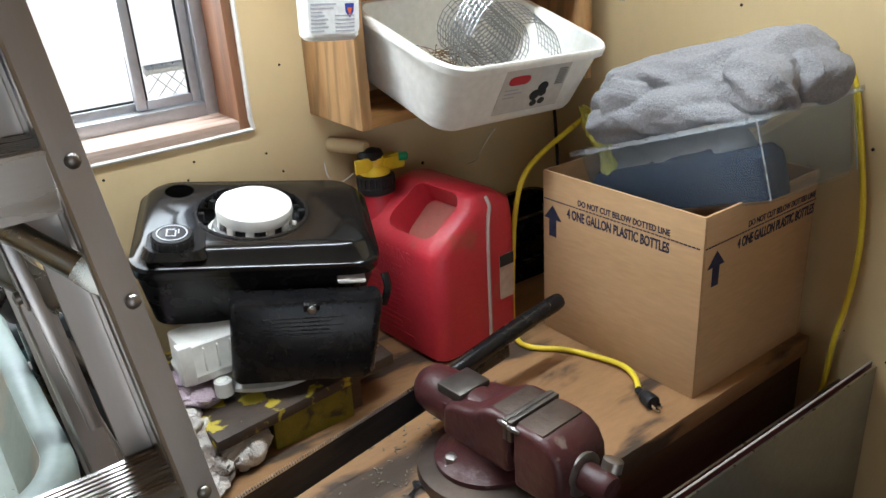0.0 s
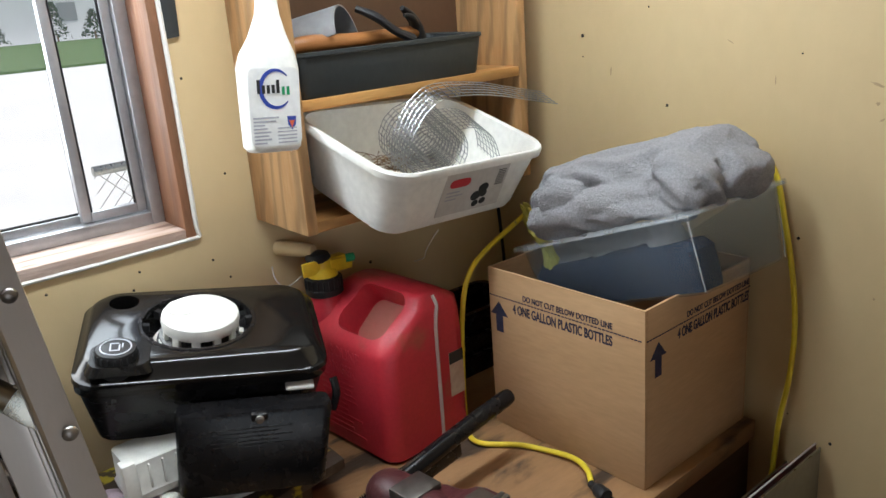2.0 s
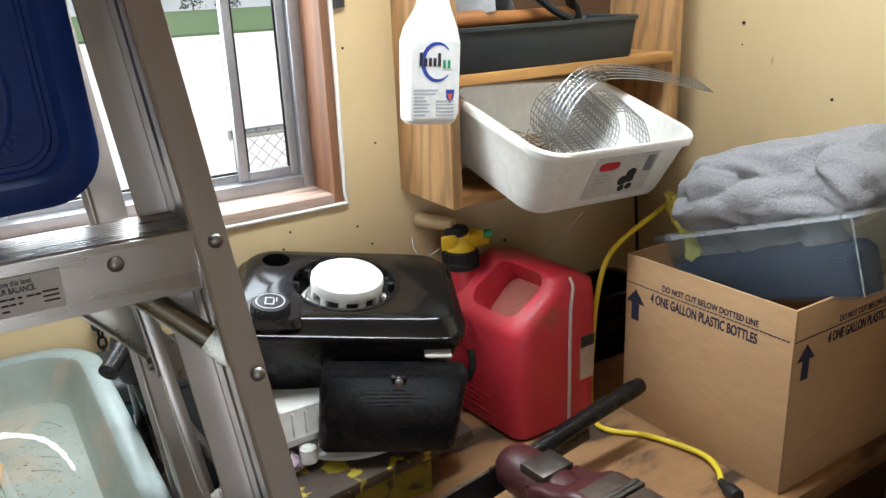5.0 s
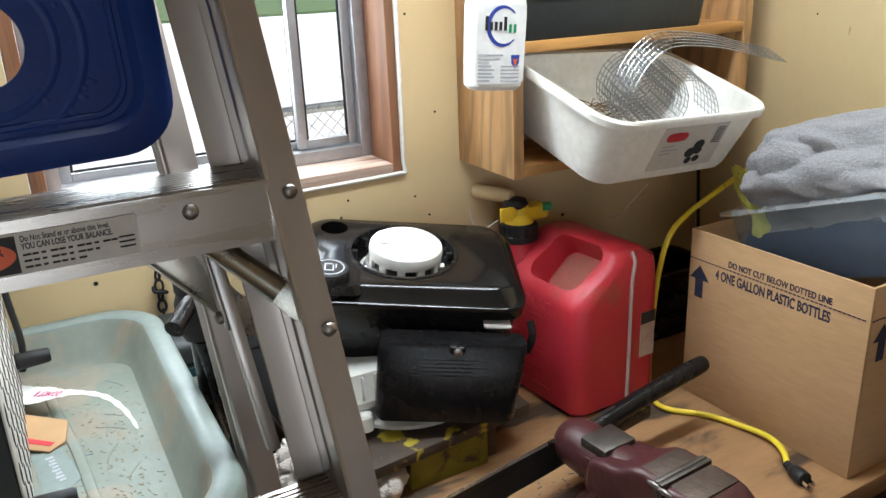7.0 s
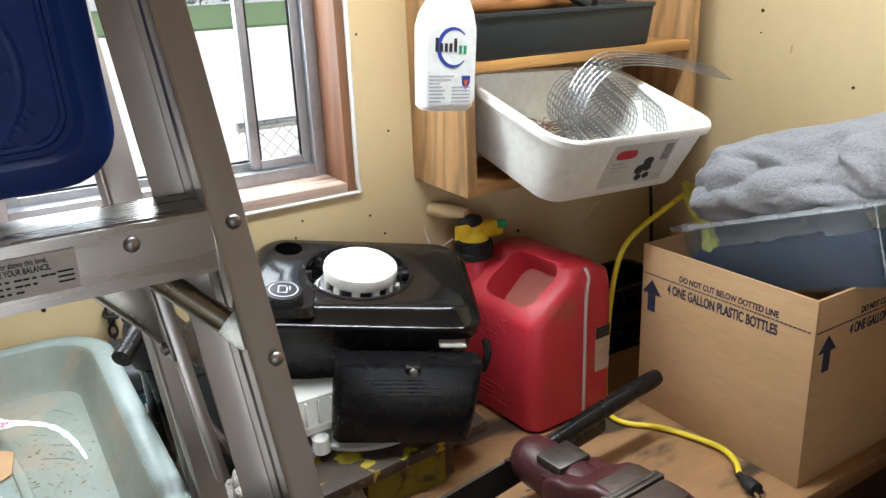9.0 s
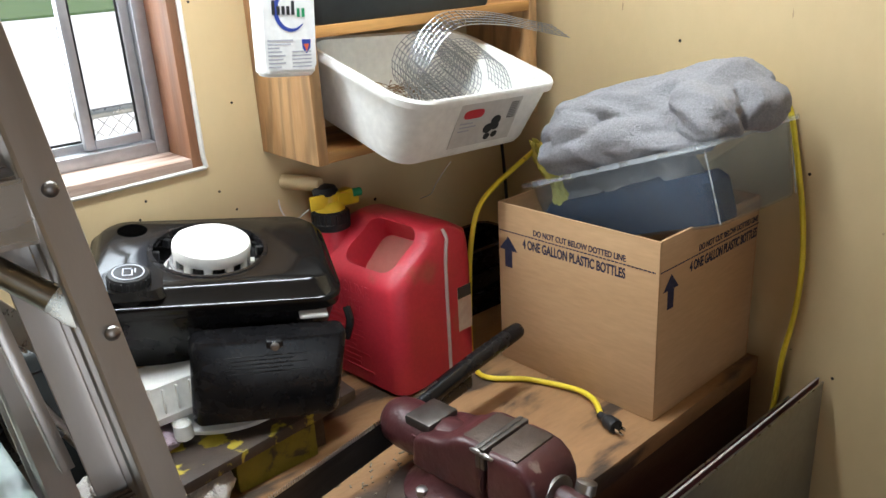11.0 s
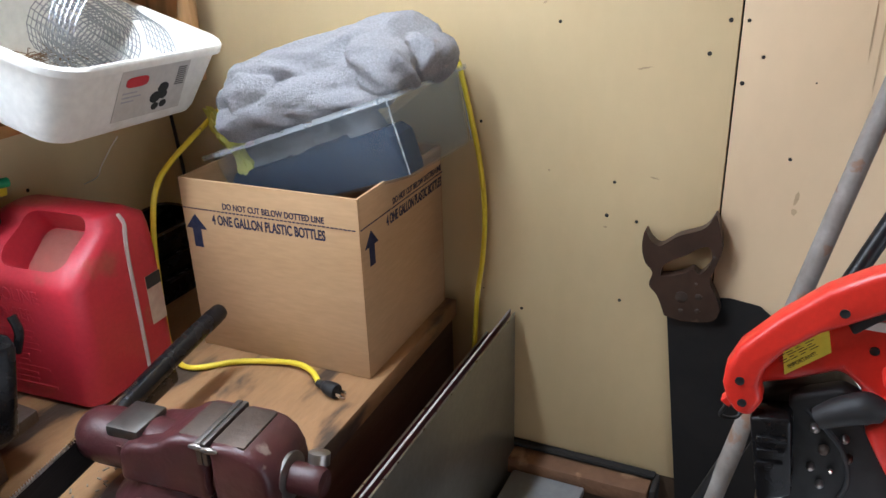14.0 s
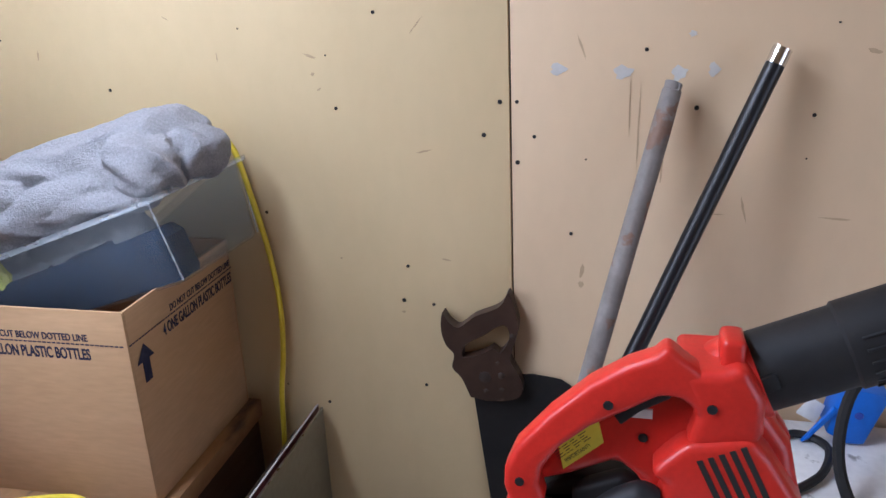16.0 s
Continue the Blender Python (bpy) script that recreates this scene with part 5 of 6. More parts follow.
for i in range(3):
    for j in range(11 - 2 * i):
        add_box(t, (0.051 + j * 0.0058, 0.0150 - i * 0.0045, 0.0009), (0.0562 + j * 0.0058 - 0.0011 * (j % 3), 0.0166 - i * 0.0045, 0.0012), 0, sm)
for j in range(3):
    add_box(t, (0.114, 0.016 - j * 0.0038, 0.0009), (0.125, 0.0174 - j * 0.0038, 0.0012), 0, sm)
tagged(part("label_line", t, LABELBLACK, lad, "", True), kind="stuff")

# ---- blue lid on the ladder ----
lidm = M.Translation((-0.234, 0.728, 1.500)) @ pose(0, 0, 0, 86, -2.0, 2)
lid = thing("plastic_lid", lidm, "dark blue plastic bin lid with a round hole", "bin lid")
t = B()
rloft(t, [(0.0, 0.440, 0.40, 0.045, 0, 0.20), (0.010, 0.446, 0.406, 0.046, 0, 0.20), (0.013, 0.436, 0.396, 0.043, 0, 0.20), (0.013, 0.404, 0.364, 0.036, 0, 0.20), (0.006, 0.390, 0.350, 0.032, 0, 0.20)], 7)
HC = M.Translation((0.089, 0.096, 0))
cut = lathe(B(), ((0.0335, -0.05), (0.0335, 0.05)), 48, HC)
t = carve(t, cut)
part("panel", t, BLUEPL, lid)
for r in (0.050, 0.070):
    part("ring", lathe(B(), ((r, 0.0055), (r + 0.004, 0.0072), (r + 0.006, 0.0072), (r + 0.010, 0.0055)), 56, HC, False), BLUEPL, lid)
part("gutter", rloft(B(), [(0.0055, 0.382, 0.342, 0.030, 0, 0.20), (0.0078, 0.378, 0.338, 0.029, 0, 0.20), (0.0078, 0.372, 0.332, 0.027, 0, 0.20), (0.0055, 0.368, 0.328, 0.026, 0, 0.20)], 7, None, False, False), BLUEPL, lid, "low ridge inside the rim")
for x, y in ((0.150, 0.120), (0.156, 0.092), (0.140, 0.072), (0.158, 0.055), (0.128, 0.050), (0.162, 0.150), (0.146, 0.170)):
    part("stud", lathe(B(), ((0.003, 0.0055), (0.0026, 0.0066), (0.001, 0.0070)), 10, M.Translation((x, y, 0))), BLUEPL, lid)
t = B()
for i in range(8):
    a = radians(-100 + i * 10)
    add_box(t, (-0.0025, -0.004, 0), (0.0025, 0.004, 0.0008), 0.0003, M.Translation((0.089 + 0.086 * math.cos(a), 0.096 + 0.074 * math.sin(a), 0.006)) @ pose(0, 0, 0, 0, 0, math.degrees(a) + 90))
part("raised_marks", t, BLUEPL, lid)

# ---- utility cart ----
cart = thing("utility_cart", M.Translation((-0.3, 0.95, 0)), "sage green plastic utility cart with a dusty tray top", "cart")
cxx, cyy, cwid, clen = -0.300, 0.962, 0.61, 0.60
t = B()
rloft(t, [(1.085, cwid - 0.03, clen - 0.03, 0.07, cxx, cyy), (1.150, cwid - 0.018, clen - 0.018, 0.085, cxx, cyy), (1.1655, cwid - 0.030, clen - 0.030, 0.080, cxx, cyy), (1.1655, cwid - 0.060, clen - 0.060, 0.070, cxx, cyy),
          (1.160, cwid - 0.068, clen - 0.068, 0.066, cxx, cyy), (1.118, cwid - 0.092, clen - 0.092, 0.055, cxx, cyy), (1.108, cwid - 0.112, clen - 0.112, 0.046, cxx, cyy)], 9)
part("tray", t, SAGE, cart, "dusty sage green tray", True)
t = B()
rloft(t, [(1.138, cwid - 0.002, clen - 0.002, 0.088, cxx, cyy), (1.158, cwid, clen, 0.089, cxx, cyy), (1.166, cwid - 0.004, clen - 0.004, 0.088, cxx, cyy), (1.170, cwid - 0.014, clen - 0.014, 0.084, cxx, cyy), (1.1705, cwid - 0.046, clen - 0.046, 0.074, cxx, cyy),
          (1.167, cwid - 0.058, clen - 0.058, 0.070, cxx, cyy), (1.158, cwid - 0.064, clen - 0.064, 0.067, cxx, cyy), (1.158, cwid - 0.066, clen - 0.066, 0.066, cxx, cyy), (1.1655, cwid - 0.034, clen - 0.034, 0.08, cxx, cyy)], 9, None, False, False)
part("rim", t, SAGE_RIM, cart, "pale scratched rolled rim", True)
part("rib", tube(B(), [(-0.168, 1.19, 1.107), (-0.158, 1.10, 1.1072), (-0.143, 0.98, 1.1074), (-0.134, 0.86, 1.1072), (-0.125, 0.80, 1.107)], 0.004, 8, 6, None, 1.8), SAGE, cart, "low moulded edge in the tray floor", True)
t = B()
rs = random.Random(8)
for _ in range(14):
    c0, a, l = Vector((rs.uniform(-0.15, -0.05), rs.uniform(0.74, 1.15), 1.1085)), rs.uniform(0, 6.28), rs.uniform(0.008, 0.03)
    d = Vector((math.cos(a), math.sin(a), 0)) * l
    tube(t, [c0 - d, c0 + Vector((d.y, -d.x, 0)) * rs.uniform(-0.2, 0.2), c0 + d], 0.0004, 4, 3)
tagged(part("scratches", t, SAGE_RIM, cart, "pale scratches in the tray", True), kind="stuff")
for x in (-0.56, -0.045):
    for y in (0.71, 1.21):
        part("post", tube(B(), [(x, y, 0.05), (x, y, 1.10)], 0.024, 12, 1), SAGE, cart, "", True)
        part("caster", lathe(B(), ((0.02, -0.012), (0.032, -0.010), (0.032, 0.010), (0.02, 0.012)), 16, M.Translation((x, y, 0.033)) @ pose(0, 0, 0, 0, 90)), BLACKMAT, cart, "", True)
t = B()
rloft(t, [(0.20, cwid - 0.03, clen - 0.03, 0.07, cxx, cyy), (0.27, cwid, clen, 0.08, cxx, cyy), (0.27, cwid - 0.04, clen - 0.04, 0.07, cxx, cyy), (0.225, cwid - 0.08, clen - 0.08, 0.05, cxx, cyy)], 6)
part("lower_tray", t, SAGE, cart, "", True)
t = B()
rg = random.Random(12)
for _ in range(300):
    x, y = rg.gauss(-0.105, 0.03), rg.uniform(0.75, 1.12)
    add_box(t, (-rg.uniform(0.0004, 0.003), -0.0003, 0), (rg.uniform(0.0004, 0.003), 0.0003, 0.0006), 0, M.Translation((x, y, 1.1082)) @ pose(0, 0, 0, 0, 0, rg.uniform(0, 180)))
single("sawdust", t, mat("straw_debris", (0.42, 0.33, 0.21), (0.22, 0.16, 0.10), 0.9), "loose straw and shavings in the tray", "debris", kind="stuff")
# paper and card in the tray
pp = thing("paper_strip", M.Translation((-0.12, 1.04, 1.109)), "torn white paper strip with pink printing in the tray", "paper strip")
path = spline([(-0.205, 1.150, 1.120), (-0.190, 1.125, 1.126), (-0.168, 1.100, 1.132), (-0.150, 1.080, 1.138), (-0.125, 1.052, 1.146), (-0.098, 1.022, 1.146), (-0.080, 1.000, 1.132), (-0.070, 0.985, 1.110)], 5)
wide = [0.052, 0.050, 0.045, 0.024, 0.010, 0.009, 0.009, 0.006]
tt = bmesh.new()
rows = []
for i, p in enumerate(path):
    f = i / (len(path) - 1) * 7
    k = min(int(f), 6)
    w = wide[k] + (wide[k + 1] - wide[k]) * (f - k)
    rag = Vector((0.55, 0.60, 0.10)) * (w * 0.5 + 0.0012 * math.sin(i * 2.3))
    rows.append([tt.verts.new(p + rag), tt.verts.new(p - rag), tt.verts.new(p - rag - Vector((0, 0, 0.0006))), tt.verts.new(p + rag - Vector((0, 0, 0.0006)))])
for a, z in zip(rows, rows[1:]):
    for i in range(4):
        tt.faces.new((a[i], a[(i + 1) % 4], z[(i + 1) % 4], z[i]))
part("strip", tt, LABELWHITE, pp, "", True)
lettering("printed_words", "DO NOT B", 0.015, basis((-0.143, 1.078, 1.1405), (-0.60, 0.70, -0.16), (-0.55, -0.60, -0.1)), mat("pink_print", (0.62, 0.12, 0.25), rough=0.6), pp, 0.0002, 0.62, weight=0.02)
cd = thing("torn_carton", M.Translation((-0.17, 1.02, 1.109)), "torn brown carton flap with a red stripe", "cardboard")
m = M.Translation((-0.176, 1.025, 1.1135)) @ pose(0, 0, 0, 4, 6, -34)
part("flap", slab(B(), [(-0.05, -0.030), (0.026, -0.030), (0.034, -0.008), (0.016, 0.032), (-0.05, 0.034)], 0, 0.003, m, 0.0006), CARD, cd, "", True)
part("stripe", slab(B(), [(-0.05, -0.019), (0.022, -0.021), (0.024, -0.013), (-0.05, -0.010)], 0.0032, 0.0036, m), LABELRED, cd, "red printed stripe", True)
m = M.Translation((-0.168, 0.945, 1.1084)) @ pose(0, 0, 0, 0, 0, -80)
st = thing("tray_sticker", m, "peeling pale sticker in the tray bottom", "sticker")
part("film", slab(B(), [(-0.050, -0.016), (0.040, -0.022), (0.052, 0.0), (0.036, 0.020), (-0.046, 0.018)], 0, 0.0005), SAGE_RIM, st)
t = B()
for i in range(8):
    add_box(t, (-0.032 + i * 0.008, -0.004 + 0.002 * (i % 2), 0.0006), (-0.0265 + i * 0.008, 0.005, 0.0010))
part("printed_bars", t, PRINTGREY, st)

# ---- appliance lying on its side in the tray ----
ap = thing("toaster_oven", M.Translation((-0.36, 0.98, 1.125)), "grey metal appliance on its side, perforated base showing", "appliance")
APX = -0.192
part("body", add_box(B(), (-0.55, 0.775, 1.110), (APX - 0.002, 1.19, 1.46), 0.006), CHARCOAL, ap, "", True)
part("base_plate", add_box(B(), (APX - 0.002, 0.775, 1.111), (APX, 1.19, 1.458), 0.0008), WHITEPAINT, ap, "bright perforated metal base", True)
t = B()
for i in range(11):
    for j in range(10):
        slab(t, [(0, -0.013), (0.0075, 0), (0, 0.013), (-0.0075, 0)], 0, 0.0006, basis((APX + 0.0001, 0.80 + i * 0.036 + (0.018 if j % 2 else 0), 1.135 + j * 0.032), (0, 1, 0), (0, 0, 1)))
ob = part("perforation", t, DARKSLOT, ap, "rows of lozenge holes", True)
tagged(ob, kind="stuff")
for y, z in ((0.82, 1.145), (1.15, 1.165)):
    part("foot", lathe(B(), ((0.010, 0), (0.012, 0.004), (0.010, 0.040), (0.008, 0.043)), 14, M.Translation((APX, y, z)) @ pose(0, 0, 0, 0, 90)), BLACKMAT, ap, "black rubber foot", True)
part("power_cord", tube(B(), [(-0.20, 1.20, 1.42), (-0.188, 1.185, 1.34), (-0.186, 1.17, 1.26), (-0.180, 1.155, 1.19), (-0.186, 1.15, 1.15)], 0.0045, 8, 6), BLACKMAT, ap, "", True)

# ---- tripod and drill case ----
tp = thing("tripod", M.Translation((0.06, 1.03, TOP)), "folded black camera tripod standing behind the ladder", "tripod")
HD = Vector((0.012, 0.925, 1.285))
t = lathe(B(), ((0.018, -0.045), (0.024, -0.03), (0.024, 0.0), (0.020, 0.012), (0.022, 0.016), (0.022, 0.026), (0.012, 0.032)), 18, M.Translation(HD))
part("head", t, BLACKMAT, tp, "", True)
part("plate", add_box(B(), (-0.020, -0.026, 0.032), (0.022, 0.026, 0.044), 0.004, M.Translation(HD) @ pose(0, 0, 0, 12, 0, 20)), BLACKPL, tp, "black quick-release plate", True)
hd0, hd1 = Vector((0.022, 0.910, 1.313)), Vector((-0.026, 0.850, 1.288))
part("pan_handle", tube(B(), [hd0, hd0.lerp(hd1, 0.35), hd0.lerp(hd1, 0.45), hd1], [0.0045, 0.0055, 0.0095, 0.0110], 14, 3), BLACKPL, tp, "glossy black pan handle", True)
for fx, fy, fz in ((0.084, 1.004, TOP + 0.012), (0.150, 1.130, TOP + 0.012), (0.045, 1.080, TOP + 0.012)):
    foot = Vector((fx, fy, fz))
    top = HD + Vector((0, 0, -0.03)) + (foot - HD) * 0.05
    leg = part("leg", tube(B(), [top, top.lerp(foot, 0.5), top.lerp(foot, 0.52)], [0.013, 0.0145, 0.012], 12, 2), BLACKPL, tp, "", True)
    part("tube", tube(B(), [top.lerp(foot, 0.12) + Vector((0.004, -0.014, 0)), foot + Vector((0.002, -0.006, 0.02))], 0.0078, 12, 1), GUNMETAL, leg, "bronze-grey metal tube", True)
    part("foot", lathe(B(), ((0.013, -0.012), (0.015, 0.0), (0.011, 0.024)), 12, M.Translation(foot)), BLACKMAT, leg, "", True)
dc = thing("tool_case", M.Translation((0.09, 1.18, TOP)), "dark teal plastic tool case with a pale label", "tool case")
part("shell", add_box(B(), (-0.012, 1.11, TOP), (0.16, 1.25, 1.150), 0.014, None, 3), CHARCOAL, dc, "", True)
part("seam", add_box(B(), (-0.0135, 1.109, 1.150 - 0.034), (0.1615, 1.252, 1.150 - 0.029), 0.002), BLACKMAT, dc, "", True)
part("label", add_box(B(), (0.0, 1.1075, 1.060), (0.075, 1.1105, 1.112), 0.0005), TEAL, dc, "teal printed label", True)
part("label", add_box(B(), (0.0, 1.1075, 0.975), (0.075, 1.1105, 1.058), 0.0005), BLACKMAT, dc, "black specification panel", True)
t = B()
for i in range(7):
    for k in range(2):
        add_box(t, (0.004 + k * 0.034, 1.1065, 1.046 - i * 0.010), (0.026 + k * 0.034 + 0.003 * ((i * 5 + k) % 4) - 0.006, 1.1078, 1.0495 - i * 0.010))
for i in range(4):
    add_box(t, (0.008 + i * 0.015, 1.1065, 1.082), (0.019 + i * 0.015, 1.1078, 1.094 + 0.004 * (i % 2)), 0.0004)
part("printed_bars", t, LABELGREY, dc, "pale printing", True)

# ---- rags round the stool ----
single("mauve_rag", heap(B(), M.Translation((0.195, 1.07, 0.990)) @ pose(0, 0, 0, 0, 20, 30), (0.055, 0.07, 0.020), 21, 60, 34, 0.25, 2.2), MAUVE, "soft mauve rag crumpled on the stool", "rag")
single("white_rag", heap(B(), M.Translation((0.240, 0.955, 0.928)) @ pose(0, 0, 0, 0, 0, 10), (0.040, 0.030, 0.030), 22, 60, 34, 0.24, 2.2, 0.027), RAG, "dirty white rag stuffed under the stool", "rag")
single("white_rag", heap(B(), M.Translation((0.120, 0.925, 0.930)) @ pose(0, 0, 0, 0, 0, 40), (0.085, 0.075, 0.036), 23, 80, 50, 0.34, 2.4, 0.029), RAG, "dirty white towel lying on the bench end", "rag")

single("white_rag", heap(B(), M.Translation((0.150, 1.005, 0.952)) @ pose(0, 0, 0, 12, -10, 20), (0.060, 0.065, 0.050), 25, 110, 70, 0.36, 2.6, 0.044), RAG, "dirty white terry rag heaped beside the stool", "rag")

# ---- sprayer bottle on the shelf's side ----
BT = M.Translation((0.508, 1.060, 1.464)) @ pose(0, 0, 0, 0, 4, -12) @ M.Diagonal((0.84, 1, 1, 1))
bo = thing("spray_bottle", BT, "white weedkiller spray bottle hanging on the shelf side", "spray bottle")
t = B()
rloft(t, [(0.0, 0.088, 0.044, 0.018), (0.006, 0.100, 0.054, 0.022), (0.070, 0.104, 0.056, 0.022), (0.120, 0.106, 0.056, 0.022), (0.140, 0.096, 0.050, 0.022, 0.001, 0), (0.165, 0.066, 0.044, 0.02, 0.004, 0), (0.195, 0.042, 0.036, 0.017, 0.006, 0), (0.222, 0.034, 0.032, 0.0158, 0.006, 0)], 7)
part("body", t, WHITEPL, bo)
t = lathe(B(), ((0.019, 0.222), (0.0195, 0.225), (0.0185, 0.246), (0.014, 0.256)), 20, M.Translation((0.006, 0, 0)))
add_box(t, (-0.020, -0.013, 0.254), (0.045, 0.013, 0.285), 0.005)
add_box(t, (-0.048, -0.006, 0.258), (-0.018, 0.006, 0.276), 0.003)
part("sprayer_head", t, PRINTBLUE, bo, "blue trigger head")
fb = basis((0, -0.0278, 0), (1, 0, 0), (0, 0, 1))
part("label", slab(B(), rrect(0.090, 0.112, 0.010, 4, 0.0, 0.066), 0, 0.0005, fb), LABELWHITE, bo, "white printed label")
t = B()
O, I = [], []
tt = bmesh.new()
for i in range(25):
    a = radians(40 + 280 * i / 24)
    wd = 0.0016 + 0.0055 * math.sin(math.pi * i / 24)
    O.append((0.002 + 0.029 * math.cos(a), 0.092 + 0.029 * math.sin(a)))
    I.append((0.002 + (0.029 - wd) * math.cos(a), 0.092 + (0.029 - wd) * math.sin(a)))
slab(t, O + I[::-1], 0.0006, 0.0010, fb)
tt.free()
part("crescent", t, PRINTBLUE, bo, "blue crescent mark")
t = B()
for i, hgt in enumerate((0.020, 0.012, 0.012, 0.012, 0.019)):
    add_box(t, (-0.030 + i * 0.0085, 0.086, 0.0011), (-0.0245 + i * 0.0085, 0.086 + hgt, 0.0014), 0, fb)
part("mark_bars", t, LABELBLACK, bo, "dark name bars")
t = B()
for i, hgt in enumerate((0.012, 0.012)):
    add_box(t, (0.0135 + i * 0.0085, 0.083, 0.0011), (0.0185 + i * 0.0085, 0.083 + hgt, 0.0014), 0, fb)
part("mark_bars", t, GREENPL, bo, "green name bars")
t = B()
for i in range(8):
    add_box(t, (-0.040, 0.050 - i * 0.0052, 0.0006), (-0.040 + (0.045, 0.04, 0.02, 0.024, 0.03, 0.026, 0.03, 0.022)[i], 0.0525 - i * 0.0052, 0.0010), 0, fb)
    if i > 2:
        add_box(t, (0.002, 0.050 - i * 0.0052, 0.0006), (0.036, 0.0520 - i * 0.0052, 0.0010), 0, fb)
part("printed_line", t, PRINTGREY, bo)
part("badge", slab(B(), [(0.020, 0.052), (0.036, 0.052), (0.035, 0.040), (0.028, 0.032), (0.021, 0.040)], 0.0006, 0.0010, fb), PRINTBLUE, bo, "small blue and orange badge")
part("badge", slab(B(), [(0.023, 0.046), (0.033, 0.046), (0.028, 0.035)], 0.0011, 0.0014, fb), LABELORANGE, bo)
tg = part("hanger", tube(B(), [(0.006, 0.016, 0.235), (0.03, 0.02, 0.236), (0.056, 0.022, 0.236)], 0.0022, 8, 4), STEEL, bo, "nail that carries the bottle")

# ---- charcoal tray on the shelf, with tools ----
tr = thing("tool_tray", M.Translation((0.78, 1.16, 1.5245)), "charcoal plastic tool tray on the shelf", "tool tray")
t = B()
rloft(t, [(0.0, 0.372, 0.130, 0.012), (0.003, 0.376, 0.134, 0.013), (0.066, 0.390, 0.150, 0.016), (0.070, 0.390, 0.150, 0.016), (0.070, 0.382, 0.142, 0.013), (0.006, 0.366, 0.126, 0.010)], 4)
part("body", t, CHARCOAL, tr)
part("rim", rloft(B(), [(0.064, 0.3885, 0.1485, 0.015), (0.066, 0.396, 0.156, 0.018), (0.0715, 0.396, 0.156, 0.018), (0.0725, 0.392, 0.152, 0.016), (0.0705, 0.383, 0.143, 0.013)], 4, None, False, False), CHARCOAL, tr, "slightly turned rim")
hm = thing("claw_hammer", M.Translation((0.75, 1.13, 1.60)), "claw hammer with a varnished wooden handle in a tray", "hammer")
part("handle", tube(B(), [(0.592, 1.128, 1.604), (0.64, 1.130, 1.605), (0.72, 1.135, 1.6035), (0.80, 1.14, 1.605), (0.868, 1.145, 1.606)], [0.014, 0.0165, 0.014, 0.0125, 0.012], 14, 5), HANDLEWOOD, hm, "", True)
t = B()
tube(t, [(0.872, 1.150, 1.575), (0.872, 1.146, 1.60), (0.862, 1.140, 1.622), (0.842, 1.132, 1.640), (0.822, 1.122, 1.650)], [0.013, 0.014, 0.011, 0.008, 0.004], 12, 5)
tube(t, [(0.862, 1.138, 1.618), (0.840, 1.120, 1.632), (0.815, 1.108, 1.638)], [0.009, 0.007, 0.003], 10, 5)
part("head", t, BLACKMAT, hm, "dark steel claw head", True)
kn = thing("curved_tin", M.Translation((0.70, 1.18, 1.60)), "curved grey tin guard with a black arm in a tray", "tool")
t = B()
outer = [(0.058 * math.cos(radians(a)), 0.058 * math.sin(radians(a))) for a in range(8, 173, 8)]
inner = [(0.055 * x / 0.058, 0.055 * y / 0.058) for x, y in outer[::-1]]
slab(t, outer + inner, -0.045, 0.045, M.Translation((0.692, 1.175, 1.598)) @ pose(0, 0, 0, 78, 0, 38))
part("guard", t, GREYMETAL, kn, "", True)
part("arm", tube(B(), [(0.735, 1.135, 1.655), (0.760, 1.115, 1.640), (0.790, 1.105, 1.615), (0.825, 1.10, 1.598)], [0.006, 0.008, 0.007, 0.008], 10, 5, None, 1.5), BLACKMAT, kn, "", True)

# ---- rolled wire mesh and twigs in the tub ----
coil = [Vector((0.742 + (0.018 + 0.0115 * i / 6.2832) * 1.35 * math.cos(i + 2.6), 0.955, 1.425 + (0.018 + 0.0115 * i / 6.2832) * math.sin(i + 2.6))) for i in [k * 0.2 for k in range(100)]]
arch = spline([Vector(p) for p in ((0.668, 0.945, 1.395), (0.668, 0.94, 1.43), (0.686, 0.94, 1.468), (0.722, 0.945, 1.498), (0.770, 0.95, 1.512), (0.862, 0.95, 1.503), (0.945, 0.95, 1.484), (1.022, 0.95, 1.466))], 10)
tail = spline([Vector(p) for p in ((0.800, 0.965, 1.455), (0.835, 0.965, 1.452), (0.868, 0.965, 1.435), (0.884, 0.965, 1.405), (0.888, 0.965, 1.375))], 8)
WV = Vector((0.012, 0.075, 0.030))
t = B()


def thin(t, pts, r=0.0008):
    tube(t, pts, r, 3, 1)


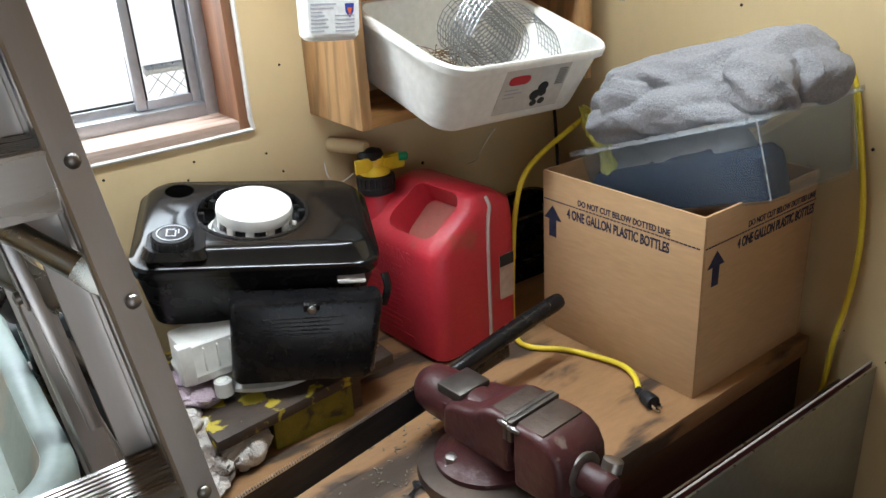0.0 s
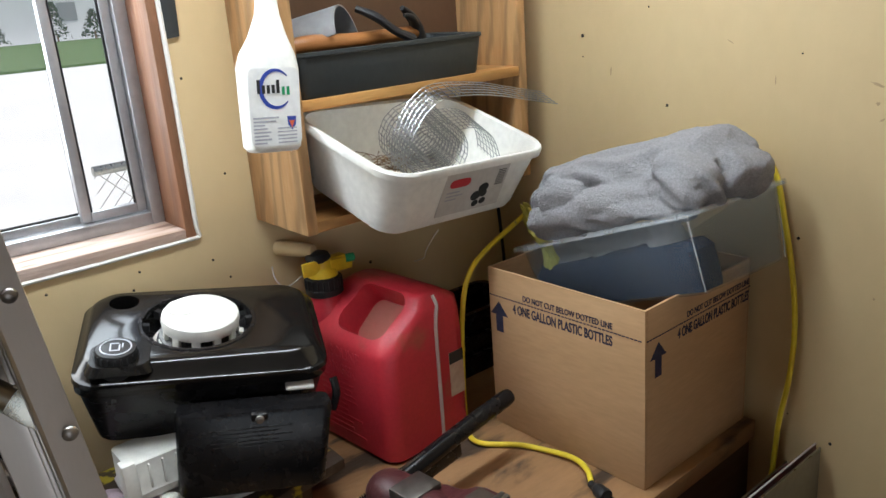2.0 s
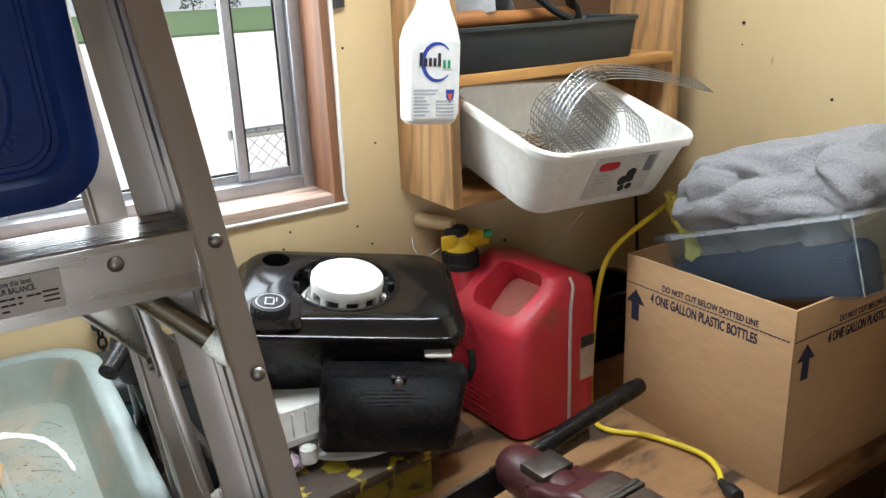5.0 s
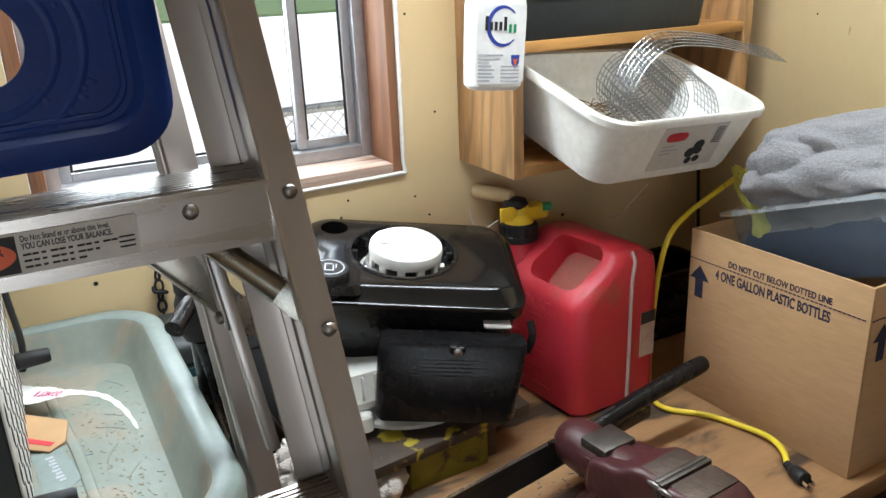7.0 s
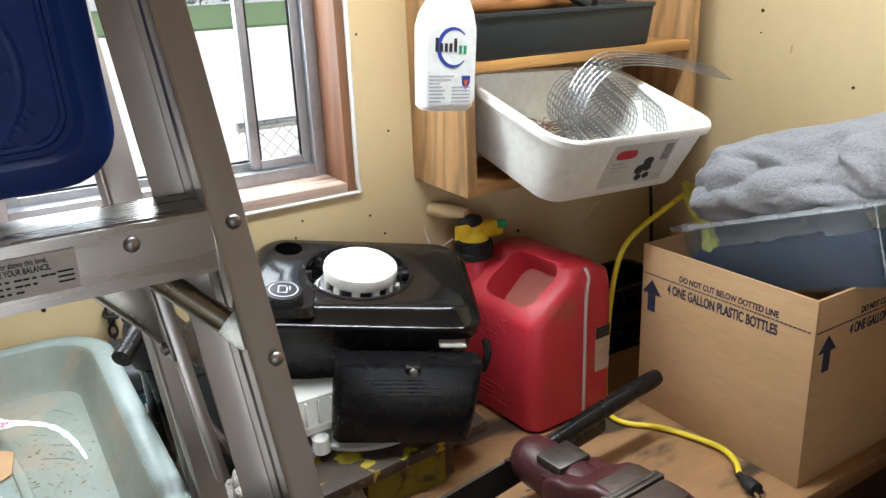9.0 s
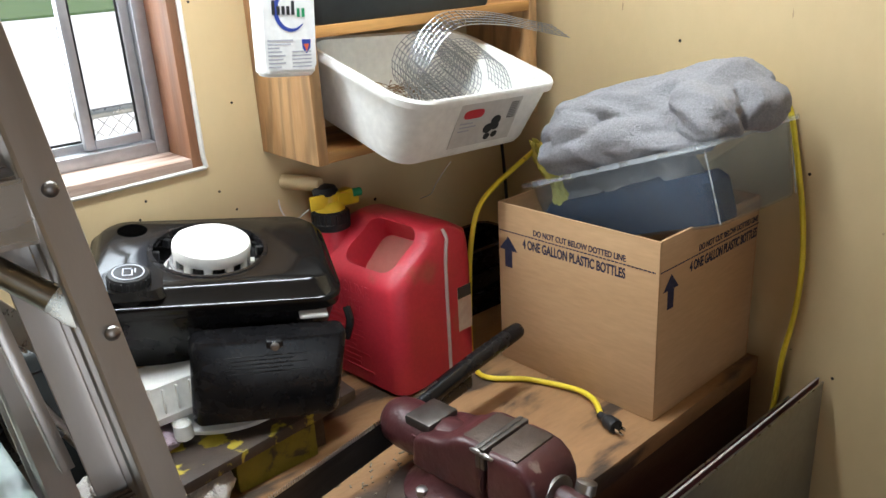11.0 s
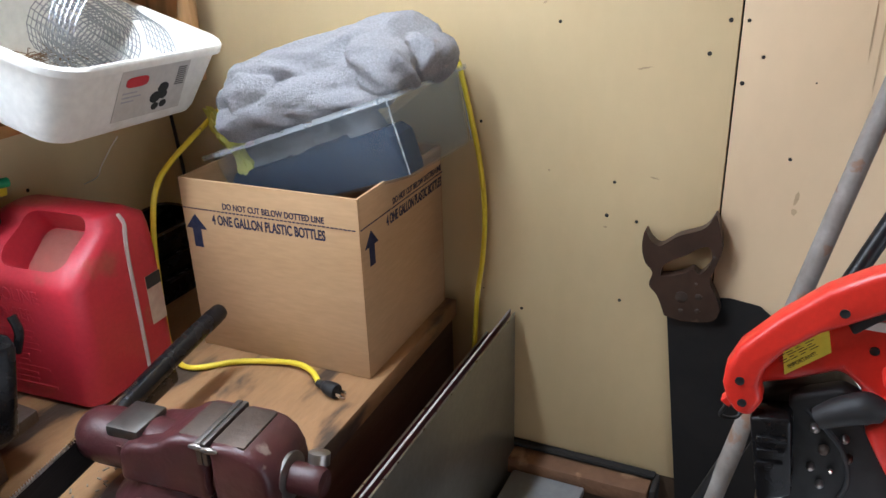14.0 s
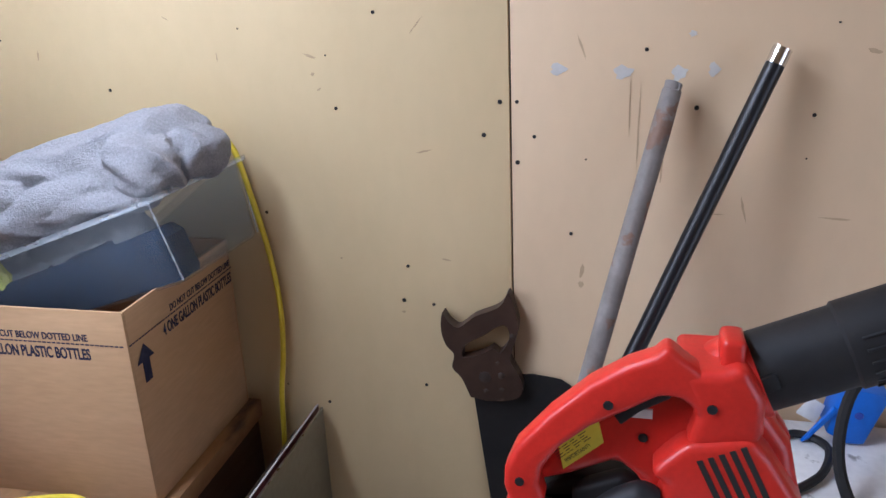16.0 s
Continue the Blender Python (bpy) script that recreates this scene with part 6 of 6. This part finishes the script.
mesh_roll = thing("wire_mesh_roll", M.Translation((0.75, 0.96, 1.42)), "roll of galvanised wire mesh standing in the tub", "wire mesh")
for name, strip, wide, count in (("coil", coil, 1.0, 10), ("arch", arch, 0.62, 6), ("tail", tail, 0.9, 8)):
    t = B()
    for k in range(count):
        thin(t, [p + WV * wide * k / (count - 1) for p in strip[::2] + [strip[-1]]])
    total, last = 0.0, strip[0]
    for p in strip:
        total += (p - last).length
        last = p
        if total > 0.0088:
            total = 0.0
            thin(t, [p, p + WV * wide])
    tagged(part(name, t, WIRE, mesh_roll, "", True, False), kind="stuff")
t = B()
for i in range(90):
    a = rg.uniform(0, 6.28)
    c0 = Vector((0.695 + rg.uniform(-0.03, 0.03), 1.02 + rg.uniform(-0.04, 0.04), 1.375 + rg.uniform(0.0, 0.05)))
    d = Vector((math.cos(a), math.sin(a), rg.uniform(-0.3, 0.5))) * rg.uniform(0.012, 0.035)
    tube(t, [c0 - d, c0 + Vector((0, 0, rg.uniform(0, 0.01))), c0 + d], 0.0007, 3, 3)
heap(t, M.Translation((0.70, 1.03, 1.358)), (0.035, 0.05, 0.014), 31, 30, 18, 0.4, 4.0)
single("dry_nest", t, NEST, "dry twigs of an old bird's nest in the tub", "twigs", kind="stuff")

# ---- cords ----
cordt = [(0.788, 0.690, TOP + 0.010), (0.815, 0.722, TOP + 0.012), (0.829, 0.765, TOP + 0.010), (0.816, 0.826, TOP + 0.007), (0.798, 0.868, TOP + 0.006), (0.760, 0.915, TOP + 0.006), (0.765, 0.955, TOP + 0.006), (0.805, 1.010, TOP + 0.020), (0.815, 1.018, 1.02), (0.812, 1.005, 1.12),
         (0.828, 1.000, 1.185), (0.870, 1.000, 1.218), (0.950, 1.000, 1.252), (1.020, 0.985, 1.290), (1.085, 0.930, 1.345), (1.125, 0.840, 1.368), (1.138, 0.720, 1.380), (1.145, 0.640, 1.385), (1.150, 0.606, 1.360), (1.152, 0.585, 1.280), (1.152, 0.565, 1.180), (1.150, 0.556, 1.088), (1.148, 0.560, 1.00), (1.148, 0.572, 0.92), (1.148, 0.578, 0.83), (1.14, 0.585, 0.70), (1.13, 0.59, 0.5)]
cord = thing("extension_cord", M.Translation((0.79, 0.68, TOP)), "yellow extension cord with a black plug across the bench", "extension cord")
part("cord", tube(B(), cordt, 0.0048, 10, 7), YELLOWCORD, cord, "", True)
pd = Vector((-0.020, -0.075, 0)).normalized()
pm = basis(Vector((0.790, 0.694, TOP + 0.0125)), pd, (0, 0, 1))
t = tube(B(), [(0, 0, 0), (0.012, 0, 0), (0.02, 0, 0), (0.036, 0, 0), (0.042, 0, 0)], [0.0062, 0.007, 0.011, 0.0125, 0.0115], 12, 3, pm)
plug = part("plug", t, BLACKMAT, cord, "black moulded plug", True)
for dz, dy in ((0, -0.0062), (0, 0.0062)):
    part("prong", add_box(B(), (0.040, dz - 0.003, dy - 0.0008), (0.056, dz + 0.003, dy + 0.0008), 0.0004, pm), CHROME, plug, "bright prong", True)
part("prong", tube(B(), [(0.040, -0.006, 0), (0.059, -0.006, 0)], 0.0022, 8, 1, pm), CHROME, plug, "", True)
single("black_cable", tube(B(), [(1.10, 1.255, 1.95), (1.102, 1.25, 1.60), (1.108, 1.24, 1.40), (1.118, 1.23, 1.28), (1.122, 1.22, 1.15), (1.12, 1.2, 0.91)], 0.0036, 8, 6), BLACKMAT, "thin black cable hanging down the corner", "cable")
single("thin_wire", tube(B(), [(0.735, 0.96, 1.30), (0.742, 0.985, 1.28), (0.775, 1.05, 1.235), (0.83, 1.13, 1.19), (0.86, 1.2, 1.16)], 0.0009, 5, 6), LABELGREY, "loose thin wire hanging from the tub", "wire")

# ---- black bin, wall stub, hook and hasp ----
bn = thing("black_bin", M.Translation((0.95, 1.15, TOP)), "black plastic bin on the bench by the wall", "bin")
t = B()
rloft(t, [(TOP, 0.20, 0.11, 0.02, 0.965, 1.185), (1.035, 0.225, 0.125, 0.024, 0.965, 1.185), (1.035, 0.240, 0.140, 0.026, 0.965, 1.185), (1.045, 0.240, 0.140, 0.026, 0.965, 1.185), (1.045, 0.215, 0.115, 0.02, 0.965, 1.185), (TOP + 0.01, 0.19, 0.10, 0.016, 0.965, 1.185)], 4)
part("body", t, BLACKPL, bn, "", True)
for z in (0.945, 0.99):
    part("rib", add_box(B(), (0.86, 1.117, z), (1.07, 1.124, z + 0.006), 0.001), BLACKPL, bn, "", True)
t = lathe(B(), ((0.014, -0.001), (0.014, 0.05), (0.012, 0.075), (0.010, 0.078)), 16, M.Translation((0.600, WY, 1.243)) @ pose(0, 0, 0, 90, 0, 25))
single("wooden_peg", t, WALL, "stubby tan-painted wooden peg fixed in the wall", "peg")
hk = B()
slab(hk, [(-0.010, 0), (0.010, 0.002), (0.016, 0.14), (-0.016, 0.14)], 0, 0.006, M.Translation((0.468, WY - 0.001, 1.632)) @ pose(0, 0, 0, 90), 0.001)
single("hanging_blade", hk, CHARCOAL, "grey tapered metal tool hanging on the wall", "tool")
hs = thing("chain_hook", M.Translation((0.02, WY, 1.17)), "small black iron hook and chain on the wall", "hook")
for i in range(4):
    z = 1.205 - i * 0.017
    a = [(0.018 + 0.006 * math.cos(q) * (1 if i % 2 else 0.5), WY - 0.006 - (0 if i % 2 else 0.004) * math.sin(q), z + 0.010 * math.sin(q)) for q in [2 * math.pi * j / 12 for j in range(13)]]
    part("link", tube(B(), a, 0.0022, 6, 1), BLACKMAT, hs, "", True)
part("staple", tube(B(), [(0.010, WY, 1.185), (0.010, WY - 0.014, 1.182), (0.026, WY - 0.014, 1.178), (0.026, WY, 1.175)], 0.003, 6, 4), BLACKMAT, hs, "", True)
part("hook", tube(B(), [(0.018, WY - 0.007, 1.150), (0.020, WY - 0.009, 1.12), (0.030, WY - 0.010, 1.09)], 0.002, 6, 4), BLACKMAT, hs, "", True)

# ---- handsaw against the east wall ----
SW = basis((WX - 0.012, 0.212, 1.00), (0, -1, 0), (0, 0, 1))        # x southwards, y up, z westwards
sw = thing("handsaw", SW, "old handsaw with a worn wooden handle against the wall", "saw")
t = B()
slab(t, [(0.040, -0.52), (0.168, -0.52), (0.158, -0.060), (0.150, -0.030), (0.130, -0.015), (0.084, -0.009), (-0.010, -0.020), (-0.016, -0.040)], -0.004, -0.0015)
part("blade", t, BLADE, sw, "blackened wide blade")
t = B()
hout = [p[:2] for p in spline([(x, y, 0) for x, y in ((-0.016, -0.050), (-0.030, -0.016), (-0.045, 0.002), (-0.041, 0.026), (-0.054, 0.042), (-0.061, 0.068), (-0.058, 0.098), (-0.049, 0.084), (-0.034, 0.074), (-0.020, 0.083), (-0.004, 0.096), (0.028, 0.110), (0.041, 0.123), (0.049, 0.139), (0.058, 0.115), (0.064, 0.082), (0.057, 0.050), (0.050, 0.024), (0.062, 0.000), (0.071, -0.024), (0.064, -0.043), (0.046, -0.051), (0.012, -0.055))], 3)]
slab(t, hout, -0.006, 0.016)
bmesh.ops.triangulate(t, faces=t.faces[:], ngon_method="EAR_CLIP")
cut = B()
slab(cut, [p[:2] for p in spline([(x, y, 0) for x, y in ((-0.027, 0.021), (-0.026, 0.036), (-0.014, 0.050), (0.010, 0.064), (0.028, 0.078), (0.043, 0.083), (0.050, 0.070), (0.047, 0.052), (0.034, 0.034), (0.023, 0.041), (0.010, 0.033), (-0.010, 0.024))], 4)], -0.02, 0.03)
t = carve(t, cut)
part("handle", t, SAWGRIP, sw, "worn dark wooden grip")
for x, y, r in ((0.009, -0.011, 0.010), (0.036, -0.006, 0.0055), (0.054, 0.066, 0.004), (0.010, -0.036, 0.004), (0.036, -0.032, 0.004), (0.030, 0.016, 0.003)):
    part("screw", lathe(B(), ((r, 0), (r, 0.001), (r * 0.6, 0.0018)), 18, M.Translation((x, y, 0.0162))), RUSTY, sw, "brass saw screw")

# ---- poles leaning on the east wall ----
t = tube(B(), [(0.795, 0.272, 0.012), (0.95, 0.105, 0.757), (1.122, -0.054, 1.405), (1.126, -0.058, 1.423)], [0.014, 0.014, 0.014, 0.009], 16, 5)
single("grey_pole", t, PIPE, "weathered grey pole leaning on the wall", "pole")
bp = thing("black_pole", M.Translation((0.76, 0.40, 0)), "glossy black pole with a chrome end leaning on the wall", "pole")
pA, pB = Vector((0.775, 0.432, 0.012)), Vector((1.130, -0.191, 1.482))
part("tube", tube(B(), [pA, pB], 0.0125, 16, 1), BLACKTUBE, bp, "", True)
part("end", tube(B(), [pB, pB + (pB - pA).normalized() * 0.022], 0.0128, 16, 1), CHROME, bp, "bright chrome end", True)

# ---- white table with the leaf blower ----
tb = thing("side_table", M.Translation((0.85, -0.6, 0)), "white paint-spattered table along the wall", "table")
part("tabletop", add_box(B(), (0.52, -1.25, 0.92), (1.15, 0.028, 0.95), 0.003), TABLEWHITE, tb, "", True)
for x in (0.55, 1.07):
    for y in (-1.2, -0.06):
        part("leg", add_box(B(), (x, y, 0), (x + 0.05, y + 0.05, 0.919), 0.003), TABLEWHITE, tb, "", True)

bl = thing("leaf_blower", M.Translation((0.75, -0.05, 0.95)), "red petrol leaf blower with a black tube on a table", "leaf blower")
YZ = M(((0, 0, -1, 0), (-1, 0, 0, 0), (0, 1, 0, 0), (0, 0, 0, 1)))   # outline x = -y world, outline y = z world, thickness to -x


def plate(outline, x0, x1, bevel, name, material, label="", seg=3, parent=None):
    t = B()
    slab(t, [(-y, z) for y, z in outline], -x1, -x0, YZ, bevel, seg)
    return part(name, t, material, parent or bl, label, True)


plate([(0.078, 1.100), (0.062, 1.132), (0.026, 1.176), (-0.020, 1.208), (-0.075, 1.232), (-0.112, 1.270), (-0.140, 1.240), (-0.150, 1.215), (-0.178, 1.175), (-0.200, 1.080), (-0.205, 0.990), (-0.105, 0.985), (-0.078, 1.035), (-0.046, 1.075), (-0.040, 1.120), (-0.015, 1.140), (0.030, 1.118)], 0.715, 0.775, 0.012, "housing", REDPL, "glossy red plastic housing")
plate([(0.091, 1.096), (0.097, 1.115), (0.096, 1.135), (0.085, 1.162), (0.051, 1.203), (0.012, 1.240), (-0.023, 1.263), (-0.047, 1.274), (-0.058, 1.286), (-0.074, 1.272), (-0.097, 1.255), (-0.104, 1.225), (-0.090, 1.205), (-0.085, 1.222), (-0.072, 1.232), (-0.053, 1.233), (-0.022, 1.213), (0.011, 1.193), (0.041, 1.166), (0.057, 1.140), (0.061, 1.122), (0.054, 1.102), (0.065, 1.080), (0.080, 1.082)], 0.690, 0.722, 0.0075, "handle", REDPL, "moulded red handle", 4)
plate([(-0.066, 1.262), (-0.106, 1.262), (-0.126, 1.272), (-0.147, 1.238), (-0.148, 1.200), (-0.140, 1.184), (-0.078, 1.180), (-0.088, 1.215)], 0.689, 0.780, 0.011, "shoulder", REDPL, "red moulded shoulder", 4)
plate([(-0.046, 1.150), (-0.060, 1.168), (-0.078, 1.187), (-0.138, 1.199), (-0.156, 1.180), (-0.190, 1.125), (-0.206, 1.060), (-0.208, 0.985), (-0.105, 0.985), (-0.084, 1.022), (-0.057, 1.067), (-0.040, 1.098), (-0.054, 1.113), (-0.062, 1.140)], 0.684, 0.760, 0.010, "fan_cover", REDPL, "red fan cover", 4)
for i in range(5):
    y0, dz = -0.089 - i * 0.0095, i * 0.0045
    plate([(y0, 1.172 + dz), (y0 - 0.0052, 1.174 + dz), (y0 - 0.0345, 1.112 + dz), (y0 - 0.0293, 1.110 + dz)], 0.6832, 0.687, 0.0, "vent_slot", DARKSLOT, "dark vent slot")
for i in range(9):
    z0 = 1.075 - i * 0.0085
    plate([(-0.128 - i * 0.001, z0), (-0.176 - i * 0.001, z0 + 0.012), (-0.176 - i * 0.001, z0 + 0.0085), (-0.128 - i * 0.001, z0 - 0.0035)], 0.6832, 0.687, 0.0, "grille_slot", DARKSLOT, "dark grille slot")
lm = basis((0.7135, 0.0, 0), (0, -1, 0), (0, 0, 1))
LB = [(0.044, 1.160), (0.004, 1.190), (-0.002, 1.164), (0.038, 1.128)]
plate(LB, 0.7125, 0.7148, 0.0, "label", LABELYEL, "yellow warning label")
lb = basis((0.7121, 0.0385, 1.1295), (0, -0.74, 0.67), (0, 0.22, 1))
t = B()
for i in range(6):
    for k in range(4):
        add_box(t, (0.005 + k * 0.011, 0.0105 + i * 0.0028, -0.0003), (0.0145 + k * 0.011 - 0.002 * ((i + k) % 3), 0.0112 + i * 0.0028, 0.0), 0, lb)
part("printed_line", t, LABELBLACK, bl, "", True)
lettering("label_word", "IMPORTANT!", 0.0062, lb @ M.Translation((0.008, 0.003, 0.0002)), LABELBLACK, bl, 0.0001, 0.9)
part("sticker", add_box(B(), (0.7125, -0.048, 1.196), (0.7150, -0.022, 1.206), 0, M.Translation((0, 0, 0))), LABELWHITE, bl, "small white sticker", True)
plate([(-0.010, 1.206), (-0.018, 1.194), (-0.036, 1.211), (-0.064, 1.228), (-0.066, 1.238), (-0.040, 1.232)], 0.698, 0.718, 0.003, "trigger", BLACKMAT, "black trigger")
for y, z, x in ((-0.006, 1.221, 0.6895), (0.080, 1.124, 0.6895), (-0.100, 1.226, 0.6885), (-0.040, 1.173, 0.7145), (0.075, 1.098, 0.6895)):
    part("screw", lathe(B(), ((0.0048, -0.004), (0.0048, 0.0012), (0.003, 0.0005)), 12, M.Translation((x, y, z)) @ pose(0, 0, 0, 0, -90)), BLACKMAT, bl, "dark recessed screw", True)
eng2 = plate([(0.068, 1.085), (0.060, 1.045), (0.045, 0.965), (-0.02, 0.951), (-0.105, 0.951), (-0.095, 0.99), (-0.06, 1.06), (-0.02, 1.110), (0.03, 1.106)], 0.73, 0.80, 0.008, "motor", BLACKMAT, "black motor block")
plate([(0.030, 1.100), (-0.020, 1.122), (-0.046, 1.112), (-0.062, 1.060), (-0.100, 0.990), (-0.030, 0.953), (0.020, 0.960), (0.026, 1.050)], 0.716, 0.740, 0.006, "carburettor", BLACKMAT, "oily black carburettor body")
plate([(0.066, 1.082), (0.024, 1.088), (0.012, 0.99), (0.046, 0.972)], 0.690, 0.732, 0.006, "air_box", BLACKPL, "dark grey air filter box", parent=bl)
for i in range(3):
    plate([(0.056 - i * 0.002, 1.062 - i * 0.016), (0.026, 1.066 - i * 0.016), (0.026, 1.060 - i * 0.016), (0.054, 1.055 - i * 0.016)], 0.686, 0.691, 0.001, "rib", BLACKPL)
tube_k = tube(B(), [(0.690, 0.000, 1.098), (0.688, -0.018, 1.112), (0.688, -0.040, 1.122), (0.690, -0.055, 1.120)], [0.012, 0.015, 0.017, 0.012], 12, 4)
part("choke_knob", tube_k, BLACKMAT, bl, "matt black priming knob", True)
for i, (y, z, r, mt) in enumerate(((0.000, 1.070, 0.007, STEEL), (-0.012, 1.045, 0.008, RUSTY), (-0.002, 1.020, 0.006, STEEL), (-0.022, 1.022, 0.005, CHROME), (-0.030, 1.064, 0.006, STEEL), (-0.014, 1.000, 0.006, STEEL), (-0.036, 1.040, 0.007, RUSTY))):
    part("carburettor_stud", lathe(B(), ((r * 0.75, 0), (r * 0.75, 0.006), (r * 0.5, 0.009), (r * 0.3, 0.010)), 10, M.Translation((0.717, y, z)) @ pose(0, 0, 0, 0, -90)), mt, bl, "small metal carburettor fitting", True)
part("fuel_line", tube(B(), [(0.715, 0.01, 1.09), (0.705, -0.012, 1.075), (0.708, -0.03, 1.05), (0.712, -0.04, 1.01), (0.72, -0.03, 0.97)], 0.003, 8, 5), BLACKMAT, bl, "", True)
part("starter_cord", tube(B(), [(0.74, 0.075, 1.085), (0.74, 0.092, 1.06), (0.76, 0.098, 1.03), (0.78, 0.08, 1.02), (0.79, 0.07, 1.05)], 0.0025, 6, 6), BLACKMAT, bl, "", True)
plate([(0.098, 1.085), (0.086, 1.100), (0.080, 1.092), (0.088, 1.078)], 0.705, 0.72, 0.002, "lug", REDPL)
cA, cB = Vector((0.745, -0.128, 1.232)), Vector((0.76, -0.56, 1.420))
cdv = (cB - cA).normalized()
part("collar", tube(B(), [cA - cdv * 0.03, cA + cdv * 0.015, cA + cdv * 0.018], [0.040, 0.0445, 0.0435], 36, 3), REDPL, bl, "red clamp collar", True)
tu = part("blower_tube", tube(B(), [cA, cA + cdv * 0.16, cB], [0.040, 0.040, 0.038], 28, 6), BLACKMAT, bl, "dusty black plastic tube", True)
part("lug", add_box(B(), (0.705, -0.128, 1.258), (0.745, -0.106, 1.288), 0.006, None, 3), REDPL, bl, "", True)
part("sleeve", tube(B(), [cA + cdv * 0.098, cA + cdv * 0.101, cA + cdv * 0.30], [0.040, 0.0428, 0.0418], 36, 1), BLACKMAT, tu, "stepped outer sleeve", True)
tm = basis(cA, cdv, (-1, 0, 0))
for i in range(7):
    a = radians(-30 + i * 16)
    part("rib", add_box(B(), (0.112, -0.0012, -0.002), (0.20, 0.0012, 0.0022), 0.0006, tm @ pose(0, 0, 0, math.degrees(a)) @ M.Translation((0, 0.0425, 0)) @ pose(0, 0, 0, 90)), BLACKMAT, tu, "lengthwise rib", True)
part("bayonet", add_box(B(), (0.016, 0.037, -0.008), (0.034, 0.0425, 0.008), 0.002, tm @ pose(0, 0, 0, -8)), BLACKMAT, tu, "moulded bayonet lug", True)
plate([(-0.150, 1.184), (-0.156, 1.194), (-0.168, 1.194), (-0.181, 1.172), (-0.175, 1.162), (-0.163, 1.165)], 0.735, 0.752, 0.004, "strap_lug", REDPL)

bb = thing("blue_cleaning_box", M.Translation((1.11, -0.33, 0.95)), "bright blue plastic block leaning on the table", "blue box")
BLUEBOX = mat("bright_blue_plastic", (0.012, 0.13, 0.56), (0.01, 0.11, 0.48), 0.4, scale=12)
plate([(-0.300, 0.968), (-0.306, 1.004), (-0.326, 1.042), (-0.378, 1.032), (-0.352, 0.953), (-0.330, 0.952)], 1.090, 1.140, 0.004, "block", BLUEBOX, "", 2, bb)
plate([(-0.268, 0.952), (-0.276, 0.956), (-0.312, 1.006), (-0.306, 1.012)], 1.086, 1.094, 0.001, "strut", BLUEBOX, "", 2, bb)
plate([(-0.262, 0.985), (-0.290, 0.970), (-0.300, 1.000), (-0.280, 1.012)], 1.110, 1.114, 0.001, "paper_tag", LABELWHITE, "white printed tag", 2, bb)
part("screw", lathe(B(), ((0.006, 0), (0.005, 0.002)), 10, M.Translation((1.0895, -0.340, 1.0)) @ pose(0, 0, 0, 0, -90)), PRINTBLUE, bb, "", True)
single("black_hose", tube(B(), [(1.05, -0.20, 0.957), (1.10, -0.26, 0.957), (1.07, -0.30, 0.957), (1.00, -0.28, 0.96), (0.96, -0.24, 0.957)], 0.006, 8, 6), BLACKMAT, "black hose curled on the table", "hose")
single("black_power_cord", tube(B(), [(1.08, -0.36, 1.10), (1.03, -0.31, 1.07), (0.98, -0.29, 1.01), (0.93, -0.30, 0.965), (0.88, -0.33, 0.957), (0.80, -0.40, 0.957)], 0.008, 8, 6), BLACKMAT, "thick black power cord on the table", "cord")

# ---- filings and grit on the bench ----
t = B()
for _ in range(260):
    x, y = rg.gauss(0.44, 0.10), rg.gauss(0.76, 0.07)
    if 0.06 < x < 1.1 and 0.62 < y < 1.0 and math.hypot(x - 0.498, y - 0.715) > 0.10:
        k = rg.uniform(0.0006, 0.0022)
        add_box(t, (-k * rg.uniform(0.5, 2.5), -k * 0.6, 0), (k * rg.uniform(0.5, 2.5), k * 0.6, k * 0.8), 0, M.Translation((x, y, TOP)) @ pose(0, 0, 0, 0, 0, rg.uniform(0, 180)))
single("filings", t, mat("filings_and_grit", (0.10, 0.08, 0.06), (0.32, 0.27, 0.2), 0.6, scale=300, metal=0.3), "metal filings and grit scattered on the bench", "debris", kind="stuff")
t = B()
for k in range(4):
    tube(t, [(0.405 + 0.004 * k, 0.735, TOP + 0.002), (0.398, 0.742 + 0.004 * k, TOP + 0.006), (0.388, 0.738, TOP + 0.003 + 0.002 * k), (0.380, 0.730 + 0.003 * k, TOP + 0.002)], 0.0013, 5, 4)
single("metal_swarf", t, BLACKMAT, "small curl of black swarf on the bench", "swarf")
